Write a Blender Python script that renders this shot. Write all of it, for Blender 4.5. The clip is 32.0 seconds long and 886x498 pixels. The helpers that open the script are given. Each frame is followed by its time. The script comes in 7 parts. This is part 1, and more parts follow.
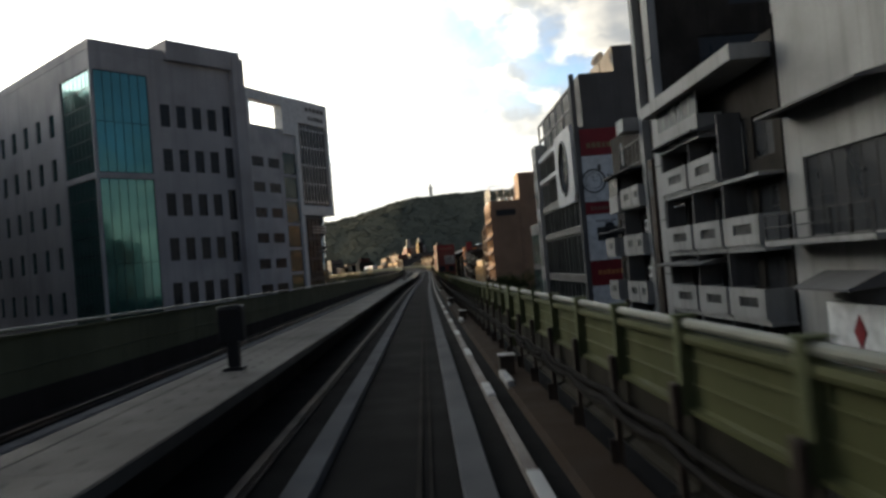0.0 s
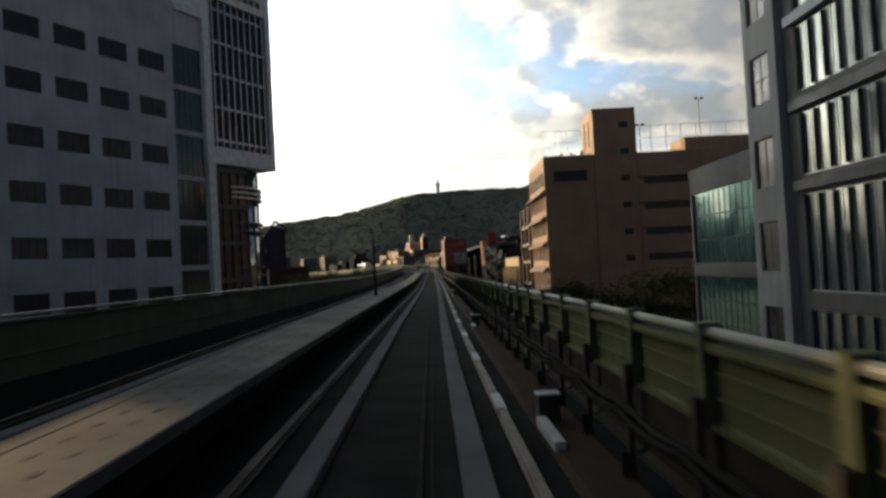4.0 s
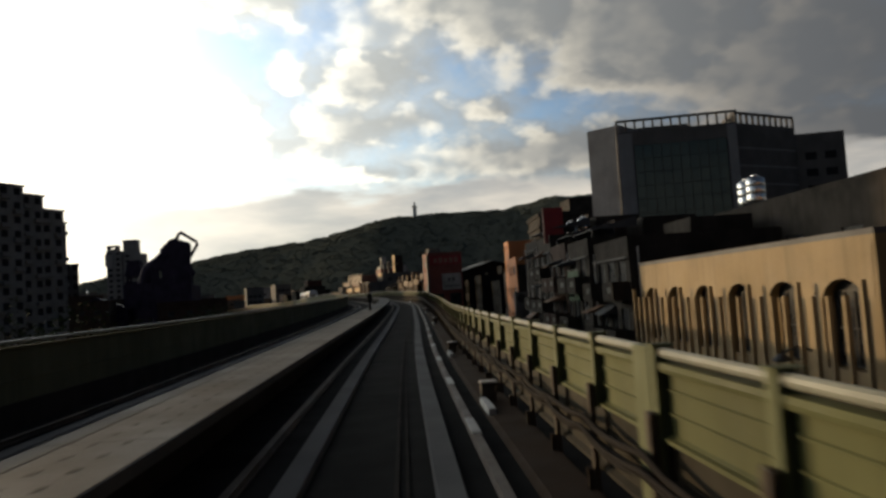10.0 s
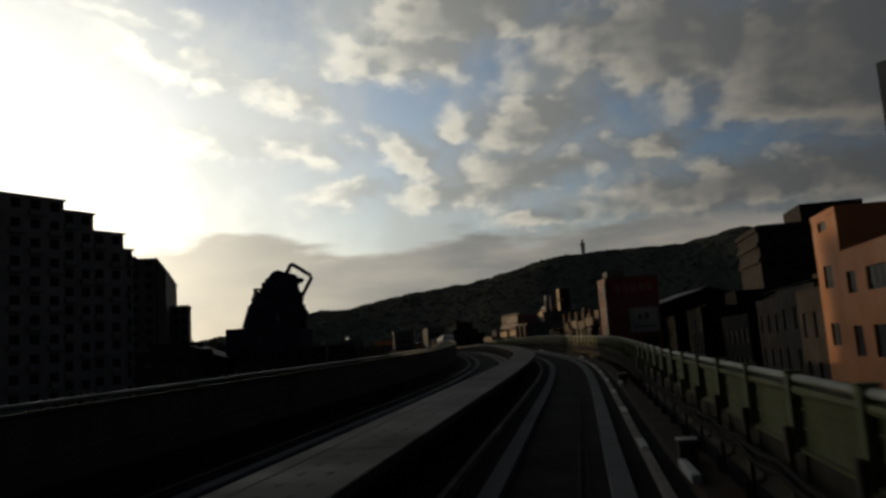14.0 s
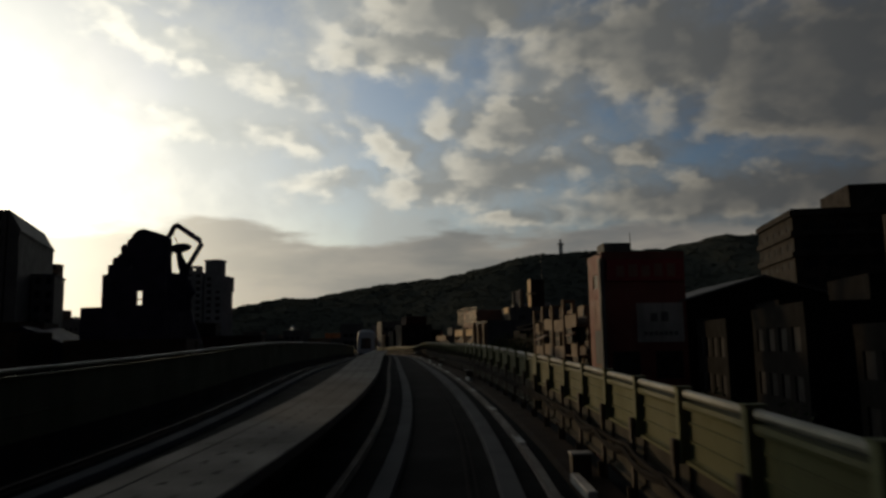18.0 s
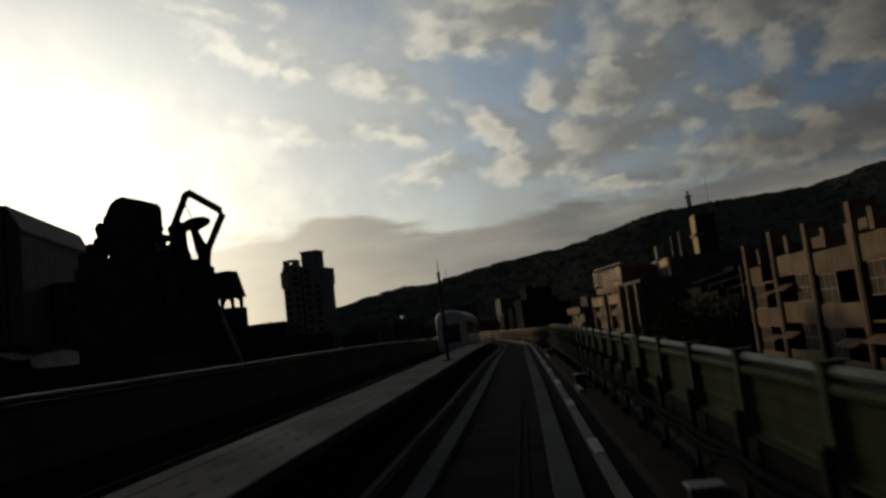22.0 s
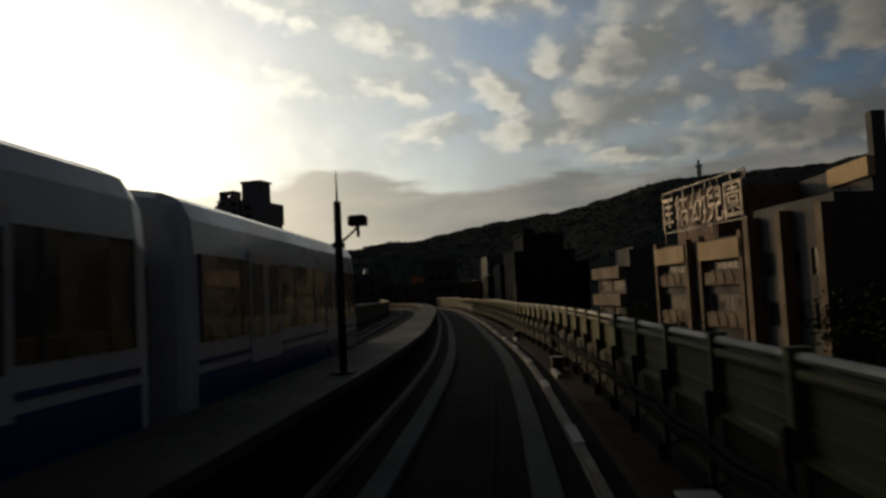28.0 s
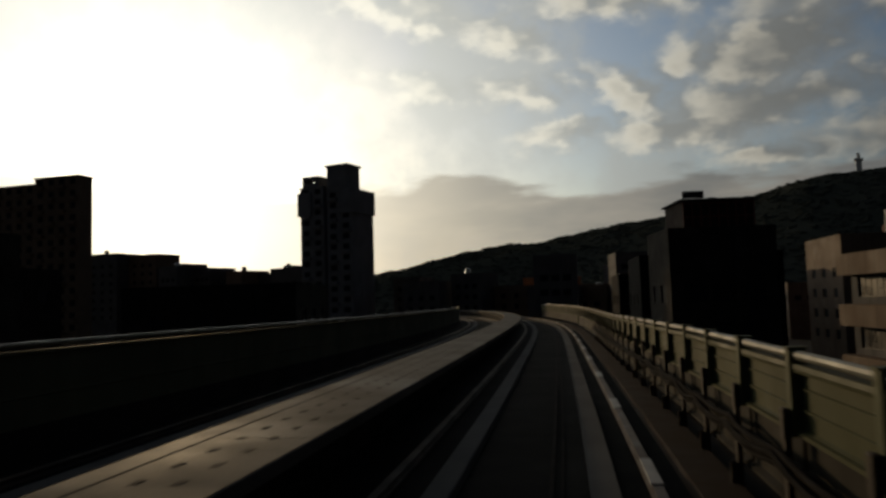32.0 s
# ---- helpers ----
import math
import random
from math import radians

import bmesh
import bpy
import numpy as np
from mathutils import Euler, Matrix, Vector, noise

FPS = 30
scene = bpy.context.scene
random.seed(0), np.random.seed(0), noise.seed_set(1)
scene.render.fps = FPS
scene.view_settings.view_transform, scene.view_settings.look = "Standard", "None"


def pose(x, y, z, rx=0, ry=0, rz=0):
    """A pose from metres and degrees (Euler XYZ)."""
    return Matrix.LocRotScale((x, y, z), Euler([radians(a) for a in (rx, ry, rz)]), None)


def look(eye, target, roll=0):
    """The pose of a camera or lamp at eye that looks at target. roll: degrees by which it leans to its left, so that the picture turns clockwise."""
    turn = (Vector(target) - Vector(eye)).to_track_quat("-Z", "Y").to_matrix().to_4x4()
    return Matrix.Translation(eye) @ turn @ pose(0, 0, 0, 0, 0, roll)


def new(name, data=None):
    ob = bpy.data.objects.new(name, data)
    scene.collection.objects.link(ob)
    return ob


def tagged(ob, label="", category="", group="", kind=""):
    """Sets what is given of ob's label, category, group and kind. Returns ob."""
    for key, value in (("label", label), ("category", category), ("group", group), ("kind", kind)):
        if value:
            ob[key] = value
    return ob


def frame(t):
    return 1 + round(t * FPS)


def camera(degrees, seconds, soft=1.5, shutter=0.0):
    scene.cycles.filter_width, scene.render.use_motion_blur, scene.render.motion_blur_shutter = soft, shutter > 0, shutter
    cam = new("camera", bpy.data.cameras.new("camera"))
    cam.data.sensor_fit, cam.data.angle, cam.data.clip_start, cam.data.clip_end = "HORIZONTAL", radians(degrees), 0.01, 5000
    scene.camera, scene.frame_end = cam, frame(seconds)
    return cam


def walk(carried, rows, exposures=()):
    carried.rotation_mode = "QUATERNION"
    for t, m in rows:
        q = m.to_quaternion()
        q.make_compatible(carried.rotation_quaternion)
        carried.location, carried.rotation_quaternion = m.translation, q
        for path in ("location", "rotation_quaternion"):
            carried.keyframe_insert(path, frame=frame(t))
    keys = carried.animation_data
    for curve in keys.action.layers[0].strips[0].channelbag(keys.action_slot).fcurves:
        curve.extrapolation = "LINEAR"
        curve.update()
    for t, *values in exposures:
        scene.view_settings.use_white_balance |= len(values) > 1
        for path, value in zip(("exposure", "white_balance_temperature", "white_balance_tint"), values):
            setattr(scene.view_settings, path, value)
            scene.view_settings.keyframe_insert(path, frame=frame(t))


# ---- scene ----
cam = camera(61.27, 32.0, soft=2.9, shutter=0.3)
ROWS = [  # seconds, x, y, z, yaw, pitch, roll
    (0, -0.00, 0.00, 2.16, -1.19, 1.45, 4.81),
    (0.5, -0.04, 8.52, 2.13, -1.59, 1.96, 3.90),
    (1, -0.08, 17.04, 2.11, -1.36, 2.14, 2.65),
    (1.5, -0.13, 25.56, 2.09, -1.49, 2.25, 3.67),
    (2, -0.18, 34.09, 2.08, -1.20, 1.48, 4.68),
    (2.5, -0.23, 42.62, 2.07, -0.90, 1.75, 3.46),
    (3, -0.27, 51.17, 2.07, 0.32, 2.18, -0.13),
    (3.5, -0.30, 59.75, 2.08, -0.76, 1.38, 3.09),
    (4, -0.32, 68.38, 2.09, -0.86, 1.51, 3.08),
    (4.5, -0.33, 77.06, 2.10, -1.06, 1.82, 3.06),
    (5, -0.34, 85.79, 2.11, -1.27, 2.12, 3.04),
    (5.5, -0.33, 94.55, 2.11, -1.36, 2.26, 3.03),
    (6, -0.29, 103.34, 2.11, -1.11, 2.44, 1.81),
    (6.5, -0.25, 112.13, 2.11, -1.57, 1.90, 2.95),
    (7, -0.20, 120.92, 2.10, 0.57, 2.34, -1.21),
    (7.5, -0.14, 129.66, 2.10, 0.42, 2.32, -2.02),
    (8, -0.08, 138.35, 2.10, 0.52, 2.48, -0.41),
    (8.5, -0.04, 146.95, 2.11, -0.34, 2.63, 2.84),
    (9, -0.02, 155.42, 2.12, -0.68, 3.34, 3.07),
    (9.5, -0.01, 163.76, 2.15, -3.36, 2.38, 5.73),
    (10, -0.01, 171.92, 2.20, -2.60, 3.66, 3.70),
    (10.5, -0.01, 179.89, 2.25, -2.12, 3.86, 1.68),
    (11, -0.01, 187.65, 2.32, -1.57, 3.46, 5.52),
    (11.5, 0.00, 195.20, 2.40, -0.39, 5.63, 3.52),
    (12, 0.02, 202.53, 2.48, -0.56, 5.72, 3.41),
    (12.5, 0.03, 209.66, 2.58, -0.06, 5.78, 3.27),
    (13, 0.05, 216.57, 2.68, 2.54, 6.17, 1.80),
    (13.5, 0.06, 223.29, 2.79, 6.64, 6.07, 3.93),
    (14, 0.07, 229.80, 2.91, 10.30, 7.82, 3.89),
    (14.5, 0.08, 236.14, 3.03, 12.42, 8.03, 1.52),
    (15, 0.07, 242.33, 3.15, 11.75, 7.79, 1.58),
    (15.5, 0.09, 248.40, 3.27, 10.28, 7.27, 1.71),
    (16, 0.13, 254.37, 3.39, 8.80, 6.75, 1.84),
    (16.5, 0.16, 260.27, 3.50, 8.13, 6.52, 1.90),
    (17, 0.15, 266.12, 3.61, 7.46, 7.15, 3.35),
    (17.5, 0.03, 271.96, 3.72, 7.41, 6.99, 3.07),
    (18, -0.23, 277.81, 3.82, 8.20, 7.42, 0.93),
    (18.5, -0.68, 283.67, 3.92, 9.57, 6.61, 1.79),
    (19, -1.34, 289.54, 4.02, 11.62, 6.22, 2.05),
    (19.5, -2.21, 295.38, 4.11, 14.29, 5.95, 2.80),
    (20, -3.26, 301.18, 4.21, 17.42, 5.91, -0.13),
    (20.5, -4.42, 306.94, 4.29, 19.34, 5.21, -0.39),
    (21, -5.62, 312.69, 4.38, 20.87, 5.49, -0.19),
    (21.5, -6.85, 318.42, 4.45, 19.36, 5.18, 4.88),
    (22, -8.06, 324.16, 4.52, 17.96, 6.46, 6.55),
    (22.5, -9.28, 329.88, 4.58, 17.88, 7.66, 2.61),
    (23, -10.50, 335.56, 4.62, 17.45, 8.14, 3.31),
    (23.5, -11.72, 341.18, 4.66, 17.01, 7.27, 3.33),
    (24, -12.92, 346.73, 4.67, 16.22, 6.24, 5.20),
    (24.5, -14.12, 352.22, 4.68, 15.77, 6.55, 3.36),
    (25, -15.30, 357.68, 4.68, 16.31, 5.67, 2.55),
    (25.5, -16.49, 363.12, 4.67, 16.12, 5.26, 3.46),
    (26, -17.67, 368.55, 4.65, 16.16, 5.09, 3.42),
    (26.5, -18.84, 374.00, 4.63, 16.26, 4.70, 3.36),
    (27, -19.99, 379.45, 4.60, 16.36, 4.30, 3.29),
    (27.5, -21.13, 384.91, 4.58, 16.41, 4.13, 3.25),
    (28, -22.30, 390.38, 4.55, 17.17, 3.43, 2.80),
    (28.5, -23.50, 395.84, 4.53, 16.75, 2.76, 2.88),
    (29, -24.77, 401.29, 4.52, 16.90, 3.90, 4.07),
    (29.5, -26.09, 406.71, 4.50, 18.06, 4.41, 1.95),
    (30, -27.47, 412.11, 4.49, 20.18, 4.24, -0.47),
    (30.5, -28.91, 417.46, 4.48, 21.20, 4.16, -0.42),
    (31, -30.42, 422.76, 4.47, 23.25, 4.36, -1.23),
    (31.5, -31.96, 428.00, 4.46, 24.43, 3.77, -0.02),
    (32, -33.53, 433.20, 4.46, 26.57, 4.10, 1.78),
]
EXPOSURES = [(t, stops, 6650, 4) for t, stops in ((0, 1.85), (1, 1.75), (2, 1.75), (3, 1.75), (6, 1.5), (7, 1.35), (8, 1.2), (9, 1.0), (10, 0.68), (11, 0.68), (13, 0.12), (14, -0.75), (17, -1.0), (19, -0.9), (21, -1.1), (25, -1.3), (28, -1.0), (29, -0.8), (30, -0.9), (32, -1.15))]
walk(cam, [(t, pose(x, y, z, 90 + p, r, w)) for t, x, y, z, w, p, r in ROWS], EXPOSURES)

# ---------------------------------------------------------------- sky and sun
SUN_AZ, SUN_EL = 47.8, 8.3          # degrees left of +y, degrees up
SUN_DIR = Vector((-math.sin(radians(SUN_AZ)) * math.cos(radians(SUN_EL)), math.cos(radians(SUN_AZ)) * math.cos(radians(SUN_EL)), math.sin(radians(SUN_EL))))


def make_world():
    w = bpy.data.worlds.new("evening_sky")
    w.use_nodes = True
    scene.world = w
    nt = w.node_tree
    nt.nodes.clear()
    N, L = nt.nodes.new, nt.links.new

    def math_node(op, a, b=None, clamp=False):
        n = N("ShaderNodeMath")
        n.operation, n.use_clamp = op, clamp
        for i, v in enumerate((a, b)):
            if v is None:
                continue
            if isinstance(v, (int, float)):
                n.inputs[i].default_value = v
            else:
                L(v, n.inputs[i])
        return n.outputs[0]

    def mix(fac, a, b, blend="MIX"):
        n = N("ShaderNodeMix")
        n.data_type, n.blend_type = "RGBA", blend
        for sock, v in ((n.inputs[0], fac), (n.inputs[6], a), (n.inputs[7], b)):
            if isinstance(v, (int, float)):
                sock.default_value = v
            elif isinstance(v, tuple):
                sock.default_value = (*v, 1)
            else:
                L(v, sock)
        return n.outputs[2]

    sky = N("ShaderNodeTexSky")
    sky.sky_type, sky.sun_disc = "NISHITA", False
    sky.sun_elevation, sky.sun_rotation = radians(SUN_EL), radians(-SUN_AZ)
    sky.air_density, sky.dust_density, sky.ozone_density = 1.0, 1.5, 1.5
    coord = N("ShaderNodeTexCoord").outputs["Generated"]
    nrm = N("ShaderNodeVectorMath")
    nrm.operation = "NORMALIZE"
    L(coord, nrm.inputs[0])
    sep = N("ShaderNodeSeparateXYZ")
    L(nrm.outputs[0], sep.inputs[0])
    # angle to the sun
    dot = N("ShaderNodeVectorMath")
    dot.operation = "DOT_PRODUCT"
    L(nrm.outputs[0], dot.inputs[0])
    dot.inputs[1].default_value = SUN_DIR
    cosang = math_node("MAXIMUM", dot.outputs["Value"], 0.0)
    # bearing and height of the view direction, in degrees
    az = math_node("MULTIPLY", math_node("ARCTAN2", math_node("MULTIPLY", sep.outputs[0], -1.0), sep.outputs[1]), 57.2958)
    el = math_node("MULTIPLY", math_node("ARCSINE", sep.outputs[2]), 57.2958)
    plane = N("ShaderNodeCombineXYZ")
    L(az, plane.inputs[0])
    L(el, plane.inputs[1])

    def ramp(v, a, b):
        n = N("ShaderNodeMapRange")
        n.interpolation_type = "SMOOTHSTEP"
        n.inputs["From Min"].default_value, n.inputs["From Max"].default_value = a, b
        L(v, n.inputs["Value"])
        return n.outputs[0]

    def density(shift, fine):
        """Depth of cloud at a place shifted by so many degrees: tilted banks, billowing where fine."""
        base = N("ShaderNodeVectorMath")
        base.operation = "ADD"
        L(plane.outputs[0], base.inputs[0])
        base.inputs[1].default_value = (*shift, 0)

        def fbm(scale, detail, rough, seed):
            mp = N("ShaderNodeMapping")
            mp.inputs["Location"].default_value = (seed, seed * 0.7, seed * 1.3)
            mp.inputs["Scale"].default_value = (scale, scale * 1.5, scale)
            L(base.outputs[0], mp.inputs[0])
            n = N("ShaderNodeTexNoise")
            n.inputs["Scale"].default_value, n.inputs["Detail"].default_value, n.inputs["Roughness"].default_value = 1.0, detail, rough
            L(mp.outputs[0], n.inputs["Vector"])
            return n

        def bend(at, scale, detail, seed, reach):
            wob = N("ShaderNodeVectorMath")
            wob.operation = "SUBTRACT"
            L(fbm(scale, detail, 0.55, seed).outputs["Color"], wob.inputs[0])
            wob.inputs[1].default_value = (0.5, 0.5, 0.5)
            warp = N("ShaderNodeVectorMath")
            warp.operation = "MULTIPLY_ADD"
            L(wob.outputs[0], warp.inputs[0])
            warp.inputs[1].default_value = (*reach, 0.0)
            L(at, warp.inputs[2])
            return warp.outputs[0]

        at = bend(base.outputs[0], 0.16, 2, 4.0, (6.0, 3.6))
        at = bend(at, 0.5, 7 if fine else 2, 7.0, (3.4, 2.4))
        total = None
        for a, e, wide, high, tilt, depth in CLOUD_BANKS:
            off = N("ShaderNodeVectorMath")
            off.operation = "SUBTRACT"
            L(at, off.inputs[0])
            off.inputs[1].default_value = (a, e, 0)
            mp = N("ShaderNodeMapping")
            mp.vector_type = "TEXTURE"
            mp.inputs["Rotation"].default_value = (0, 0, radians(tilt))
            mp.inputs["Scale"].default_value = (wide, high, 1)
            L(off.outputs[0], mp.inputs[0])
            ln = N("ShaderNodeVectorMath")
            ln.operation = "LENGTH"
            L(mp.outputs[0], ln.inputs[0])
            one = math_node("MULTIPLY", ramp(ln.outputs["Value"], 2.1, 0.0), depth)
            total = one if total is None else math_node("MAXIMUM", total, one)
        rest = math_node("MULTIPLY", ramp(fbm(0.07, 4, 0.5, 9.0).outputs["Fac"], 0.48, 0.75), 0.45)      # loose cloud elsewhere
        total = math_node("MAXIMUM", total, rest)
        return math_node("ADD", total, math_node("MULTIPLY", math_node("SUBTRACT", fbm(0.26, 7 if fine else 2, 0.52, 2.0).outputs["Fac"], 0.5), 0.9))

    big = density((0.0, 0.0), True)
    soft = math_node("ADD", math_node("MULTIPLY", density((0.0, 0.0), False), 0.7), math_node("MULTIPLY", big, 0.3))
    lit = density((1.9, -0.2), False)               # a little nearer the sun
    cover = ramp(big, 0.04, 0.84)
    shade = ramp(math_node("SUBTRACT", soft, lit), -0.12, 0.36)
    thick = ramp(big, 0.5, 1.1)
    blue = mix(1.0, sky.outputs[0], SKY_TINT, "MULTIPLY")
    blue = mix(ramp(cosang, 0.93, 0.35), blue, mix(1.0, blue, (0.34, 0.38, 0.45), "MULTIPLY"))
    veil = N("ShaderNodeTexNoise")
    veil.inputs["Scale"].default_value, veil.inputs["Detail"].default_value, veil.inputs["Roughness"].default_value = 0.09, 6, 0.6
    L(plane.outputs[0], veil.inputs["Vector"])
    side = math_node("POWER", cosang, 3.0)
    near_sun = math_node("POWER", cosang, 13.0)
    body = mix(side, (0.078, 0.08, 0.089), (0.74, 0.74, 0.73))
    body = mix(near_sun, body, (1.5, 1.5, 1.42))
    blue = mix(math_node("MULTIPLY", ramp(veil.outputs["Fac"], 0.36, 0.60), 0.75), blue, mix(side, (0.085, 0.09, 0.104), (1.25, 1.25, 1.22)))
    rim = mix(side, (0.18, 0.157, 0.14), (2.35, 2.17, 1.88))
    cloud = mix(shade, body, rim)
    cloud = mix(math_node("MULTIPLY", thick, 0.7), cloud, body)
    # a stratus bank low over the horizon
    wave = N("ShaderNodeTexNoise")
    wave.inputs["Scale"].default_value, wave.inputs["Detail"].default_value = 0.12, 5
    wmap = N("ShaderNodeMapping")
    wmap.inputs["Scale"].default_value = (0.8, 3.2, 1)
    L(plane.outputs[0], wmap.inputs[0])
    L(wmap.outputs[0], wave.inputs["Vector"])
    edge = math_node("ADD", el, math_node("MULTIPLY", math_node("SUBTRACT", wave.outputs["Fac"], 0.5), 7.0))
    low = math_node("MULTIPLY", ramp(edge, 9.0, 7.8), 0.9)
    col = mix(cover, blue, cloud)
    strat = mix(ramp(wave.outputs["Fac"], 0.35, 0.68), (0.27, 0.262, 0.265), (0.52, 0.46, 0.41))
    col = mix(low, col, mix(math_node("POWER", cosang, 18.0), strat, (1.6, 1.28, 0.88)))
    glow = math_node("ADD", math_node("MULTIPLY", math_node("POWER", cosang, 40.0), 1.4), math_node("MULTIPLY", math_node("POWER", cosang, 9.0), 0.7))
    warm = N("ShaderNodeVectorMath")
    warm.operation = "SCALE"
    warm.inputs[0].default_value = (1.0, 0.96, 0.88)
    L(glow, warm.inputs["Scale"])
    col = mix(1.0, col, warm.outputs[0], "ADD")
    # unseen sky overhead and towards the east, darkened to cut fill light
    dim = math_node("MULTIPLY", ramp(sep.outputs[2], 0.80, 0.36), ramp(dot.outputs["Value"], -0.55, 0.35))
    col = mix(math_node("ADD", math_node("MULTIPLY", dim, 0.68), 0.32), (0, 0, 0), col)
    bg = N("ShaderNodeBackground")
    bg.inputs["Strength"].default_value = 1.0
    L(col, bg.inputs["Color"])
    out = N("ShaderNodeOutputWorld")
    L(bg.outputs[0], out.inputs["Surface"])


SKY_TINT = (0.165, 0.172, 0.198)
# bearing, height, half width, half height and tilt of the cloud banks, in degrees, and how deep they are
CLOUD_BANKS = [(11.5, 22.8, 6.0, 1.8, 0, 0.9), (7, 25, 7, 2.4, 0, 1.0), (-8, 21.0, 8, 3.0, 14, 1.1), (-20, 18.8, 9, 4.2, 0, 1.15), (-29, 14.8, 8, 4.5, 0, 1.1), (3.6, 16.8, 5.0, 2.0, -8, 1.0), (12.4, 15.0, 4.0, 1.5, 30, 0.85),
               (3, 13.4, 7.5, 1.6, 0, 0.8), (-6.5, 14.2, 3.4, 1.0, 6, 0.8), (-16, 15.4, 4.8, 1.2, 0, 0.85), (2.4, 9.9, 3.2, 0.9, 0, 0.75), (16.5, 12.4, 4.0, 0.9, 0, 0.62), (8, 12.0, 4.5, 1.1, 0, 0.75), (-14, 10.3, 12, 1.8, 0, 1.0),
               (-27, 9.5, 10, 2.4, 0, 1.0), (29, 22.0, 6.5, 1.2, 17, 0.66), (21, 19.6, 6.0, 1.1, 16, 0.66), (28, 16.2, 3.5, 1.2, 0, 0.6), (21.5, 15.8, 4.0, 1.1, 8, 0.62), (32, 25, 5, 1.0, 10, 0.55)]
make_world()
sun = bpy.data.lights.new("sun", "SUN")
sun.energy, sun.angle, sun.color = 1.7, radians(0.6), (1.0, 0.68, 0.38)
sun_ob = new("sun", sun)
sun_ob.matrix_world = look(SUN_DIR * 500, (0, 0, 0))

# ---------------------------------------------------------------- materials
MATS = {}


def mat(name, col, rough=0.7, metal=0.0, var=0.18, scale=0.8, fine=14.0, bump=0.15, streak=0.0, col2=None, tile=None, glow=None, piece=0.0, coat=0.0, spec=0.25):
    """Painted, tiled or cast surface: broad stains, fine grain, rain streaks, optional tile joints."""
    if name in MATS:
        return MATS[name]
    m = bpy.data.materials.new(name)
    m.use_nodes = True
    nt = m.node_tree
    bsdf = nt.nodes["Principled BSDF"]
    N, L = nt.nodes.new, nt.links.new
    pos = N("ShaderNodeNewGeometry").outputs["Position"]

    def noise_fac(sc, detail, stretch=(1, 1, 1)):
        mp = N("ShaderNodeMapping")
        mp.inputs["Scale"].default_value = tuple(sc * k for k in stretch)
        L(pos, mp.inputs[0])
        n = N("ShaderNodeTexNoise")
        n.inputs["Scale"].default_value, n.inputs["Detail"].default_value = 1.0, detail
        L(mp.outputs[0], n.inputs["Vector"])
        return n.outputs["Fac"]

    def mixc(fac, a, b, blend="MIX"):
        n = N("ShaderNodeMix")
        n.data_type, n.blend_type = "RGBA", blend
        for sock, v in ((n.inputs[0], fac), (n.inputs[6], a), (n.inputs[7], b)):
            if isinstance(v, (int, float)):
                sock.default_value = v
            elif isinstance(v, tuple):
                sock.default_value = (*v[:3], 1)
            else:
                L(v, sock)
        return n.outputs[2]

    def remap(v, a, b, lo, hi):
        n = N("ShaderNodeMapRange")
        for k, x in (("From Min", a), ("From Max", b), ("To Min", lo), ("To Max", hi)):
            n.inputs[k].default_value = x
        L(v, n.inputs["Value"])
        return n.outputs[0]

    dark = tuple(c * 0.55 for c in col)
    c = mixc(remap(noise_fac(scale, 5), 0.35, 0.68, 0.0, 1.0), col, col2 or tuple(k * (1 - var * 1.6) for k in col))
    c = mixc(remap(noise_fac(fine, 3), 0.3, 0.7, 0.0, var), c, dark)
    if streak:
        c = mixc(remap(noise_fac(1.0, 4, (2.2, 2.2, 0.10)), 0.50, 0.72, 0.0, streak), c, tuple(k * 0.45 for k in col))
    if piece:
        rnd = N("ShaderNodeObjectInfo").outputs["Random"]
        c = mixc(remap(rnd, 0, 1, 0, piece), c, dark)
    height = noise_fac(fine, 4)
    if tile:
        bt = N("ShaderNodeTexBrick")
        bt.offset = tile[2] if len(tile) > 2 else 0.0
        for k, x in (("Scale", 1.0), ("Mortar Size", 0.012), ("Brick Width", tile[0]), ("Row Height", tile[1]), ("Mortar Smooth", 0.2)):
            bt.inputs[k].default_value = x
        cb = N("ShaderNodeCombineXYZ")
        sp = N("ShaderNodeSeparateXYZ")
        L(pos, sp.inputs[0])
        ad = N("ShaderNodeMath")
        ad.operation = "ADD"
        L(sp.outputs[0], ad.inputs[0])
        L(sp.outputs[1], ad.inputs[1])
        L(ad.outputs[0], cb.inputs[0])
        L(sp.outputs[2], cb.inputs[1])
        L(cb.outputs[0], bt.inputs["Vector"])
        c = mixc(remap(bt.outputs["Fac"], 0, 1, 0, 0.45), c, dark)
    L(c, bsdf.inputs["Base Color"])
    L(remap(noise_fac(scale * 2.3, 4), 0.3, 0.7, max(rough - 0.12, 0.03), min(rough + 0.12, 1)), bsdf.inputs["Roughness"])
    bsdf.inputs["Metallic"].default_value = metal
    bsdf.inputs["Coat Weight"].default_value = coat
    bsdf.inputs["Specular IOR Level"].default_value = 0.5 if rough < 0.3 else spec
    if bump:
        b = N("ShaderNodeBump")
        b.inputs["Strength"].default_value, b.inputs["Distance"].default_value = bump, 0.02
        L(height, b.inputs["Height"])
        L(b.outputs[0], bsdf.inputs["Normal"])
    if glow:
        bsdf.inputs["Emission Color"].default_value, bsdf.inputs["Emission Strength"].default_value = (*col, 1), glow
    MATS[name] = m
    return m


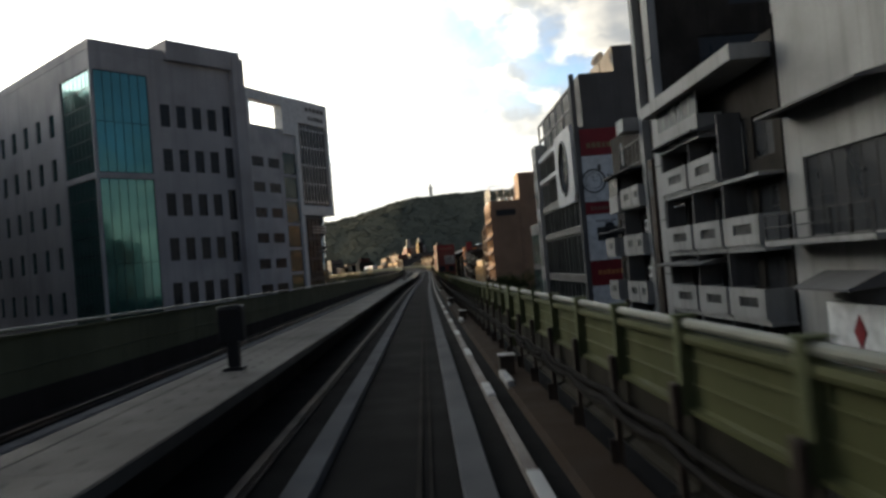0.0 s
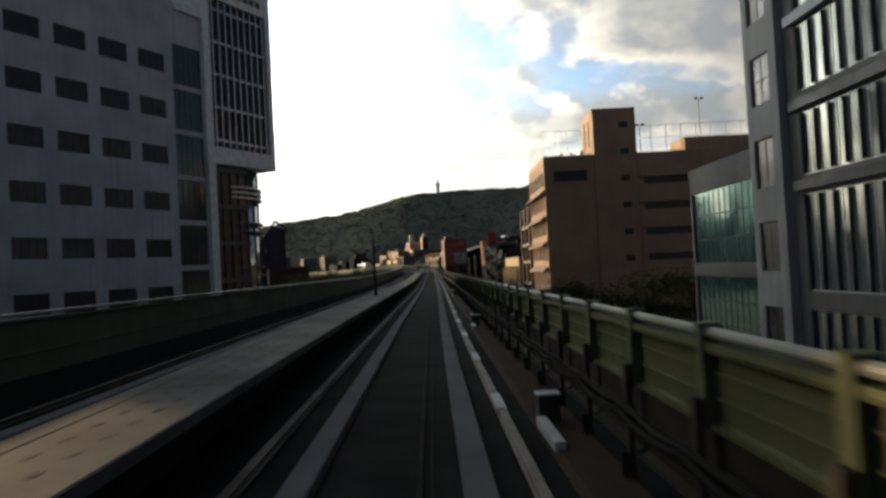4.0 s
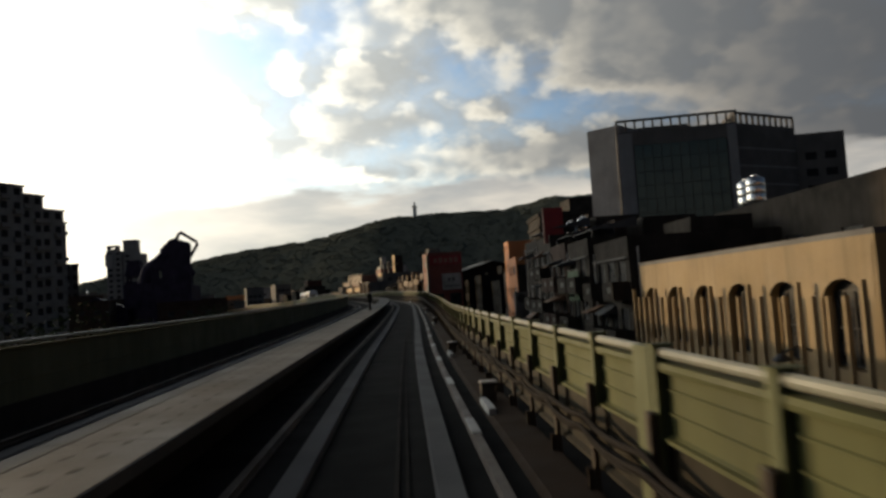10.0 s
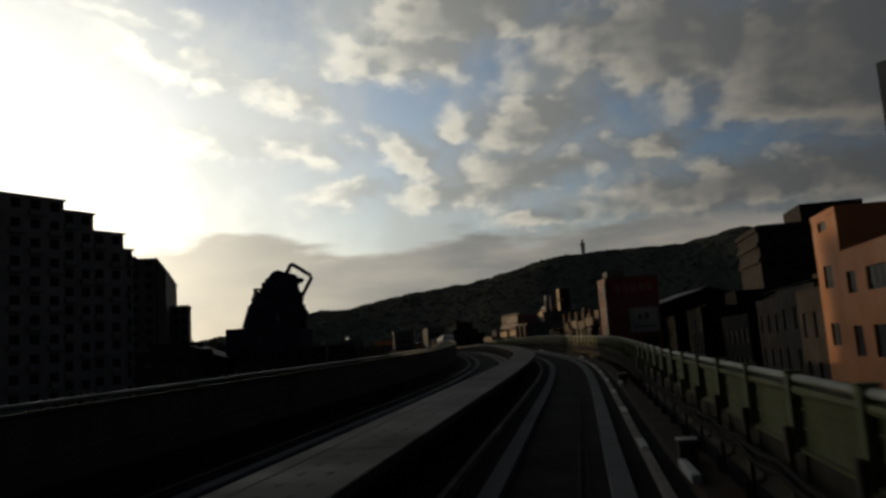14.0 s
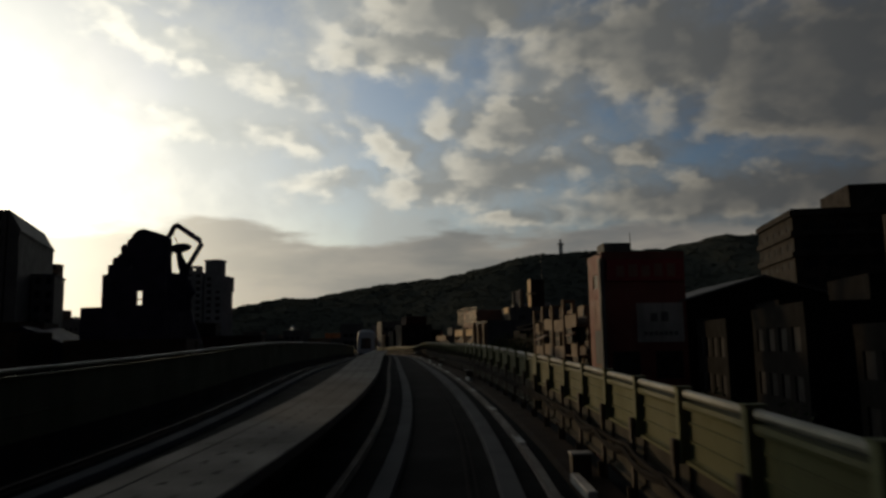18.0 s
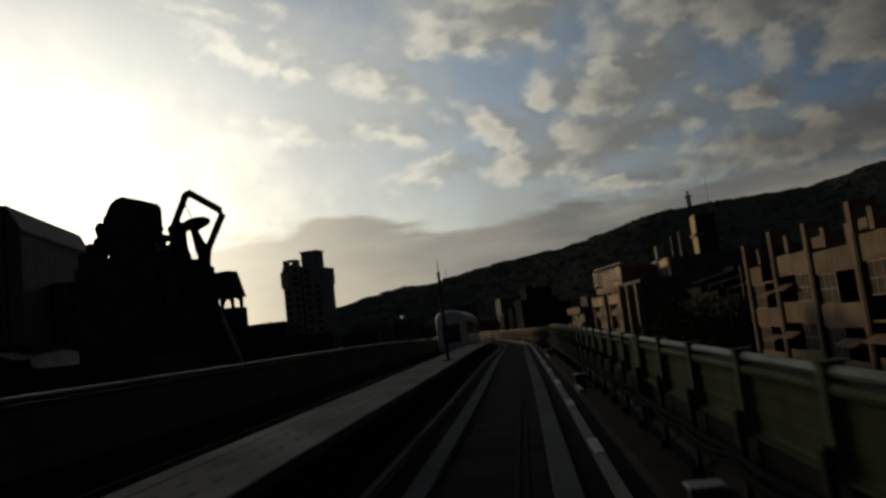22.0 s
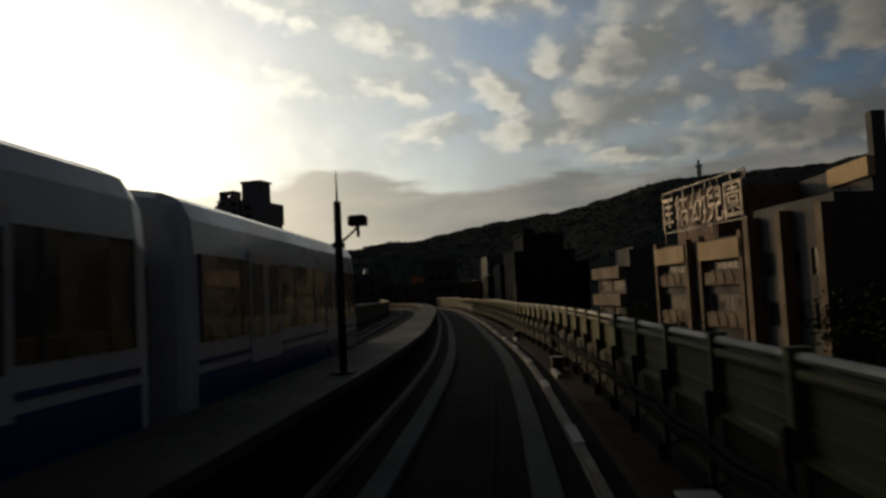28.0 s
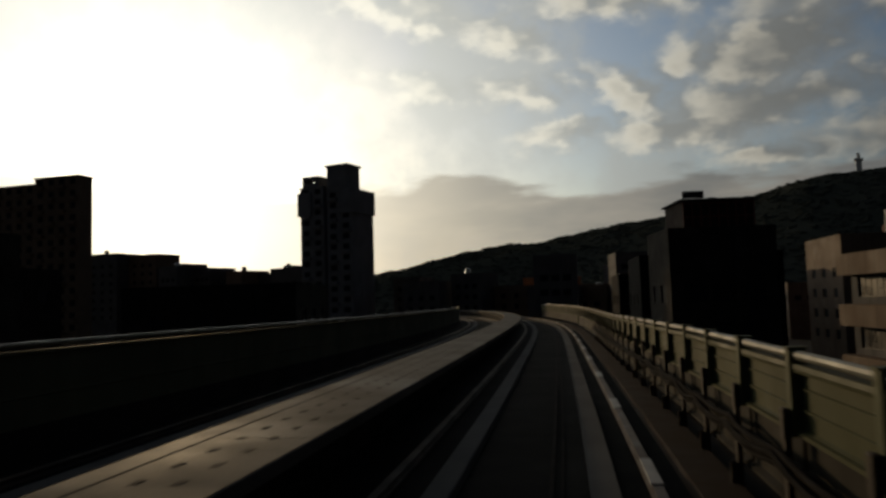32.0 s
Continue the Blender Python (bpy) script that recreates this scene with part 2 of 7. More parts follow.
CONC = mat("running_concrete", (0.116, 0.116, 0.12), 0.85, spec=0.06, scale=0.5, fine=25, streak=0.0, bump=0.3)
SLAB = mat("walkway_concrete", (0.088, 0.083, 0.077), 0.76, spec=0.11, scale=0.35, fine=18, bump=0.35, var=0.34)
SLOT = mat("slot_shadow", (0.075, 0.07, 0.066), 0.95, spec=0.03, fine=20)
TOWERTILE = mat("tower_grey_tile", (0.21, 0.21, 0.215), 0.7, scale=0.2, fine=5, streak=0.4, tile=(0.9, 0.45, 0.0))
# base set far below plain concrete so the deck renders near black
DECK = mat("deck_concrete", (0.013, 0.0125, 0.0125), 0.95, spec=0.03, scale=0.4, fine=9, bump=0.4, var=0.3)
# dirty concrete, darkened further for the shade under slab and parapet
TROUGH = mat("shaded_dirty_concrete", (0.03, 0.027, 0.025), 0.9, spec=0.04, scale=0.5, fine=9, streak=0.4)
RUST = mat("rusty_ballast_edge", (0.042, 0.028, 0.019), 0.9, spec=0.05, scale=0.7, fine=20, bump=0.5, col2=(0.035, 0.024, 0.017))
RAIL = mat("steel_rail", (0.05, 0.045, 0.042), 0.7, 0.2, spec=0.1, scale=0.6, fine=30, col2=(0.11, 0.08, 0.06))
POWER = mat("conductor_rail", (0.11, 0.086, 0.07), 0.6, 0.2, spec=0.15, scale=0.7, fine=25)
COVER = mat("faded_rail_cover", (0.42, 0.415, 0.4), 0.6, spec=0.15, scale=2, fine=30)
WHITE = mat("white_cover", (0.72, 0.72, 0.70), 0.5, scale=2, fine=30)
PANEL = mat("parapet_panel", (0.101, 0.104, 0.0444), 0.65, spec=0.1, scale=0.5, fine=12, streak=0.35, bump=0.15, piece=0.25)
POST = mat("parapet_post", (0.133, 0.142, 0.071), 0.6, spec=0.12, scale=0.9, fine=16, streak=0.3, piece=0.15)
# stained panel, near black for the shaded open space under the ledge
PANEL_LOW = mat("shade_dark_stained_panel", (0.034, 0.029, 0.02), 0.75, spec=0.08, scale=0.6, fine=12, streak=0.6, bump=0.15, piece=0.3, col2=(0.022, 0.019, 0.013))
PANEL_FAR = mat("dirty_parapet_panel", (0.10, 0.107, 0.068), 0.75, spec=0.05, scale=0.5, fine=12, streak=0.4, bump=0.15, piece=0.2)
PIPE = mat("weathered_rail_paint", (0.235, 0.235, 0.185), 0.5, scale=0.9, fine=14, streak=0.2, var=0.25)
BRACKET = mat("brown_bracket", (0.055, 0.04, 0.03), 0.7, 0.3, fine=20)
CABLE = mat("cable_sheath", (0.026, 0.023, 0.021), 0.9, spec=0.02, fine=20)
BOXM = mat("grey_equipment_box", (0.38, 0.36, 0.34), 0.5, 0.2, fine=15, streak=0.2)
BLACK = mat("black_steel", (0.015, 0.015, 0.016), 0.6, 0.3, fine=20)
GLASS = mat("window_glass", (0.025, 0.028, 0.032), 0.32, 0.0, var=0.1, scale=0.25, fine=2, bump=0.02, piece=0.6, coat=0.1)
FARGLASS = mat("dusty_glass", (0.024, 0.024, 0.025), 0.6, 0.0, var=0.2, scale=0.3, fine=3, bump=0.0, piece=0.6, spec=0.06)
TEAL = mat("teal_glass", (0.11, 0.30, 0.28), 0.08, 0.75, var=0.1, scale=0.2, fine=2, bump=0.02, piece=0.3, coat=0.5)
OFFICEGL = mat("dull_green_glass", (0.06, 0.085, 0.08), 0.12, 0.4, var=0.1, scale=0.2, fine=2, bump=0.02, piece=0.3)
SILVERGL = mat("silvery_glass", (0.30, 0.34, 0.315), 0.12, 0.6, var=0.15, scale=0.3, fine=2, bump=0.03, piece=0.35)
CAGE = mat("rusted_window_cage", (0.07, 0.06, 0.052), 0.7, 0.3, fine=20)
ALU = mat("aluminium_frame", (0.42, 0.42, 0.42), 0.4, 0.8, fine=20)
DARKFR = mat("dark_frame", (0.05, 0.05, 0.05), 0.5, 0.4, fine=20)
OFFICETILE = mat("weathered_office_tile", (0.2, 0.2, 0.205), 0.7, scale=0.25, fine=6, streak=0.35, tile=(0.9, 0.45, 0.0))
GREYTILE = mat("grey_brown_tile", (0.46, 0.435, 0.43), 0.7, scale=0.25, fine=6, streak=0.3, tile=(0.6, 0.3, 0.0))
FLATTILE = mat("flats_grey_tile", (0.22, 0.21, 0.2), 0.7, scale=0.25, fine=6, streak=0.3, tile=(0.6, 0.3, 0.0))
DARKTILE = mat("dark_grey_tile", (0.10, 0.094, 0.09), 0.7, scale=0.25, fine=6, streak=0.3, tile=(0.6, 0.3, 0.0))
LIGHTTILE = mat("pale_grey_tile", (0.46, 0.46, 0.468), 0.65, scale=0.25, fine=6, streak=0.35, tile=(0.9, 0.45, 0.0))
WHITEWALL = mat("white_render", (0.31, 0.302, 0.287), 0.8, scale=0.3, fine=7, streak=0.5)
BROWN = mat("brown_tile", (0.36, 0.225, 0.145), 0.7, scale=0.3, fine=8, streak=0.25, tile=(0.24, 0.08, 0.5))
ORANGE = mat("orange_tile", (0.50, 0.19, 0.07), 0.65, scale=0.3, fine=8, streak=0.25, tile=(0.24, 0.08, 0.5))
BEIGE = mat("cream_render", (0.3, 0.222, 0.125), 0.8, scale=0.3, fine=7, streak=0.4)
CONCWALL = mat("bare_concrete", (0.12, 0.115, 0.11), 0.85, scale=0.3, fine=7, streak=0.6)
# streaked grime, with wall and recess shade put into the dark base
GRIME_SHADE = mat("shaded_grimy_concrete", (0.046, 0.04, 0.034), 0.9, spec=0.1, scale=0.5, fine=7, streak=0.7, var=0.35)
# near-black base that stands in for walls in deep shade
SHADE_BLACK = mat("shade_black_concrete", (0.012, 0.011, 0.0105), 0.95, spec=0.05, scale=0.5, fine=7, streak=0.5, var=0.35)
# cream raised to help the low sun on west-facing bits
CREAMBAND = mat("cream_tile_band", (0.7, 0.5, 0.28), 0.8, scale=0.3, fine=7, streak=0.35)
TERRACE = mat("terrace_cream", (0.18, 0.125, 0.078), 0.8, scale=0.3, fine=7, streak=0.5)
TERRACEPIER = mat("terrace_brown_tile", (0.078, 0.046, 0.035), 0.75, scale=0.3, fine=7, streak=0.5, tile=(0.2, 0.1, 0.0))
# grimy tile whose base is darkened to carry shade
GRIMYTILE_SHADE = mat("shaded_grimy_brown_tile", (0.06, 0.04, 0.032), 0.85, spec=0.1, scale=0.5, fine=7, streak=0.7, var=0.3, tile=(0.2, 0.1, 0.0))
TAN = mat("tan_tile", (0.2, 0.135, 0.088), 0.75, scale=0.3, fine=7, streak=0.5, tile=(0.2, 0.1, 0.0))
PINK = mat("faded_pink_tile", (0.24, 0.13, 0.10), 0.75, scale=0.3, fine=7, streak=0.5, tile=(0.2, 0.1, 0.0))
REDBRICK = mat("red_tile", (0.17, 0.05, 0.04), 0.7, scale=0.3, fine=8, streak=0.3, tile=(0.24, 0.08, 0.5))
REDSIGN = mat("red_sign", (0.22, 0.022, 0.027), 0.5, scale=0.4, fine=6)
EDGETAN = mat("dusty_floor_edge", (0.20, 0.175, 0.145), 0.8, scale=0.4, fine=9, streak=0.4)
STEELBROWN = mat("brown_steel", (0.06, 0.035, 0.025), 0.6, 0.4, fine=15)
ROOF = mat("roof_concrete", (0.17, 0.165, 0.16), 0.9, scale=0.3, fine=6, var=0.3)
METALROOF = mat("corrugated_metal", (0.07, 0.072, 0.075), 0.6, 0.3, scale=0.3, fine=8, streak=0.3)
STAINLESS = mat("stainless_steel", (0.62, 0.62, 0.60), 0.18, 1.0, var=0.1, fine=9)
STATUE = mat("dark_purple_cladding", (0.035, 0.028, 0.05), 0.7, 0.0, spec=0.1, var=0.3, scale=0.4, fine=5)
LEAF = mat("foliage", (0.026, 0.036, 0.016), 0.9, spec=0.05, var=0.45, scale=0.8, fine=4, bump=0.5, col2=(0.04, 0.05, 0.02))
BARK = mat("bark", (0.07, 0.05, 0.035), 0.95, scale=2, fine=14, bump=0.6)
# greyed and lifted above leaf colour to paint in distance haze
HILLM = mat("wooded_hill", (0.072, 0.078, 0.064), 1.0, spec=0.0, var=0.25, scale=0.03, fine=0.11, bump=0.0, col2=(0.086, 0.092, 0.077))
GROUNDM = mat("city_ground", (0.06, 0.06, 0.055), 0.95, spec=0.05, var=0.3, scale=0.03, fine=0.6)
ROADM = mat("street_asphalt", (0.05, 0.05, 0.05), 0.9, spec=0.05, var=0.2, scale=0.1, fine=3)
TRAINW = mat("train_white_paint", (0.62, 0.63, 0.64), 0.35, 0.0, var=0.06, scale=0.4, fine=5, bump=0.02, coat=0.3)
TRAINB = mat("train_blue_paint", (0.03, 0.06, 0.22), 0.35, 0.0, var=0.08, scale=0.4, fine=5, bump=0.02, coat=0.3)
TRAING = mat("train_window", (0.015, 0.017, 0.02), 0.28, 0.0, var=0.05, fine=3, bump=0.0, coat=0.5)
RUBBER = mat("rubber", (0.02, 0.02, 0.02), 0.8, fine=20)
CLEARGL = mat("clear_screen_glass", (0.72, 0.73, 0.72), 0.12, 0.0, var=0.1, scale=0.3, fine=3, bump=0.0)
CLEARGL.node_tree.nodes["Principled BSDF"].inputs["Transmission Weight"].default_value = 0.95
CLEARGL.node_tree.nodes["Principled BSDF"].inputs["IOR"].default_value = 1.15


# ---------------------------------------------------------------- mesh kit
class Mesh:
    """Collects boxes, tubes and sweeps into one mesh."""

    def __init__(self):
        self.v, self.f, self.m = [], [], Matrix.Identity(4)

    def add(self, verts, faces):
        n = len(self.v)
        self.v += [tuple(self.m @ Vector(p)) for p in verts]
        self.f += [tuple(i + n for i in q) for q in faces]
        return self

    def box(self, x0, y0, z0, x1, y1, z1, c=0.0):
        """A box; c: chamfer of its upright edges and top."""
        if not c:
            return self.add([(x0, y0, z0), (x1, y0, z0), (x1, y1, z0), (x0, y1, z0), (x0, y0, z1), (x1, y0, z1), (x1, y1, z1), (x0, y1, z1)],
                            [(3, 2, 1, 0), (4, 5, 6, 7), (0, 1, 5, 4), (1, 2, 6, 5), (2, 3, 7, 6), (3, 0, 4, 7)])
        ring = [(x0 + c, y0), (x1 - c, y0), (x1, y0 + c), (x1, y1 - c), (x1 - c, y1), (x0 + c, y1), (x0, y1 - c), (x0, y0 + c)]
        top = [(x0 + 2 * c, y0 + c), (x1 - 2 * c, y0 + c), (x1 - c, y0 + 2 * c), (x1 - c, y1 - 2 * c), (x1 - 2 * c, y1 - c), (x0 + 2 * c, y1 - c), (x0 + c, y1 - 2 * c), (x0 + c, y0 + 2 * c)]
        vs = [(*p, z0) for p in ring] + [(*p, z1 - c) for p in ring] + [(*p, z1) for p in top]
        fs = [tuple(range(7, -1, -1)), tuple(range(16, 24))]
        for k in (0, 8):
            fs += [(k + i, k + (i + 1) % 8, k + 8 + (i + 1) % 8, k + 8 + i) for i in range(8)]
        return self.add(vs, fs)

    def tube(self, pts, r, n=8, r1=None, cap=True):
        pts = [Vector(p) for p in pts]
        vs, fs = [], []
        for i, p in enumerate(pts):
            d = (pts[min(i + 1, len(pts) - 1)] - pts[max(i - 1, 0)]).normalized()
            a = d.cross(Vector((0, 0, 1)))
            a = a.normalized() if a.length > 0.01 else Vector((1, 0, 0))
            b = a.cross(d)
            rr = r if r1 is None else r + (r1 - r) * i / (len(pts) - 1)
            vs += [p + (a * math.cos(k * math.tau / n) + b * math.sin(k * math.tau / n)) * rr for k in range(n)]
        for i in range(len(pts) - 1):
            fs += [(i * n + k, i * n + (k + 1) % n, (i + 1) * n + (k + 1) % n, (i + 1) * n + k) for k in range(n)]
        if cap:
            fs += [tuple(range(n - 1, -1, -1)), tuple(range((len(pts) - 1) * n, len(pts) * n))]
        return self.add(vs, fs)

    def lathe(self, prof, n=16, at=(0, 0, 0)):
        vs, fs = [], []
        for r, z in prof:
            vs += [(at[0] + r * math.cos(k * math.tau / n), at[1] + r * math.sin(k * math.tau / n), at[2] + z) for k in range(n)]
        for i in range(len(prof) - 1):
            fs += [(i * n + k, i * n + (k + 1) % n, (i + 1) * n + (k + 1) % n, (i + 1) * n + k) for k in range(n)]
        fs += [tuple(range(n - 1, -1, -1)), tuple(range((len(prof) - 1) * n, len(prof) * n))]
        return self.add(vs, fs)

    def prism(self, outline, y0, y1):
        """An outline of (x, z) points, drawn out along y."""
        n = len(outline)
        vs = [(x, y0, z) for x, z in outline] + [(x, y1, z) for x, z in outline]
        return self.add(vs, [tuple(range(n)), tuple(range(2 * n - 1, n - 1, -1))] + [((i + 1) % n, i, i + n, (i + 1) % n + n) for i in range(n)])

    def data(self, name, material, smooth=False):
        me = bpy.data.meshes.new(name)
        me.from_pydata(self.v, [], self.f)
        me.materials.append(material)
        if smooth:
            me.polygons.foreach_set("use_smooth", [True] * len(me.polygons))
        me.update()
        return me

    def put(self, name, material, parent=None, label="", smooth=False):
        ob = new(name, self.data(name, material, smooth))
        if parent:
            ob.parent = parent
        return tagged(ob, label)


def part(name, me, parent, m=None, label=""):
    """An object on shared mesh data, under its thing."""
    ob = new(name, me)
    ob.parent = parent
    if m:
        ob.matrix_basis = m
    return tagged(ob, label)


def thing(name, m, label, category, group="", kind=""):
    ob = new(name)
    ob.matrix_basis = m
    ob.empty_display_size = 0.3
    return tagged(ob, label, category, group, kind)


# ---------------------------------------------------------------- the line's alignment
# heading (degrees, left is positive) and height of the running surface every 10 m from 80 m behind the start
HEADINGS = [0.27, 0.27, 0.27, 0.27, 0.27, 0.27, 0.27, 0.27, 0.27, 0.29, 0.3, 0.32, 0.33, 0.24, 0.16, 0.11, 0.05, -0.09, -0.23, -0.29, -0.34, -0.34, -0.34, -0.19, -0.04,
            -0.02, 0.4, 0.29, -0.16, -0.58, -0.55, -0.07, -0.02, -0.19, 0.01, 1.02, 3.39, 7.62, 10.52, 12.28, 12.47, 11.98, 11.79, 12.15, 12.43, 12.19, 11.96, 12.13, 12.63, 13.58,
            15.69, 17.1, 16.86, 17.66, 17.98, 17.97, 18.34, 19.35, 21, 23.25, 25.5, 28.25, 31, 34, 37, 40, 43, 46, 49, 51.75, 54.5, 57.25, 60]
HEIGHTS = [0, 0, 0, 0, 0, 0, 0, 0, 0, -0.03, -0.06, -0.08, -0.09, -0.08, -0.08, -0.07, -0.06, -0.06, -0.05, -0.06, -0.06, -0.06, -0.06, -0.04, -0.02,
           0.03, 0.09, 0.16, 0.25, 0.37, 0.53, 0.69, 0.84, 1.01, 1.18, 1.36, 1.58, 1.79, 2.02, 2.32, 2.51, 2.57, 2.58, 2.62, 2.66, 2.66, 2.61, 2.51, 2.42, 2.39,
           2.36, 2.3, 2.33, 2.32, 2.28, 2.26, 2.25, 2.25, 2.25, 2.25, 2.25, 2.25, 2.25, 2.25, 2.25, 2.25, 2.25, 2.25, 2.25, 2.25, 2.25, 2.25, 2.25]
S_GRID = np.arange(-80, 640.01, 1.0)
_h = np.interp(S_GRID, -80 + 10 * np.arange(len(HEADINGS)), np.radians(HEADINGS))
_k = np.ones(15) / 15
_h = np.convolve(np.pad(_h, 4, mode="edge"), np.ones(9) / 9, "valid")
_x, _y = np.cumsum(-np.sin(_h)), np.cumsum(np.cos(_h))
_x, _y = _x - _x[80] - 0.57, _y - _y[80]
_z = np.convolve(np.pad(np.interp(S_GRID, -80 + 10 * np.arange(len(HEIGHTS)), HEIGHTS), 7, mode="edge"), _k, "valid")


def along(s, u=0.0, z=0.0):
    """The place u metres right of the track's centre and z above its running surface, s metres along."""
    h = np.interp(s, S_GRID, _h)
    return Vector((np.interp(s, S_GRID, _x) + u * math.cos(h), np.interp(s, S_GRID, _y) + u * math.sin(h), np.interp(s, S_GRID, _z) + z))


def on_line(s, u=0.0, z=0.0):
    """The pose there: x to the right, y ahead."""
    p = along(s, u, z)
    return pose(*p, 0, 0, math.degrees(np.interp(s, S_GRID, _h)))


def sweep(outline, s0, s1, step=2.0, material=CONC, name="", parent=None, label=""):
    """An outline of (u, z) points swept along the line."""
    n = max(1, round((s1 - s0) / step))
    m, k = Mesh(), len(outline)
    ring = []
    for i in range(n + 1):
        ring += [along(s0 + (s1 - s0) * i / n, u, z) for u, z in outline]
    fs = [tuple(range(k - 1, -1, -1)), tuple(range(n * k, n * k + k))]
    for i in range(n):
        fs += [(i * k + j, i * k + (j + 1) % k, (i + 1) * k + (j + 1) % k, (i + 1) * k + j) for j in range(k)]
    m.add(ring, fs)
    return m.put(name, material, parent, label)


def rect(u0, z0, u1, z1):
    return [(u0, z0), (u1, z0), (u1, z1), (u0, z1)]

# ---------------------------------------------------------------- ground and guideway
GROUND = -9.0
LEFT = -5.15                      # centre of the other track
S0, S1 = -30.0, 600.0


def ground_sheet():
    m = Mesh()
    n = 24
    xs = np.linspace(-4500, 4500, n + 1)
    ys = np.linspace(-600, 4900, n + 1)
    m.add([(x, y, GROUND) for y in ys for x in xs], [(j * (n + 1) + i, j * (n + 1) + i + 1, (j + 1) * (n + 1) + i + 1, (j + 1) * (n + 1) + i) for j in range(n) for i in range(n)])
    return tagged(m.put("ground", GROUNDM), "dark paved city ground under the elevated line", "ground", kind="structure")


ground_sheet()
street = sweep(rect(-13, GROUND - 0.2 - 0, 9, GROUND + 0.03), S0, S1, 6, ROADM, "road")
for v in street.data.vertices:
    v.co.z = GROUND + (0.03 if v.co.z > GROUND - 0.05 else -0.2)
tagged(street, "grey asphalt street below the elevated guideway", "road", kind="structure")

tagged(sweep([(-8.0, -0.13), (-8.0, -0.95), (-6.6, -1.5), (1.5, -1.5), (2.85, -0.95), (2.85, -0.13)], S0, S1, 4, DECK, "guideway_deck"), "near-black concrete deck of the elevated guideway", "guideway", kind="structure")
for k, c in (("near", 0.0), ("far", LEFT)):
    for u in (-0.94, 0.94):
        pad = sweep([(c + u - 0.165, -0.42), (c + u + 0.165, -0.42), (c + u + 0.165, -0.02), (c + u + 0.15, 0.0), (c + u - 0.15, 0.0), (c + u - 0.165, -0.02)], S0, S1, 3, CONC, "running_pad")
        tagged(pad, "pale concrete running strip for rubber tyres on the dark deck", "running strip", "running strips of the line", "structure")
    # guide rails on brackets
    for u, mt, lb in ((-1.62, RAIL, "worn steel guide rail beside the running strip"), (1.52, POWER, "brown conductor rail beside the running strip")):
        r = sweep([(c + u - 0.075, -0.10), (c + u + 0.075, -0.10), (c + u + 0.075, -0.07), (c + u + 0.02, -0.055), (c + u + 0.02, -0.02), (c + u + 0.06, -0.01), (c + u + 0.06, 0.01),
                   (c + u - 0.06, 0.01), (c + u - 0.06, -0.01), (c + u - 0.02, -0.02), (c + u - 0.02, -0.055), (c + u - 0.075, -0.07)], S0, S1, 3, mt, "guide_rail")
        tagged(r, lb, "guide rail", "guide rails", "structure")
# cable duct between the pads and the thin cable in the middle
tagged(sweep(rect(0.30, -0.14, 0.36, -0.09), S0, S1, 4, CABLE, "track_cable"), "thin dark cable lying between the running strips", "cable", kind="structure")
tagged(sweep(rect(0.44, -0.14, 0.48, -0.10), S0, S1, 4, CABLE, "track_cable"), "thin dark cable lying between the running strips", "cable", kind="structure")
tagged(sweep([(1.82, -0.2), (2.5, -0.2), (2.5, -0.05), (1.98, -0.06)], S0, S1, 4, RUST, "deck_edge"), "rusty brown concrete kerb along the parapet foot", "kerb", kind="structure")

# white covers on the conductor rail, 6 m apart
cover = Mesh().box(-0.075, 0, 0.011, 0.075, 1.35, 0.030, 0.008).data("rail_cover", COVER)
rail_thing = thing("rail_covers", Matrix.Identity(4), "short white covers clipped on the brown conductor rail", "rail cover", kind="stuff")
for i in range(100):
    s = -18 + i * 6.1
    part("rail_cover", cover, rail_thing, on_line(s, 1.52, 0))

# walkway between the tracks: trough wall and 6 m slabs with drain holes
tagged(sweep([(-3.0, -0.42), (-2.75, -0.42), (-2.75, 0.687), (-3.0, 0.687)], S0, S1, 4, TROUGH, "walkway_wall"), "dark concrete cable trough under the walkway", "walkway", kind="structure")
walkway = thing("walkway", Matrix.Identity(4), "pale concrete emergency walkway slabs between the two tracks", "walkway", kind="structure")
for i in range(int((S1 - S0) / 6)):
    a = S0 + i * 6
    sweep([(-3.38, 0.69), (-1.93, 0.69), (-1.93, 0.815), (-1.95, 0.83), (-3.36, 0.83), (-3.38, 0.815)], a + 0.006, a + 5.994, 3, SLAB, "slab", walkway)
holes = Mesh()
for i in range(int((S1 - S0) / 0.62)):
    s = S0 + 0.3 + i * 0.62
    for u in (-2.36, -2.71):
        holes.m = on_line(s, u, 0.83)
        holes.box(-0.035, -0.075, 0.0005, 0.035, 0.075, 0.004)
holes.m = Matrix.Identity(4)
tagged(sweep(rect(-3.06, 0.8295, -3.03, 0.834), S0, S1, 4, SLOT, "slab_joint", walkway), "dark lengthwise joint between the slabs")
tagged(holes.put("lifting_slots", SLOT, walkway), "dark lifting slots in the slabs", kind="stuff")
tagged(sweep([(LEFT - 2.75, -0.5), (LEFT - 2.60, -0.5), (LEFT - 2.60, 0.40), (LEFT - 2.75, 0.40)], S0, S1, 4, TROUGH, "kerb_wall"), "dark concrete kerb under the far parapet", "kerb", kind="structure")
tagged(sweep([(-3.66, 0.56), (-3.62, 0.56), (-3.62, 0.60), (-3.66, 0.60)], S0, S1, 4, RAIL, "side_rail"), "thin grey handrail along the far walkway edge", "rail", kind="structure")


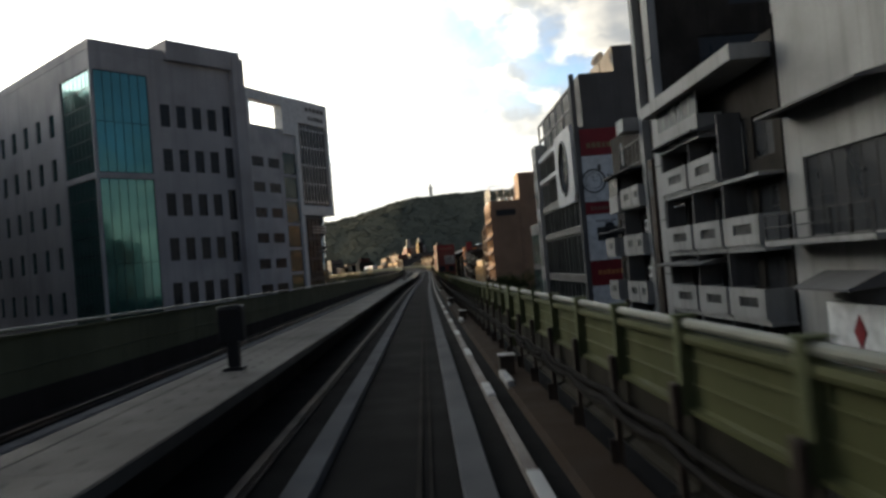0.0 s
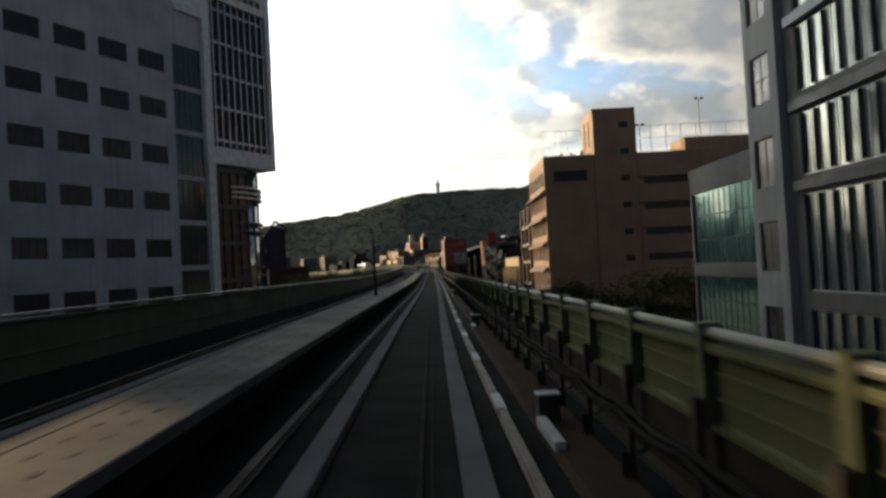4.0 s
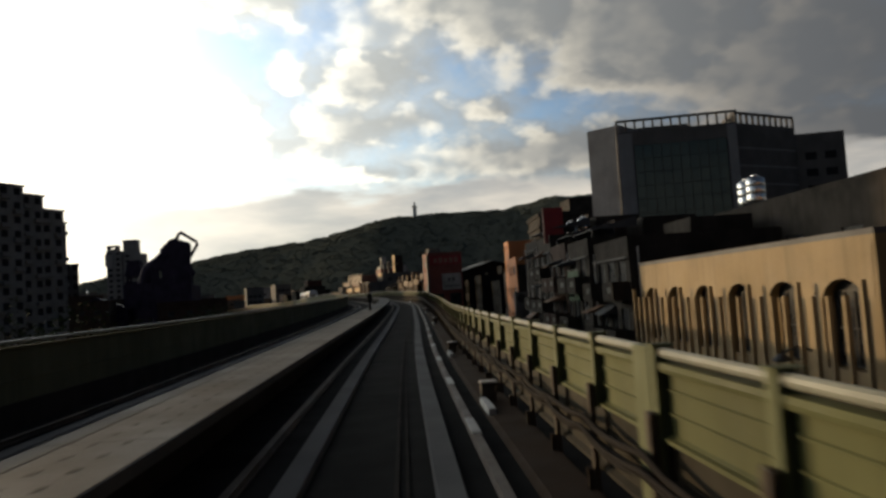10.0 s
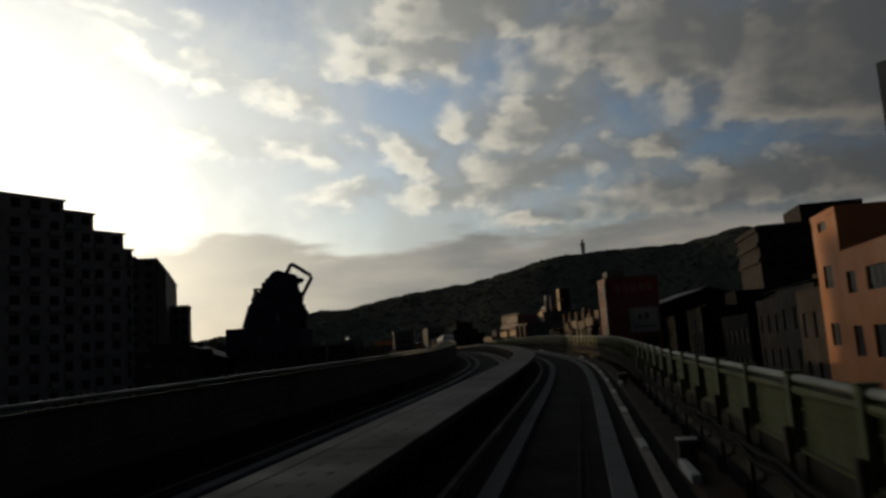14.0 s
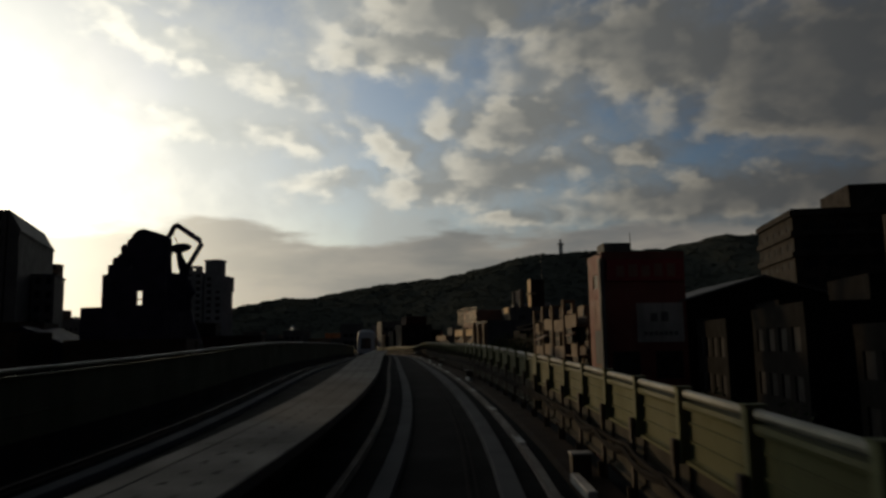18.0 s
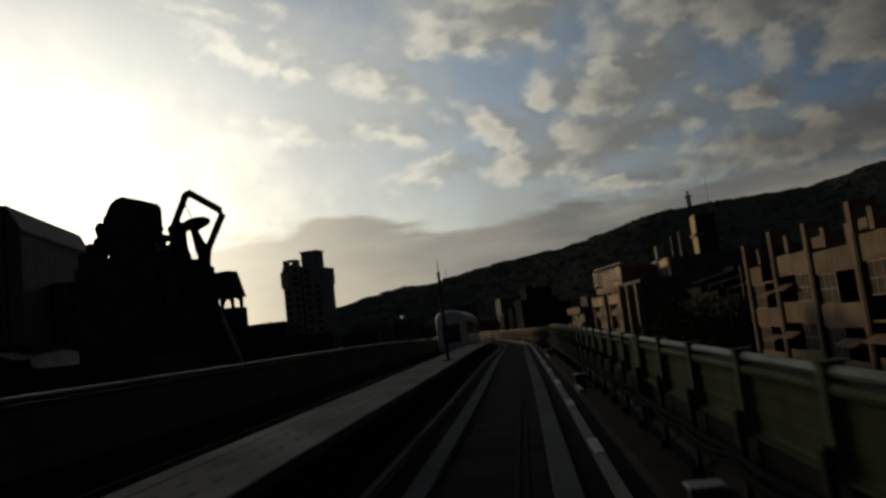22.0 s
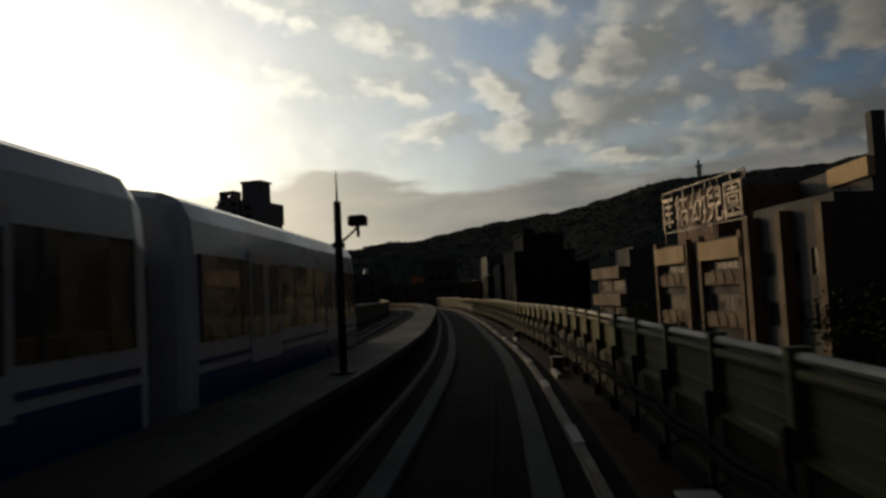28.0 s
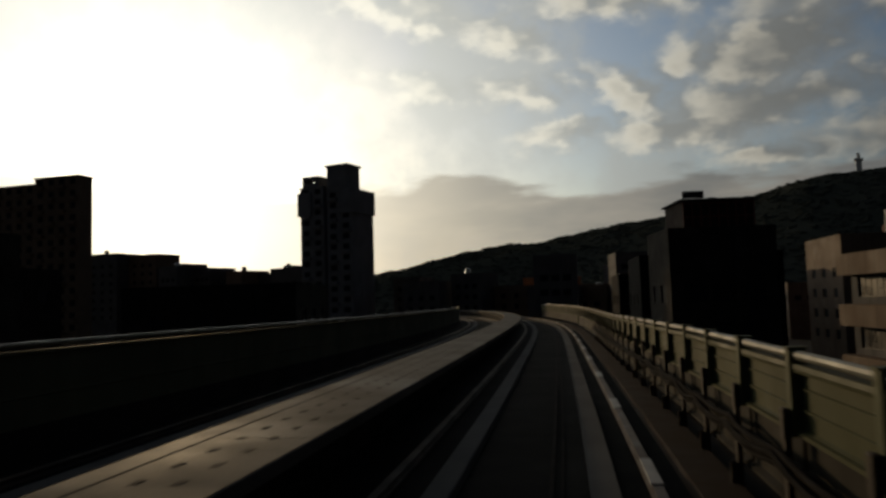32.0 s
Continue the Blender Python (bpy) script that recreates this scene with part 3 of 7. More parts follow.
# ---------------------------------------------------------------- parapets
def post_mesh():
    """An upright of I section with a cap plate."""
    m = Mesh()
    m.box(-0.075, -0.06, 0.84, -0.055, 0.06, 1.63)
    m.box(0.055, -0.06, 0.84, 0.075, 0.06, 1.63)
    m.box(-0.055, -0.012, 0.84, 0.055, 0.012, 1.63)
    m.box(-0.09, -0.07, 1.63, 0.09, 0.07, 1.648)
    return m


POST_ME = post_mesh().data("post", POST)
FOOT_ME = Mesh().box(-0.155, -0.06, 0.82, -0.085, 0.06, 1.10, 0.012).box(-0.145, -0.045, -0.42, -0.085, 0.045, 0.82).box(-0.22, -0.012, -0.42, -0.145, 0.012, 0.2).data("bracket", BRACKET)


def panel_mesh():
    """The upper sheet, 1.9 m long: folded ribs, a rolled top flange and a ledge along its foot."""
    m = Mesh()
    prof = [(0.0, 0.90), (0.03, 0.92), (0.03, 1.065), (0.008, 1.075), (0.008, 1.09), (0.03, 1.10), (0.03, 1.255), (0.008, 1.265), (0.008, 1.28), (0.03, 1.29), (0.03, 1.42), (-0.045, 1.425), (-0.055, 1.46), (-0.045, 1.50), (0.08, 1.50), (0.08, 0.86), (-0.045, 0.86), (-0.045, 0.895)]
    m.prism(prof, 0.08, 1.92)
    return m


def lower_panel_mesh():
    m = Mesh()
    m.prism([(0.035, 0.22), (0.035, 0.52), (0.015, 0.53), (0.015, 0.545), (0.035, 0.555), (0.035, 0.855), (0.08, 0.855), (0.08, 0.15), (-0.035, 0.15), (-0.035, 0.185)], 0.06, 1.94)
    return m


PANEL_ME = panel_mesh().data("panel", PANEL)
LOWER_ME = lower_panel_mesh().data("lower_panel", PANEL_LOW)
PANEL_FAR_ME = Mesh().prism([(0.0, 0.28), (0.035, 0.30), (0.035, 0.76), (0.015, 0.77), (0.015, 0.785), (0.035, 0.795), (0.035, 1.19), (0.035, 1.44), (-0.03, 1.45), (-0.03, 1.50), (0.08, 1.50), (0.08, 0.26), (0.0, 0.26)], 0.0, 2.0).data("panel", PANEL_FAR)
RAIL_FAR_ME = Mesh().tube([(0.03, 0.0, 1.60), (0.03, 2.0, 1.60)], 0.04, 8).data("top_rail", PIPE)
RAIL_ME = Mesh().tube([(0, 0.13, 1.575), (0, 1.94, 1.575)], 0.045, 10).data("top_rail", PIPE)
COUPLING_ME = Mesh().tube([(0, 0.06, 1.575), (0, 0.13, 1.575)], 0.036, 8).data("rail_coupling", BRACKET)
WIDE_ME = Mesh().box(-0.02, -0.22, 0.20, 0.09, 0.22, 1.62, 0.01).data("closing_plate", POST)


LIFT_S = [-80, 170, 190, 210, 230, 250, 270, 290, 310, 330, 350, 370, 390, 410, 430, 450, 470, 490, 520, 640]
LIFT_Z = [0, 0, -0.05, -0.1, 0.06, -0.03, 0.09, -0.02, -0.08, -0.15, -0.03, 0.08, -0.06, 0, -0.03, 0, -0.1, -0.05, 0, 0]


def lift(s):
    """How far the outer parapet rises above the running surface on the canted curve."""
    return float(np.interp(s, LIFT_S, LIFT_Z))


def parapet(u, flip, label):
    for k in range(28):
        a = S0 + k * 20
        if a > S1 - 20:
            break
        t = thing("parapet", on_line(a, u), label, "parapet", "parapet sections of the guideway", "structure")
        inv = t.matrix_basis.inverted()
        for i in range(10):
            s = a + 2 * i
            z0, z1 = (0.09, 0.09) if flip else (lift(s), lift(s + 2))
            m = inv @ on_line(s, u, z0)
            d = along(s + 2, u, z1) - along(s, u, z0)
            turn = math.degrees(math.atan2(-d.x, d.y))
            mp = inv @ pose(*along(s, u, z0), math.degrees(math.atan2(d.z, d.xy.length)), 0, turn)
            if flip:
                m, mp = m @ pose(0, 0, 0, 0, 0, 180), inv @ pose(*along(s + 2, u, z1), -math.degrees(math.atan2(d.z, d.xy.length)), 0, turn + 180)
            if not flip:
                part("post", POST_ME, t, m)
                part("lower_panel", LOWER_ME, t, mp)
                if s < 260:
                    part("rail_coupling", COUPLING_ME, t, mp)
            part("panel", PANEL_FAR_ME if flip else PANEL_ME, t, mp)
            part("top_rail", RAIL_FAR_ME if flip else RAIL_ME, t, mp)
            if not flip and s < 480:
                part("bracket", FOOT_ME, t, m)
            if i == 4 and k % 2 == 0 and not flip:
                part("closing_plate", WIDE_ME, t, m @ pose(-0.06, 0.3, 0))


parapet(2.62, False, "yellow-green steel parapet with ribbed panels and a pipe rail")
parapet(LEFT - 2.62, True, "dull green steel parapet with ribbed panels and a pipe rail")


def sagging(u, z, amp, seed, r, name, mt, a=S0, b=480.0):
    rnd = random.Random(seed)
    pts, s = [], a
    while s < b:
        base = rnd.uniform(-0.04, 0.04)
        for i in range(4):
            f = i / 4
            pts.append(along(s + f * 2, u + rnd.uniform(-0.01, 0.01), z + lift(s + f * 2) + base * (1 - f) - amp * 4 * f * (1 - f)))
        s += 2
    return tagged(Mesh().tube(pts, r, 6).put(name, mt, smooth=True), "dark cable sagging between the parapet brackets", "cable", "cables along the parapet")


sagging(2.41, 0.72, 0.05, 1, 0.034, "signal_cable", CABLE)
sagging(2.37, 0.67, 0.08, 2, 0.030, "signal_cable", CABLE)
sagging(2.42, 0.61, 0.05, 3, 0.030, "signal_cable", CABLE)
sagging(2.38, 0.64, 0.10, 4, 0.024, "signal_cable", CABLE)


def trackside_box(s):
    t = thing("trackside_box", on_line(s, 2.12, -0.22), "grey steel junction box on short kerbside leg, case darkened for shade", "junction box", "junction boxes along the track")
    # case coloured dark for its shaded faces, lid pale for the lit top
    Mesh().box(-0.15, -0.14, 0.12, 0.15, 0.14, 0.52, 0.012).put("case", BRACKET, t)
    Mesh().box(-0.17, -0.16, 0.52, 0.17, 0.16, 0.55, 0.006).put("lid", BOXM, t)
    Mesh().box(-0.04, -0.04, -0.1, 0.04, 0.04, 0.12).put("leg", BRACKET, t)
    Mesh().box(-0.20, -1.75, 0.13, -0.06, -0.22, 0.26, 0.012).put("cable_trunking", COVER, t, "pale steel cable trunking")
    for y in (-1.5, -0.6):
        Mesh().box(-0.16, y - 0.03, -0.1, -0.10, y + 0.03, 0.13).put("trunking_foot", BRACKET, t)


for s in (15.5, 33.0, 47.5, 79.0, 97.0, 129.5, 151.0, 164.5, 187.0, 199.0, 221.5, 243.0, 262.0, 290.0, 313.0, 332.0, 347.0, 368.0, 384.0, 399.0, 413.0, 428.0):
    trackside_box(s)


def signal_post(s, h, label):
    t = thing("signal_post", on_line(s, -2.62, 0.83), label, "signal post", "short posts on the walkway")
    Mesh().box(-0.16, -0.16, 0, 0.16, 0.16, 0.05).put("base_plate", BLACK, t)
    Mesh().box(-0.09, -0.09, 0.05, 0.09, 0.09, h * 0.45, 0.01).put("pole", BLACK, t)
    Mesh().box(-0.2, -0.14, h * 0.45, 0.2, 0.14, h, 0.03).put("head", BLACK, t)
    Mesh().box(-0.17, -0.2, h * 0.9, 0.17, -0.14, h * 0.95, 0.01).put("visor", BLACK, t)


for s, h in ((12.3, 1.05), (230.8, 1.3)):
    signal_post(s, h, "black signal cabinet on a post fixed to the walkway")


def radio_mast(s, u, h, lamp, r=0.075, k=0.75, reach=0.36):
    t = thing("radio_mast", on_line(s, u, 0.83), "grey steel mast with bracket arm and whip antenna on the walkway", "mast", "masts on the walkway")
    Mesh().box(-0.2, -0.2, 0, 0.2, 0.2, 0.04).put("base_plate", BRACKET, t)
    Mesh().tube([(0, 0, 0.04), (0, 0, h)], r, 12, r * 0.9).put("pole", BRACKET, t, smooth=True)
    Mesh().tube([(0, 0, h), (0, 0, h + 0.55)], 0.02, 6, 0.008).put("whip_antenna", BRACKET, t)
    k = h - k
    Mesh().tube([(0, 0, k), (reach * 0.33, 0, k + 0.07), (reach * 0.8, 0, k + 0.21), (reach * 0.97, 0, k + 0.28), (reach, 0, k + 0.40)], 0.022, 8).put("arm", BRACKET, t)
    Mesh().box(-0.1, -0.1, k - 0.08, 0.1, 0.1, k + 0.02, 0.02).put("clamp", BRACKET, t)
    if lamp:
        Mesh().box(0.20, -0.14, k + 0.30, 0.52, 0.14, k + 0.48, 0.03).put("camera_housing", BRACKET, t)
        Mesh().tube([(0.36, 0, k + 0.3), (0.36, 0, k + 0.1)], 0.03, 8).put("camera_mount", BRACKET, t)
    else:
        Mesh().tube([(reach, 0, k + 0.36), (reach - 0.01, 0, k + 0.72)], 0.013, 6).put("side_antenna", BRACKET, t)
        Mesh().tube([(0.02, 0, k + 0.27), (reach * 0.6, 0, k + 0.33), (reach, 0, k + 0.37)], 0.028, 6, 0.018).put("stay", BRACKET, t)
        Mesh().box(reach * 0.55, -0.05, k + 0.34, reach * 0.85, 0.05, k + 0.44, 0.01).put("junction", BRACKET, t)


radio_mast(111.0, -2.75, 3.2, False)
radio_mast(354.1, -2.34, 3.47, False, 0.062, 0.68, 0.30)
radio_mast(405.6, -2.25, 3.05, True)

# ---------------------------------------------------------------- buildings
WIN_CACHE = {}
BRONZE = mat("bronze_frame", (0.13, 0.085, 0.055), 0.5, 0.3, fine=20)


def lattice(m, us, zs, solid, y0, y1):
    """A flat frame: the cells (i, j) of the breaks us and zs for which solid is true, from y0 to y1 deep, in one piece."""
    idx, vs, fs = {}, [], []

    def vert(i, j, k):
        if (i, j, k) not in idx:
            idx[i, j, k] = len(vs)
            vs.append((us[i], (y0, y1)[k], zs[j]))
        return idx[i, j, k]

    ni, nj = len(us) - 1, len(zs) - 1
    full = {(i, j) for i in range(ni) for j in range(nj) if solid(i, j)}
    for i, j in full:
        fs.append((vert(i, j, 0), vert(i + 1, j, 0), vert(i + 1, j + 1, 0), vert(i, j + 1, 0)))
        fs.append((vert(i, j + 1, 1), vert(i + 1, j + 1, 1), vert(i + 1, j, 1), vert(i, j, 1)))
        for di, dj, (p, q), (r, t) in ((-1, 0, (i, j + 1), (i, j)), (1, 0, (i + 1, j), (i + 1, j + 1)), (0, -1, (i, j), (i + 1, j)), (0, 1, (i + 1, j + 1), (i, j + 1))):
            if (i + di, j + dj) not in full:
                fs.append((vert(p, q, 0), vert(p, q, 1), vert(r, t, 1), vert(r, t, 0)))
    return m.add(vs, fs)


def bars(m, w, h, nu, nz, t, y0, y1, x0=0.0, z0=0.0, edge=None):
    """A rectangular grille w by h with nu by nz openings and bars t thick."""
    e = edge or t
    us, zs = [0.0], [0.0]
    for n, size, out in ((nu, w, us), (nz, h, zs)):
        open_size = (size - 2 * e - (n - 1) * t) / n
        pos = 0.0
        for k in range(n):
            pos += e if k == 0 else t
            out.append(pos)
            pos += open_size
            out.append(pos)
        out.append(size)
    return lattice(m, [x0 + u for u in us], [z0 + z for z in zs], lambda i, j: i % 2 == 0 or j % 2 == 0, y0, y1)


def window_meshes(w, h, style):
    key = (round(w, 2), round(h, 2), style)
    if key not in WIN_CACHE:
        mt = {"dark": DARKFR, "teal": DARKFR, "plain": BRONZE, "silver": ALU}[style]
        gl = {"dark": GLASS, "teal": TEAL, "plain": GLASS, "silver": SILVERGL}[style]
        nz = 2 if h > 1.6 and style != "silver" else 1
        if style in ("teal",) and h > 3:
            nz = max(2, round(h / 1.6))
        fr = bars(Mesh(), w, h, max(1, round(w / (0.8 if style != "silver" else 0.75))), nz, 0.05, 0.10, 0.17, edge=0.07)
        WIN_CACHE[key] = (fr.data("window", mt), Mesh().box(0.05, 0.125, 0.05, w - 0.05, 0.145, h - 0.05).data("pane", gl))
    return WIN_CACHE[key]


def far_pane(w, h):
    key = ("far", round(w, 2), round(h, 2))
    if key not in WIN_CACHE:
        WIN_CACHE[key] = Mesh().box(0.02, 0.125, 0.02, w - 0.02, 0.145, h - 0.02).data("window", FARGLASS)
    return WIN_CACHE[key]


def grid(u0, u1, n, ww, zs, wh, lead=None):
    """n windows of width ww spread between u0 and u1, one row for each sill height."""
    gap = (u1 - u0 - n * ww) / n
    return [(u0 + gap / 2 + i * (ww + gap), z, u0 + gap / 2 + i * (ww + gap) + ww, z + wh) for z in zs for i in range(n)]


def side_pose(side, w, d):
    """Local pose of a facade: x along it (left to right seen from outside), y inwards."""
    return {"S": pose(0, 0, 0), "W": pose(0, d, 0, 0, 0, -90), "E": pose(w, 0, 0, 0, 0, 90), "N": pose(w, d, 0, 0, 0, 180)}[side]


def house(name, label, x, y, rz, w, d, top, wall, faces=None, styles=None, base=GROUND, roof=ROOF, rail=0.9, category="building", far=False):
    """A block with its front-left corner at x, y. faces: windows by side, as (u0, z0, u1, z1) above the running surface's zero height."""
    t = thing(name, pose(x, y, base, 0, 0, rz), label, category, "buildings along the line")
    h = top - base
    m = Mesh()
    for side in "SWEN":
        width = w if side in "SN" else d
        wins = [(max(a, 0.05), b - base, min(c, width - 0.05), min(e - base, h - 0.2)) for a, b, c, e in (faces or {}).get(side, ())]
        wins = [q for q in wins if q[2] - q[0] > 0.2 and q[3] - q[1] > 0.2]
        us = sorted({0.0, width, *[round(q[k], 3) for q in wins for k in (0, 2)]})
        zs = sorted({0.0, h, *[round(q[k], 3) for q in wins for k in (1, 3)]})
        m.m = side_pose(side, w, d)
        vs, fs, idx = [], [], {}

        def vert(u, z, dep):
            key = (u, z, dep)
            if key not in idx:
                idx[key] = len(vs)
                vs.append((u, dep, z))
            return idx[key]

        for i in range(len(us) - 1):
            for j in range(len(zs) - 1):
                cu, cz = (us[i] + us[i + 1]) / 2, (zs[j] + zs[j + 1]) / 2
                if any(q[0] < cu < q[2] and q[1] < cz < q[3] for q in wins):
                    continue
                fs.append((vert(us[i], zs[j], 0), vert(us[i + 1], zs[j], 0), vert(us[i + 1], zs[j + 1], 0), vert(us[i], zs[j + 1], 0)))
        for a, b, c, e in wins:
            a, b, c, e = (round(k, 3) for k in (a, b, c, e))
            o = [(a, b), (c, b), (c, e), (a, e)]
            for k in range(4):
                (p0, q0), (p1, q1) = o[k], o[(k + 1) % 4]
                fs.append((vert(p0, q0, 0), vert(p0, q0, 0.2), vert(p1, q1, 0.2), vert(p1, q1, 0)))
        m.add(vs, fs)
        style = (styles or {}).get(side, "dark")
        for a, b, c, e in wins:
            fr, pn = window_meshes(c - a, e - b, style)
            f = part("window", far_pane(c - a, e - b) if far else fr, t, m.m @ pose(a, 0, b))
            if not far:
                part("pane", pn, f)
    m.m = Matrix.Identity(4)
    m.put("wall", wall, t)
    Mesh().box(0.02, 0.02, h - 0.15, w - 0.02, d - 0.02, h + 0.02).put("roof", roof, t)
    if rail:
        p = Mesh()
        p.box(-0.03, -0.03, h, w + 0.03, 0.17, h + rail).box(-0.03, d - 0.17, h, w + 0.03, d + 0.03, h + rail)
        p.box(-0.03, 0.17, h, 0.17, d - 0.17, h + rail).box(w - 0.17, 0.17, h, w + 0.03, d - 0.17, h + rail)
        p.put("roof_parapet", wall, t)
    return t


def clearance(x, y):
    """Distance from a place on the ground to the line's centre."""
    return float(np.min(np.hypot(_x + 2.6 - x, _y - y)))


def rows(z0, pitch, n):
    return [z0 + pitch * i for i in range(n)]

# ---------------------------------------------------------------- small fittings on buildings
def fitting(parent, name, mesh, material, m=None, label="", smooth=False):
    return part(name, mesh.data(name, material, smooth), parent, m, label)


def balcony_meshes(w, wall):
    key = ("balcony", round(w, 2), wall.name)
    if key not in WIN_CACHE:
        slab = Mesh().prism([(0, -0.12), (w, -0.12), (w, 1.15), (w - 0.1, 1.15), (w - 0.1, 0), (0.1, 0), (0.1, 1.15), (0, 1.15)], 0.0, -1.05).data("balcony", wall)
        m = Mesh()
        lattice(m, [0, 0.3 * w, 0.82 * w, w], [0, 0.42, 0.82, 1.15], lambda i, j: not (i == 1 and j == 1), -1.15, -1.05)
        vent = Mesh().box(0.3 * w, -1.08, 0.42, 0.82 * w, -1.06, 0.82).data("vent_grille", DARKFR)
        WIN_CACHE[key] = (slab, m.data("balcony_front", wall), vent)
    return WIN_CACHE[key]


def balcony(parent, side, size, u, z, w, wall=WHITEWALL):
    slab, front, vent = balcony_meshes(w, wall)
    b = part("balcony", slab, parent, side_pose(side, *size) @ pose(u, 0, z))
    part("balcony_front", front, b)
    part("vent_grille", vent, b)


AC = Mesh().box(-0.42, -0.34, 0, 0.42, 0, 0.62, 0.02)
AC_FAN = Mesh().lathe([(0.22, 0), (0.24, 0.01), (0.2, 0.02)], 14)
AC_ME, FAN_ME = AC.data("air_conditioner", WHITE), AC_FAN.data("fan_grille", DARKFR)


def aircon(parent, side, size, u, z):
    a = part("air_conditioner", AC_ME, parent, side_pose(side, *size) @ pose(u, 0, z))
    part("fan_grille", FAN_ME, a, pose(-0.12, -0.345, 0.31, 90))


def water_tank(x, y, z, r=0.65, h=1.7, label="shiny stainless steel water tank on a rooftop"):
    t = thing("water_tank", pose(x, y, z), label, "water tank", "rooftop water tanks")
    fitting(t, "tank_body", Mesh().lathe([(r * 0.97, 0.5), (r, 0.55), (r, 0.5 + h * 0.33), (r * 0.975, 0.53 + h * 0.33), (r, 0.56 + h * 0.33), (r, 0.5 + h * 0.66), (r * 0.975, 0.53 + h * 0.66), (r, 0.56 + h * 0.66), (r, 0.5 + h), (r * 0.5, 0.7 + h)], 20), STAINLESS, smooth=True)
    fitting(t, "lid", Mesh().lathe([(0.25, 0.68 + h), (0.25, 0.8 + h), (0.1, 0.84 + h)], 12), STAINLESS)
    leg = Mesh().box(-0.04, -0.04, 0, 0.04, 0.04, 0.52).data("leg", DARKFR)
    for k in range(4):
        part("leg", leg, t, pose(r * 0.7 * math.cos(k * 1.571 + 0.78), r * 0.7 * math.sin(k * 1.571 + 0.78), 0))


BROWNCANOPY = mat("brown_canopy", (0.16, 0.095, 0.06), 0.75, scale=0.6, fine=9, streak=0.3)


def canopy_mesh(w, d, drop):
    m = Mesh()
    m.add([(0, 0, 0), (w, 0, 0), (w, -d, -drop), (0, -d, -drop), (0, 0, -0.07), (w, 0, -0.07), (w, -d, -drop - 0.07), (0, -d, -drop - 0.07), (0, 0, -drop), (w, 0, -drop)],
          [(0, 3, 2, 1), (4, 5, 6, 7), (3, 7, 6, 2), (0, 4, 7, 3), (1, 2, 6, 5), (0, 1, 5, 4), (4, 8, 7), (5, 6, 9)])
    return m


def fence(parent, pts, h, pitch=1.6, label=""):
    """A pipe fence: posts, three rails and a wire screen."""
    post = Mesh().tube([(0, 0, 0), (0, 0, h)], 0.04, 6).data("fence_post", ALU)
    for (x0, y0, z0), (x1, y1, z1) in zip(pts, pts[1:]):
        d = Vector((x1 - x0, y1 - y0, 0))
        n = max(1, round(d.length / pitch))
        for i in range(n + 1):
            part("fence_post", post, parent, pose(x0 + d.x * i / n, y0 + d.y * i / n, z0))
        for f in (0.08, 0.55, 1.0):
            fitting(parent, "fence_rail", Mesh().tube([(x0, y0, z0 + h * f), (x1, y1, z1 + h * f)], 0.028, 6), ALU)


def lamp_mast(x, y, z, h):
    t = thing("floodlight", pose(x, y, z), "thin rooftop floodlight mast with two lamp heads", "floodlight", "rooftop floodlights")
    fitting(t, "pole", Mesh().tube([(0, 0, 0), (0, 0, h)], 0.06, 8, 0.04), DARKFR)
    fitting(t, "crossbar", Mesh().box(-0.55, -0.04, h - 0.05, 0.55, 0.04, h + 0.02), DARKFR)
    head = Mesh().box(-0.22, -0.14, 0.03, 0.22, 0.14, 0.25, 0.03).data("lamp_head", DARKFR)
    part("lamp_head", head, t, pose(-0.4, 0, h))
    part("lamp_head", head, t, pose(0.4, 0, h))


def text_bars(parent, m, w, h, n, material, seed=0):
    """A row of n plain blocks in place of writing."""
    rnd = random.Random(seed)
    k = w / n
    for i in range(n):
        bw = k * rnd.uniform(0.62, 0.85)
        fitting(parent, "sign_bar", Mesh().box(0, -0.02, 0, bw, 0, h * rnd.uniform(0.8, 1.0)), material, m @ pose(i * k + (k - bw) / 2, 0, 0))


# ---------------------------------------------------------------- right side of the line, in order along it
# corner garage with the red emblem
garage = house("white_garage", "white rendered corner building with an open veranda and red emblem", 13.6, 12.0, 0, 16, 15.4, 10.6, WHITEWALL,
               {"W": [(1.2, 2.2, 6.2, 5.0), (7.6, 2.2, 9.0, 3.6)], "S": grid(0, 16, 4, 1.8, rows(-6, 3.6, 4), 1.6)})
GS = (16, 15.4)
fitting(garage, "veranda_slab", Mesh().box(0.5, -1.3, 0, 7.2, 0, 0.18), WHITEWALL, side_pose("W", *GS) @ pose(0, 0, 1.95 - GROUND))
fitting(garage, "veranda_rail", bars(Mesh(), 6.6, 0.95, 6, 2, 0.05, -1.28, -1.22), DARKFR, side_pose("W", *GS) @ pose(0.5, 0, 2.13 - GROUND))
fitting(garage, "canopy", canopy_mesh(3.4, 1.2, 0.5), ROOF, side_pose("W", *GS) @ pose(2.0, 0, 1.0 - GROUND))
fitting(garage, "canopy", canopy_mesh(6.5, 1.3, 0.3), ROOF, side_pose("W", *GS) @ pose(0.4, 0, 6.9 - GROUND))
fitting(garage, "white_panel", Mesh().box(0, -0.06, 0, 3.6, 0, 4.2), WHITE, side_pose("W", *GS) @ pose(2.0, 0, -4.3 - GROUND))
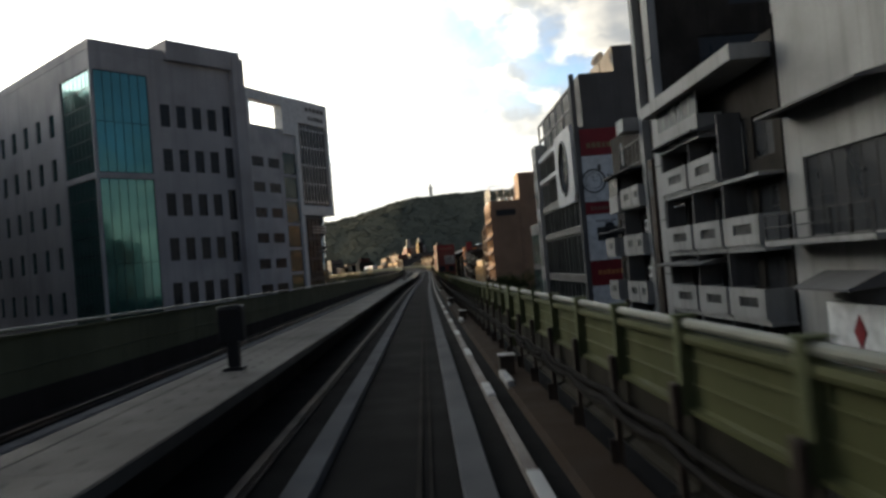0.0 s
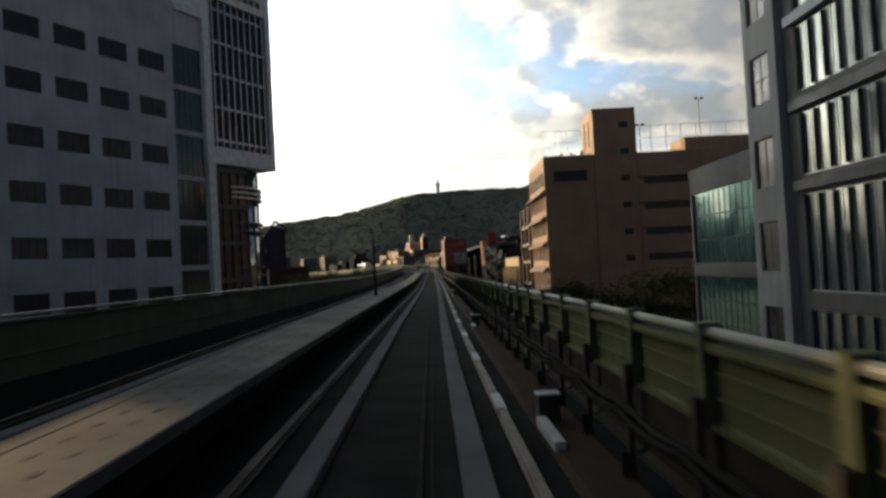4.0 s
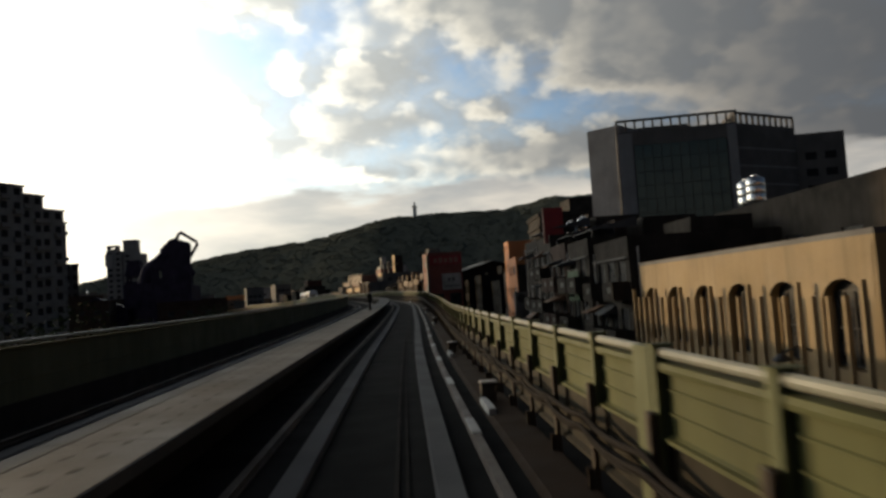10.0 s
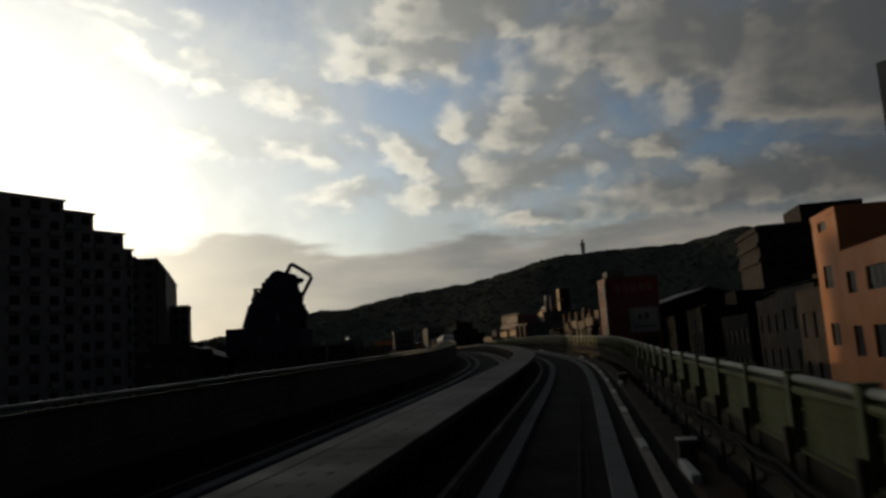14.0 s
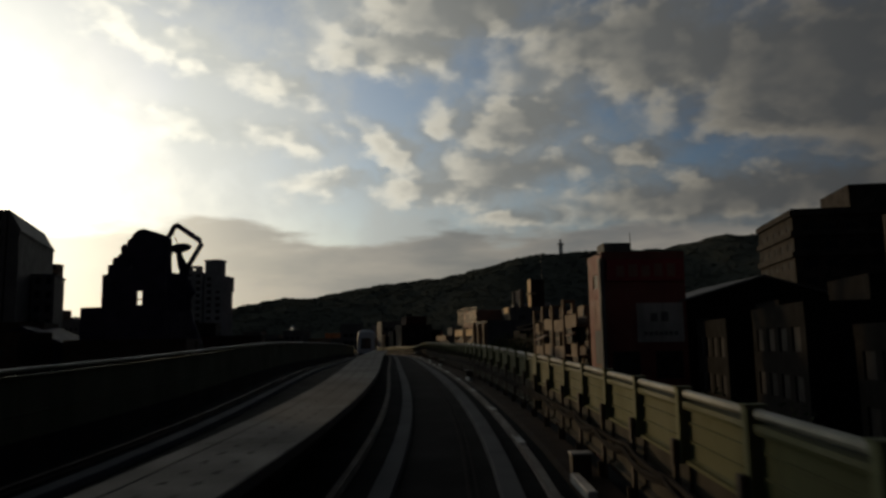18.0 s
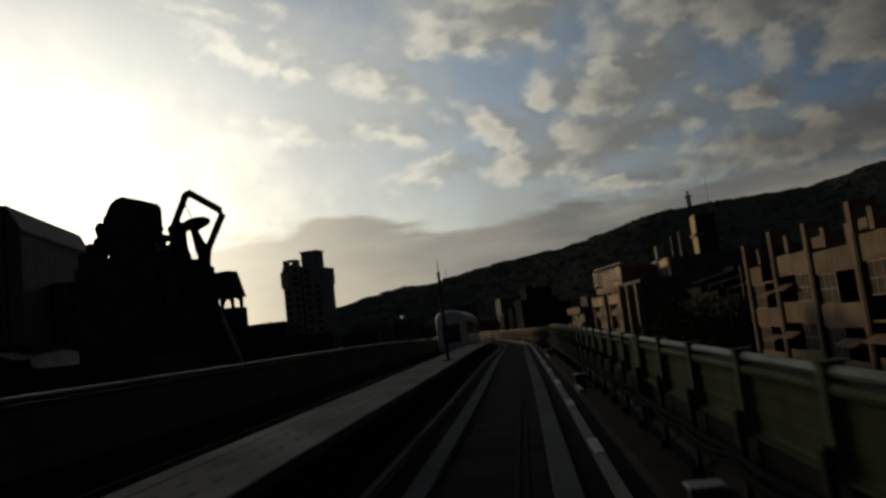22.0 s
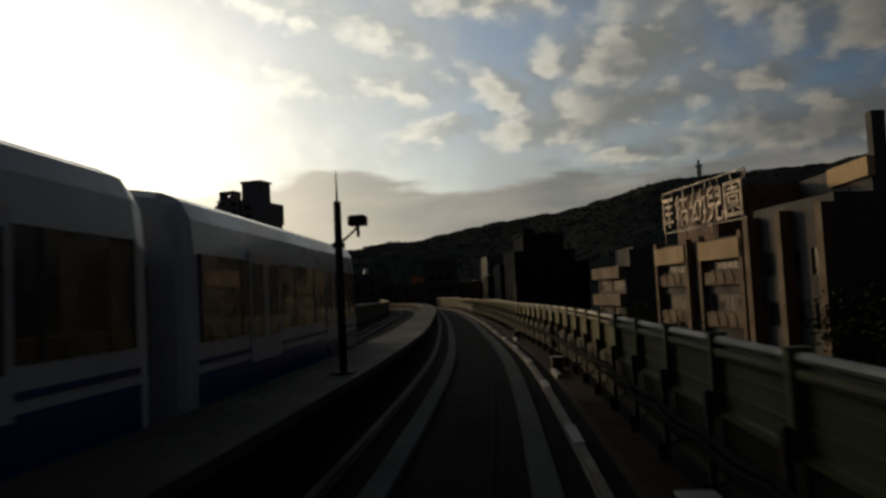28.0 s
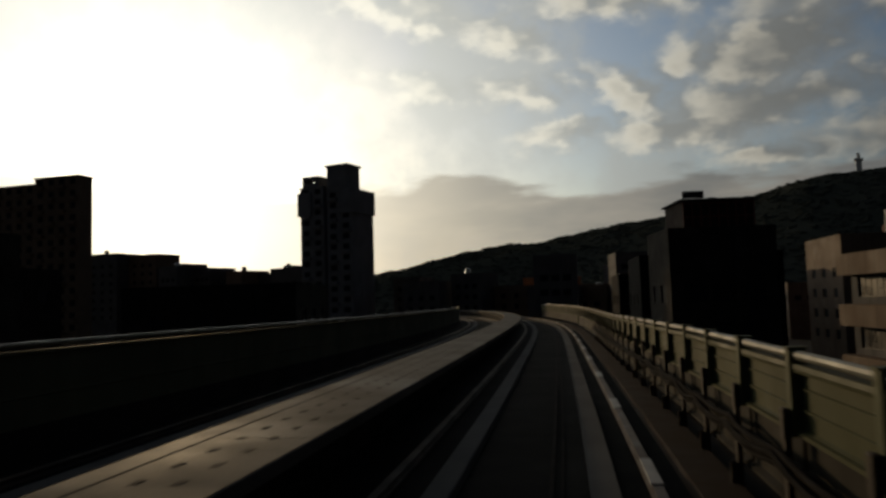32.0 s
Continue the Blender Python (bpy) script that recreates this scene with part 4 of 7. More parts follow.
for cx, cz in ((0, 0.62), (-0.55, -0.25), (0.55, -0.25)):
    lean = 0 if cx == 0 else (0.55 if cx < 0 else -0.55)
    q = [(0, 0.55), (-0.33, 0), (0, -0.55), (0.33, 0)] if cx == 0 else [(-0.75 if cx < 0 else 0.75, -0.28), (-0.1 if cx < 0 else 0.1, -0.28), (0.5 if cx < 0 else -0.5, 0.3), (-0.2 if cx < 0 else 0.2, 0.3)]
    if cx < 0:
        q = q[::-1]
    fitting(garage, "emblem_piece", Mesh().prism([(cx + x, cz + z) for x, z in q], -0.1, -0.062), REDSIGN, side_pose("W", *GS) @ pose(3.9, 0, -1.6 - GROUND), "plain red emblem piece")
text_bars(garage, side_pose("W", *GS) @ pose(3.1, -0.062, -2.5 - GROUND), 1.6, 0.2, 5, CONCWALL, 3)
text_bars(garage, side_pose("W", *GS) @ pose(3.2, -0.062, -2.85 - GROUND), 1.4, 0.16, 6, CONCWALL, 4)
fitting(garage, "rooftop_room", Mesh().box(4, 3, 0, 15, 13, 3.2), DARKTILE, pose(0, 0, 10.6 - GROUND))

# white flats with balconies and a stair tower
FW, FD = 15.0, 24.6
FS = (FW, FD)
kz_f = rows(-6.5, 2.85, 5)
# wall coloured dark for the shade deep behind the balconies
flats_w = house("white_flats", "weathered white flats with deep balconies, shade painted on recess walls", 13.6, 27.6, 0, FW, FD, 9.6, GRIME_SHADE,
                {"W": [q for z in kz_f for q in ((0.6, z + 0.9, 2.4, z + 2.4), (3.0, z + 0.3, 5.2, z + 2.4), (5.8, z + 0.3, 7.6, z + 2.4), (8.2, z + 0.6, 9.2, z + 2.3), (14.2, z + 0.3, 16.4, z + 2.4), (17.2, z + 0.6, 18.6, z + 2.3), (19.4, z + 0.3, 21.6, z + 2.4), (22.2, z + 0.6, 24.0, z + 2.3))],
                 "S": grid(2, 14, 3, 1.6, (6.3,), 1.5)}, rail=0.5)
fp = side_pose("W", *FS)
for z in kz_f:
    for u, w in ((0.8, 2.2), (5.5, 2.35), (8.0, 1.5), (13.8, 3.6), (17.7, 3.2), (21.2, 3.3)):
        if z < 4 or 3 < u < 20:
            balcony(flats_w, "W", FS, u, z - GROUND, w)
    for u in (5.35, 13.65, 17.55, 21.05):
        fitting(flats_w, "dividing_wall", Mesh().box(0, -1.0, 0, 0.14, 0, 2.73), CONCWALL, fp @ pose(u, 0, z - GROUND))
    fitting(flats_w, "floor_slab", Mesh().box(13.4, -1.0, 0, 24.6, 0, 0.13), WHITEWALL, fp @ pose(0, 0, z - 0.26 - GROUND))
# the corner bay, glazed in
bay = fitting(flats_w, "enclosed_balcony", Mesh().box(0, -1.3, 0, 2.1, 0, 1.0), WHITEWALL, fp @ pose(3.2, 0, 4.75 - GROUND))
fitting(bay, "balcony_glazing", bars(Mesh(), 2.0, 1.2, 3, 1, 0.07, -1.26, -1.18, 0.05, 1.0), WHITEWALL)
fitting(bay, "balcony_pane", Mesh().box(0.1, -1.23, 1.05, 2.0, -1.21, 2.15), GLASS)
fitting(bay, "side_pane", Mesh().box(0.02, -1.2, 1.05, 0.05, -0.1, 2.15), GLASS)
# upper terraces: glazed lean-to, white wall and projecting eaves
for u, z, w in ((3.0, 7.35, 6.4), (13.6, 7.6, 6.0), (0.6, 3.9, 2.6), (12.6, 1.65, 6.2)):
    eave = fitting(flats_w, "eave", canopy_mesh(w, 1.5, 0.3), ROOF, fp @ pose(u, 0, z - GROUND))
    fitting(eave, "gutter", Mesh().tube([(0, -1.52, -0.3), (w, -1.52, -0.3)], 0.05, 6), CONCWALL)
    for k in range(int(w / 1.6) + 1):
        fitting(eave, "rafter", Mesh().box(k * 1.6, -1.45, -0.4, k * 1.6 + 0.06, 0, -0.3), DARKFR)
fitting(flats_w, "terrace_glazing", bars(Mesh(), 4.6, 1.35, 5, 1, 0.06, -0.7, -0.62), DARKFR, fp @ pose(4.6, 0, 7.4 - GROUND))
fitting(flats_w, "terrace_wall", Mesh().box(8.4, -0.5, 0, 9.5, 0, 2.3), WHITEWALL, fp @ pose(0, 0, 7.2 - GROUND))
fitting(flats_w, "roof_eave", Mesh().box(8.0, -1.7, 0, 9.5, 0, 0.75), WHITEWALL, fp @ pose(0, 0, 9.15 - GROUND))
fitting(flats_w, "roof_eave", Mesh().box(12.7, -1.6, 0, 24.4, 0, 0.6), WHITEWALL, fp @ pose(0, 0, 9.1 - GROUND))
top_bay = fitting(flats_w, "enclosed_balcony", Mesh().box(0, -1.15, 0, 5.6, 0, 1.05), WHITEWALL, fp @ pose(13.8, 0, 7.0 - GROUND))
fitting(top_bay, "balcony_glazing", bars(Mesh(), 5.5, 1.1, 6, 1, 0.06, -1.12, -1.05, 0.05, 1.05), WHITEWALL)
fitting(top_bay, "balcony_pane", Mesh().box(0.1, -1.1, 1.1, 5.5, -1.08, 2.1), GLASS)
for u, z in ((7.9, 3.4), (7.8, 0.6), (13.0, 0.2), (12.95, -1.6), (20.9, 2.4), (4.3, 1.2), (2.9, -1.4)):
    aircon(flats_w, "W", FS, u, z - GROUND)
for u in (3.0, 13.2):
    fitting(flats_w, "drain_pipe", Mesh().tube([(0, -0.12, 0), (0, -0.12, 18.4)], 0.06, 8), WHITE, fp @ pose(u, 0, 0))
# clothes rail and pots on the balconies
for u, z in ((5.9, 5.2), (14.4, 2.35), (18.2, 5.2)):
    fitting(flats_w, "drying_rail", Mesh().tube([(0, -0.8, 1.9), (1.5, -0.8, 1.9)], 0.02, 6), ALU, fp @ pose(u, 0, z - GROUND))
TS = (7.5, 3.3)
# the dark wall between the piers paints in the recess's shade
signtower = house("stair_tower", "grey stair tower with white piers and a tall narrow sign box", 13.3, 39.5, 0, 7.5, 3.3, 17.0, GRIME_SHADE, {"S": [(2.2, 11.5, 5.6, 13.4), (4.0, 15.0, 6.4, 15.6)], "W": [(0.9, z, 2.0, z + 1.3) for z in rows(8.2, 2.9, 3)]})
tp = side_pose("W", *TS)
for u0, u1 in ((0.0, 0.6), (2.35, 3.3)):
    fitting(signtower, "white_pier", Mesh().box(u0, -0.45, 0, u1, 0, 26.4), WHITEWALL, tp)
for z in rows(-5.0, 2.9, 7):
    fitting(signtower, "pier_joint", Mesh().box(2.33, -0.47, 0, 3.32, -0.4, 0.07), CONCWALL, tp @ pose(0, 0, z - GROUND))
fitting(signtower, "sign_box", Mesh().box(1.1, -0.5, 4.5, 1.9, -0.02, 16.2, 0.02), BRACKET, tp)
for k in range(6):
    fitting(signtower, "sign_panel", Mesh().box(1.18, -0.515, 0, 1.82, -0.5, 1.5), CONCWALL if k == 5 else BRACKET, tp @ pose(0, 0, 4.9 + k * 1.85))
house("grey_block", "grey rendered block behind the flats", 29, 20, 0, 18, 22, 14.5, CONCWALL, {"S": grid(1, 17, 4, 1.8, rows(-6, 3.4, 6), 1.3), "W": grid(1, 21, 4, 1.6, rows(6.5, 3.4, 2), 1.2)})

# camera shop block with banners
CW, CD = 26.0, 25.0
shop = house("camera_shop_block", "dark office block with glazed side and red and white banners", 16.6, 77.8, 0, CW, CD, 15.7, DARKTILE,
             {"W": [(1.0, -6.5, 24.0, -0.6), (1.0, 0.2, 24.0, 4.6), (1.0, 5.4, 24.0, 8.3), (1.0, 9.2, 13.6, 12.2), (1.0, 12.9, 13.6, 15.2)] , "S": [(5.6, z, 7.4, z + 1.3) for z in rows(-2.2, 3.3, 6)]}, {"W": "silver"}, rail=0)
fitting(shop, "upper_storey", Mesh().box(0.9, 0.0, 0, CW, CD, 5.6), DARKTILE, pose(0, 0, 15.7 - GROUND))
fitting(shop, "roof_step", Mesh().box(4.6, 0.0, 0, 14.5, CD - 4, 2.7), DARKTILE, pose(0, 0, 21.3 - GROUND))
fitting(shop, "gallery_frame", bars(Mesh(), 22.0, 4.4, 5, 2, 0.22, 0, 0.25), WHITEWALL, side_pose("W", CW, CD) @ pose(1.2, 0, 15.9 - GROUND))
fitting(shop, "corner_pier", Mesh().box(-0.12, -0.05, 0, 0.35, 0.5, 30.3), CONCWALL)
oval = Mesh()
n = 40
ring = [(5.0 + 2.35 * math.cos(k * math.tau / n), 4.1 + 3.0 * math.sin(k * math.tau / n)) for k in range(n)]
edge = []
for x, z in ring:
    dx, dz = x - 5.0, z - 4.1
    k = min(5.0 / max(abs(dx), 1e-6), 4.1 / max(abs(dz), 1e-6))
    edge.append((5.0 + dx * k, 4.1 + dz * k))
vs = [(x, -0.45, z) for x, z in ring] + [(x, -0.45, z) for x, z in edge] + [(x, 0.0, z) for x, z in ring] + [(x, 0.0, z) for x, z in edge]
fs = [(i, n + i, n + (i + 1) % n, (i + 1) % n) for i in range(n)] + [(i, (i + 1) % n, 2 * n + (i + 1) % n, 2 * n + i) for i in range(n)] + [(n + i, 3 * n + i, 3 * n + (i + 1) % n, n + (i + 1) % n) for i in range(n)]
oval.add(vs, fs)
stone = fitting(shop, "stone_bay", oval, LIGHTTILE, side_pose("W", CW, CD) @ pose(14.5, 0, 8.0 - GROUND))
fitting(stone, "oval_window", Mesh().add([(x, -0.2, z) for x, z in ring], [tuple(range(n))]), SILVERGL)
fitting(stone, "oval_rim", Mesh().tube([(x, -0.47, z) for x, z in ring + ring[:1]], 0.16, 6, cap=False), DARKFR)
for k in (-1, 0, 1):
    hh = 3.0 * math.sqrt(1 - (k * 0.45) ** 2)
    fitting(stone, "mullion", Mesh().box(5.0 + k * 1.06 - 0.04, -0.26, 4.1 - hh, 5.0 + k * 1.06 + 0.04, -0.2, 4.1 + hh), DARKFR)
for k in (-1, 0, 1):
    ww = 2.35 * math.sqrt(1 - (k * 0.45) ** 2)
    fitting(stone, "mullion", Mesh().box(5.0 - ww, -0.25, 4.1 + k * 1.35 - 0.04, 5.0 + ww, -0.2, 4.1 + k * 1.35 + 0.04), DARKFR)
for z in (4.75, 8.4, 12.3, 15.3):
    fitting(shop, "floor_band", Mesh().box(0.4, -0.18, 0, 24.4, 0, 0.45), LIGHTTILE if z > 12 else DARKFR, side_pose("W", CW, CD) @ pose(0, 0, z - GROUND))
for z0, z1, u1 in ((-6.4, -0.7, 24), (0.3, 4.5, 24), (5.5, 8.2, 24), (9.3, 12.1, 13.5), (13.0, 15.1, 13.5)):
    fin = Mesh().box(-0.025, -0.05, 0, 0.025, 0.12, z1 - z0).data("fin", DARKFR)
    for k in range(int(u1 / 1.15)):
        part("fin", fin, shop, side_pose("W", CW, CD) @ pose(1.2 + k * 1.15, 0, z0 - GROUND))
for z0, z1, mt, nm in ((12.6, 15.4, REDSIGN, "red_banner"), (7.75, 12.55, WHITE, "white_banner"), (6.45, 7.7, REDSIGN, "red_banner"), (1.6, 6.4, WHITE, "white_banner"), (-1.0, 1.55, REDSIGN, "red_banner"), (-3.2, -1.05, WHITE, "white_banner")):
    fitting(shop, nm, Mesh().box(0.42, -0.09, 0, 4.85, -0.02, z1 - z0), mt, pose(0, 0, z0 - GROUND))
fitting(shop, "watch_ring", Mesh().tube([(1.5 + 1.2 * math.cos(k * math.tau / 28), -0.1, 1.2 * math.sin(k * math.tau / 28)) for k in range(29)], 0.10, 6, cap=False), CONCWALL, pose(0, 0, 9.9 - GROUND), "grey ring shape")
fitting(shop, "watch_dial", Mesh().tube([(1.5 + 0.84 * math.cos(k * math.tau / 28), -0.1, 0.84 * math.sin(k * math.tau / 28)) for k in range(29)], 0.035, 6, cap=False), CONCWALL, pose(0, 0, 9.9 - GROUND))
fitting(shop, "watch_pointer", Mesh().box(1.45, -0.11, 0, 1.52, -0.092, 0.6).box(1.5, -0.11, -0.05, 1.9, -0.092, 0.02), DARKFR, pose(0, 0, 9.9 - GROUND))
fitting(shop, "watch_crown", Mesh().box(2.0, -0.12, 1.05, 2.35, -0.09, 1.7), CONCWALL, pose(0, 0, 9.9 - GROUND))
cam_pic = Mesh().prism([(1.4, 2.6), (3.9, 2.6), (3.9, 4.0), (3.3, 4.05), (3.1, 4.5), (2.4, 4.5), (2.2, 4.05), (1.4, 4.0)], -0.115, -0.092)
fitting(shop, "picture_shape", cam_pic, DARKFR, pose(0, 0, 1.0 - GROUND), "black printed shape")
fitting(shop, "picture_lens", Mesh().lathe([(0.62, 0), (0.62, 0.05), (0.45, 0.07), (0.4, 0.04)], 20), BLACK, pose(2.65, -0.115, 4.25 - GROUND, 90))
text_bars(shop, pose(1.0, -0.092, 13.4 - GROUND), 3.2, 0.55, 6, BEIGE, 5)
text_bars(shop, pose(2.9, -0.092, 10.3 - GROUND), 1.7, 0.22, 5, CONCWALL, 6)
text_bars(shop, pose(2.9, -0.092, 9.9 - GROUND), 1.8, 0.2, 7, CONCWALL, 7)
text_bars(shop, pose(0.9, -0.092, 6.85 - GROUND), 3.4, 0.4, 9, PINK, 8)
text_bars(shop, pose(1.3, -0.092, 5.6 - GROUND), 2.2, 0.2, 7, CONCWALL, 9)
text_bars(shop, pose(1.1, -0.092, 0.1 - GROUND), 3.2, 0.5, 7, ORANGE, 10)
dish = thing("satellite_dish", pose(20.2, 79.5, 21.3), "grey satellite dish on the office roof", "satellite dish")
fitting(dish, "bowl", Mesh().lathe([(0.05, 0), (0.5, 0.07), (0.85, 0.24), (0.87, 0.27), (0.5, 0.12)], 20), CONCWALL, pose(0, 0, 1.7, 60, 0, -60), smooth=True)
fitting(dish, "stand", Mesh().tube([(0, 0, 0), (0, 0, 1.75)], 0.06, 8), DARKFR)
annex = house("glass_annex", "low glazed annex beside the office block", 16.6, 103.4, 0, 20, 13, 6.6, DARKTILE, {"W": [(0.3, 1.5, 12.7, 6.0), (0.3, -5, 12.7, 0.8)], "S": [(0.4, 3.0, 6, 6.0)]}, {"W": "teal", "S": "teal"})
pier = house("white_pier", "white tiled stair core with stacked dark windows", 16.2, 102.8, 0, 4, 3.4, 17.0, WHITEWALL, {"W": [(0.6, z, 2.6, z + 2.4) for z in rows(-3, 4.1, 5)]})
antenna = thing("roof_antenna", pose(24, 96, 15.7), "thin rooftop antenna mast on the office block", "antenna")
fitting(antenna, "mast", Mesh().tube([(0, 0, 0), (0, 0, 10.0)], 0.05, 6, 0.02), DARKFR)

# brown school with awnings, stair tower and roof cage
SW, SD = 62.0, 14.6
west_z = (-4.2, -0.9, 2.4, 5.75, 9.1, 12.3)
school = house("brown_school", "brown tiled school building with canopies over its windows", 15.0, 165.5, 0, SW, SD, 15.2, BROWN,
               {"W": [q for z in west_z for q in grid(0.4, 14.2, 5, 2.0, (z,), 1.75)], "S": [(13.0, z + 0.45, 60, z + 1.3) for z in rows(-5.4, 3.35, 6)] + [(1.2, 12.6, 5.6, 14.0)] + [(9.6, z, 10.9, z + 0.75) for z in rows(-5.0, 3.6, 6)]}, {"W": "plain"}, rail=0.75)
cz = canopy_mesh(2.65, 0.85, 0.75).data("canopy", BROWNCANOPY)
for z in west_z[:-1]:
    for k in range(5):
        part("canopy", cz, school, side_pose("W", SW, SD) @ pose(0.47 + k * 2.76, 0, z + 2.65 - GROUND))
for k in range(6):
    fitting(school, "pilaster", Mesh().box(-0.12, -0.1, 0, 0.12, 0, 24.2), BROWN, side_pose("W", SW, SD) @ pose(0.42 + k * 2.76, 0, 0))
for z in rows(-4.05, 3.35, 6):
    fitting(school, "corridor_wall", Mesh().box(12.2, -0.5, 0, 61.5, 0.0, 2.3), BROWN, pose(0, 0, z - GROUND))
tower = house("school_stair_tower", "brown tiled stair tower with small square windows", 21.6, 165.2, 0, 5.6, 7.0, 21.5, BROWN, {"S": [(3.4, z, 4.6, z + 0.75) for z in rows(-5.2, 3.5, 8)], "W": [(1.5, 17.2, 2.2, 20.8), (4.0, 17.2, 4.7, 20.8)]}, rail=0.35)
cage = thing("roof_cage", pose(15.2, 166.0, 15.2), "galvanised pipe cage fence round the school roof", "fence", kind="structure")
fence(cage, [(6.2, 0, 0.7), (0, 0.0, 0.7), (0, 13.6, 0.7)], 3.4, 1.5)
cage2 = thing("roof_cage", pose(27.4, 166.0, 15.2), "galvanised pipe fence on the school roof edge", "fence", kind="structure")
fence(cage2, [(0, 0, 0.7), (44, 0, 0.7)], 3.6, 2.0)
hut = house("roof_hut", "small brown tiled hut on the school roof", 34.0, 166.6, 0, 13, 6, 17.6, BROWN, base=15.2, rail=0.2)
for x in (28.6, 36.8, 46.0):
    lamp_mast(x, 168.2, 15.9, 7.2 if x > 30 else 4.0)
for x, y in ((18.0, 170.0), (19.6, 170.6), (20.6, 168.4)):
    water_tank(x, y, 15.3, 0.45, 0.9, "small grey water tank on the school roof")

# brown steel frame building with glazed screen
STF = thing("steel_frame_building", pose(15.2, 183.2, GROUND), "dark brown open steel frame building with white floor edges", "building", "buildings along the line")
col = Mesh().box(-0.32, -0.28, 0, 0.32, 0.28, 19.9, 0.02).data("column", STEELBROWN)
for yy in (0.3, 4.8, 9.6):
    for xx in (0.0, 6.0, 12.0):
        part("column", col, STF, pose(xx, yy, 0) @ Matrix.Diagonal((1, 1, 1.0 if xx == 0 else 0.86, 1)))
for z in (-4.4, -1.1, 2.3, 5.0, 7.75):
    fitting(STF, "floor_slab", Mesh().box(-0.1, 0, 0, 12.2, 9.9, 0.25), STEELBROWN, pose(0, 0, z - GROUND))
    for y0, y1 in ((0.65, 4.45), (5.15, 9.25)):
        fitting(STF, "floor_edge", Mesh().box(-0.2, y0, -0.05, -0.1, y1, 0.38), EDGETAN, pose(0, 0, z - GROUND))
    fitting(STF, "floor_edge", Mesh().box(0.4, -0.12, -0.05, 11.7, -0.02, 0.36), EDGETAN, pose(0, 0, z - GROUND))
for y0, y1 in ((0.65, 4.45), (5.15, 9.25)):
    s = fitting(STF, "screen", bars(Mesh(), y1 - y0, 2.7, 1, 1, 0.06, 0, 0.06), ALU, side_pose("W", 12, y0 + y1) @ pose(y0, 0, 8.2 - GROUND))
    fitting(s, "screen_pane", Mesh().box(0.05, 0.02, 0.05, y1 - y0 - 0.05, 0.04, 2.65), CLEARGL)
fitting(STF, "back_wall", Mesh().box(12.2, 0, 0, 12.5, 9.9, 17.2), CONCWALL)

# cream arcade
AW, AD = 16.0, 23.6
arcade = thing("cream_arcade", pose(14.4, 194.3, GROUND), "cream rendered low block with round arches and upright fins", "building", "buildings along the line")
bay = 3.9
lat = side_pose("W", AW, AD)
n = 12
for k in range(6):
    c = 0.15 + k * bay + bay / 2
    arc = [(c + 1.25 * math.cos(math.pi * i / n), 10.1 + 0.85 * math.sin(math.pi * i / n)) for i in range(n + 1)]
    left, right = c - bay / 2, c + bay / 2
    top = 12.3
    vs, fs = [], []
    for dep in (0, 0.35):
        vs += [(left, dep, 0), (left, dep, top), (right, dep, top), (right, dep, 0), (c + 1.25, dep, 7.9), (c - 1.25, dep, 7.9)] + [(x, dep, z) for x, z in arc]
    q = 6 + n + 1
    for o in (0, q):
        fs += [(o + 0, o + 5, o + 6 + n, o + 1), (o + 3, o + 2, o + 6, o + 4), (o + 0, o + 3, o + 4, o + 5)]
        fs += [tuple([o + 1] + [o + 6 + n - i for i in range(n // 2 + 1)]), tuple([o + 2] + [o + 6 + n // 2 - i for i in range(n // 2 + 1)]), (o + 1, o + 6 + n // 2, o + 2)]
    fs += [(6 + i, 6 + i + 1, q + 6 + i + 1, q + 6 + i) for i in range(n)] + [(4, 6, q + 6, q + 4), (6 + n, 5, q + 5, q + 6 + n), (5, 4, q + 4, q + 5)]
    A = Mesh()
    A.m = lat
    A.add(vs, fs)
    A.m = Matrix.Identity(4)
    A.put("arcade_bay", BEIGE, arcade)
fitting(arcade, "body", Mesh().box(0.9, 0, 0, AW, AD, 12.2), BEIGE)
fitting(arcade, "end_wall", Mesh().box(0, -0.02, 0, AW, 0.3, 12.3), BEIGE)
fitting(arcade, "roof", Mesh().box(0.0, 0.0, 0, AW, AD, 0.2), ROOF, pose(0, 0, 12.3))
fin = Mesh().box(-0.09, -0.55, 0, 0.09, -0.38, 10.0, 0.01).data("fin", BEIGE)
for k in range(25):
    part("fin", fin, arcade, lat @ pose(0.15 + k * bay / 4, 0, 0.4 if k % 4 else 0.9))
gm = bars(Mesh(), 2.3, 2.6, 4, 2, 0.05, 0.4, 0.46).data("window", DARKFR)
gp = Mesh().box(0, 0.48, 0, 2.3, 0.5, 2.9).data("pane", GLASS)
for k in range(6):
    w0 = part("window", gm, arcade, lat @ pose(0.15 + k * bay + bay / 2 - 1.15, 0, 7.95))
    part("pane", gp, w0)
lamp = thing("wall_lamp", pose(13.6, 198.5, -0.9), "dark gooseneck lamp on the arcade front", "lamp")
fitting(lamp, "neck", Mesh().tube([(0.8, 0, 0.3), (0.3, 0, 0.5), (-0.3, 0, 0.3)], 0.05, 6), DARKFR)
fitting(lamp, "head", Mesh().lathe([(0.1, 0.28), (0.35, 0.05), (0.3, 0.0)], 12, (-0.35, 0, 0)), DARKFR)

# dark shed behind the arcade and shop houses after it
shed = house("dark_shed", "large dark corrugated shed behind the arcade", 24.0, 200.0, 0, 40, 34, 6.9, GRIME_SHADE, {"W": grid(2, 32, 5, 2.0, (3.2,), 1.4)}, roof=METALROOF, rail=0.3)
water_tank(25.2, 224.0, 6.95)
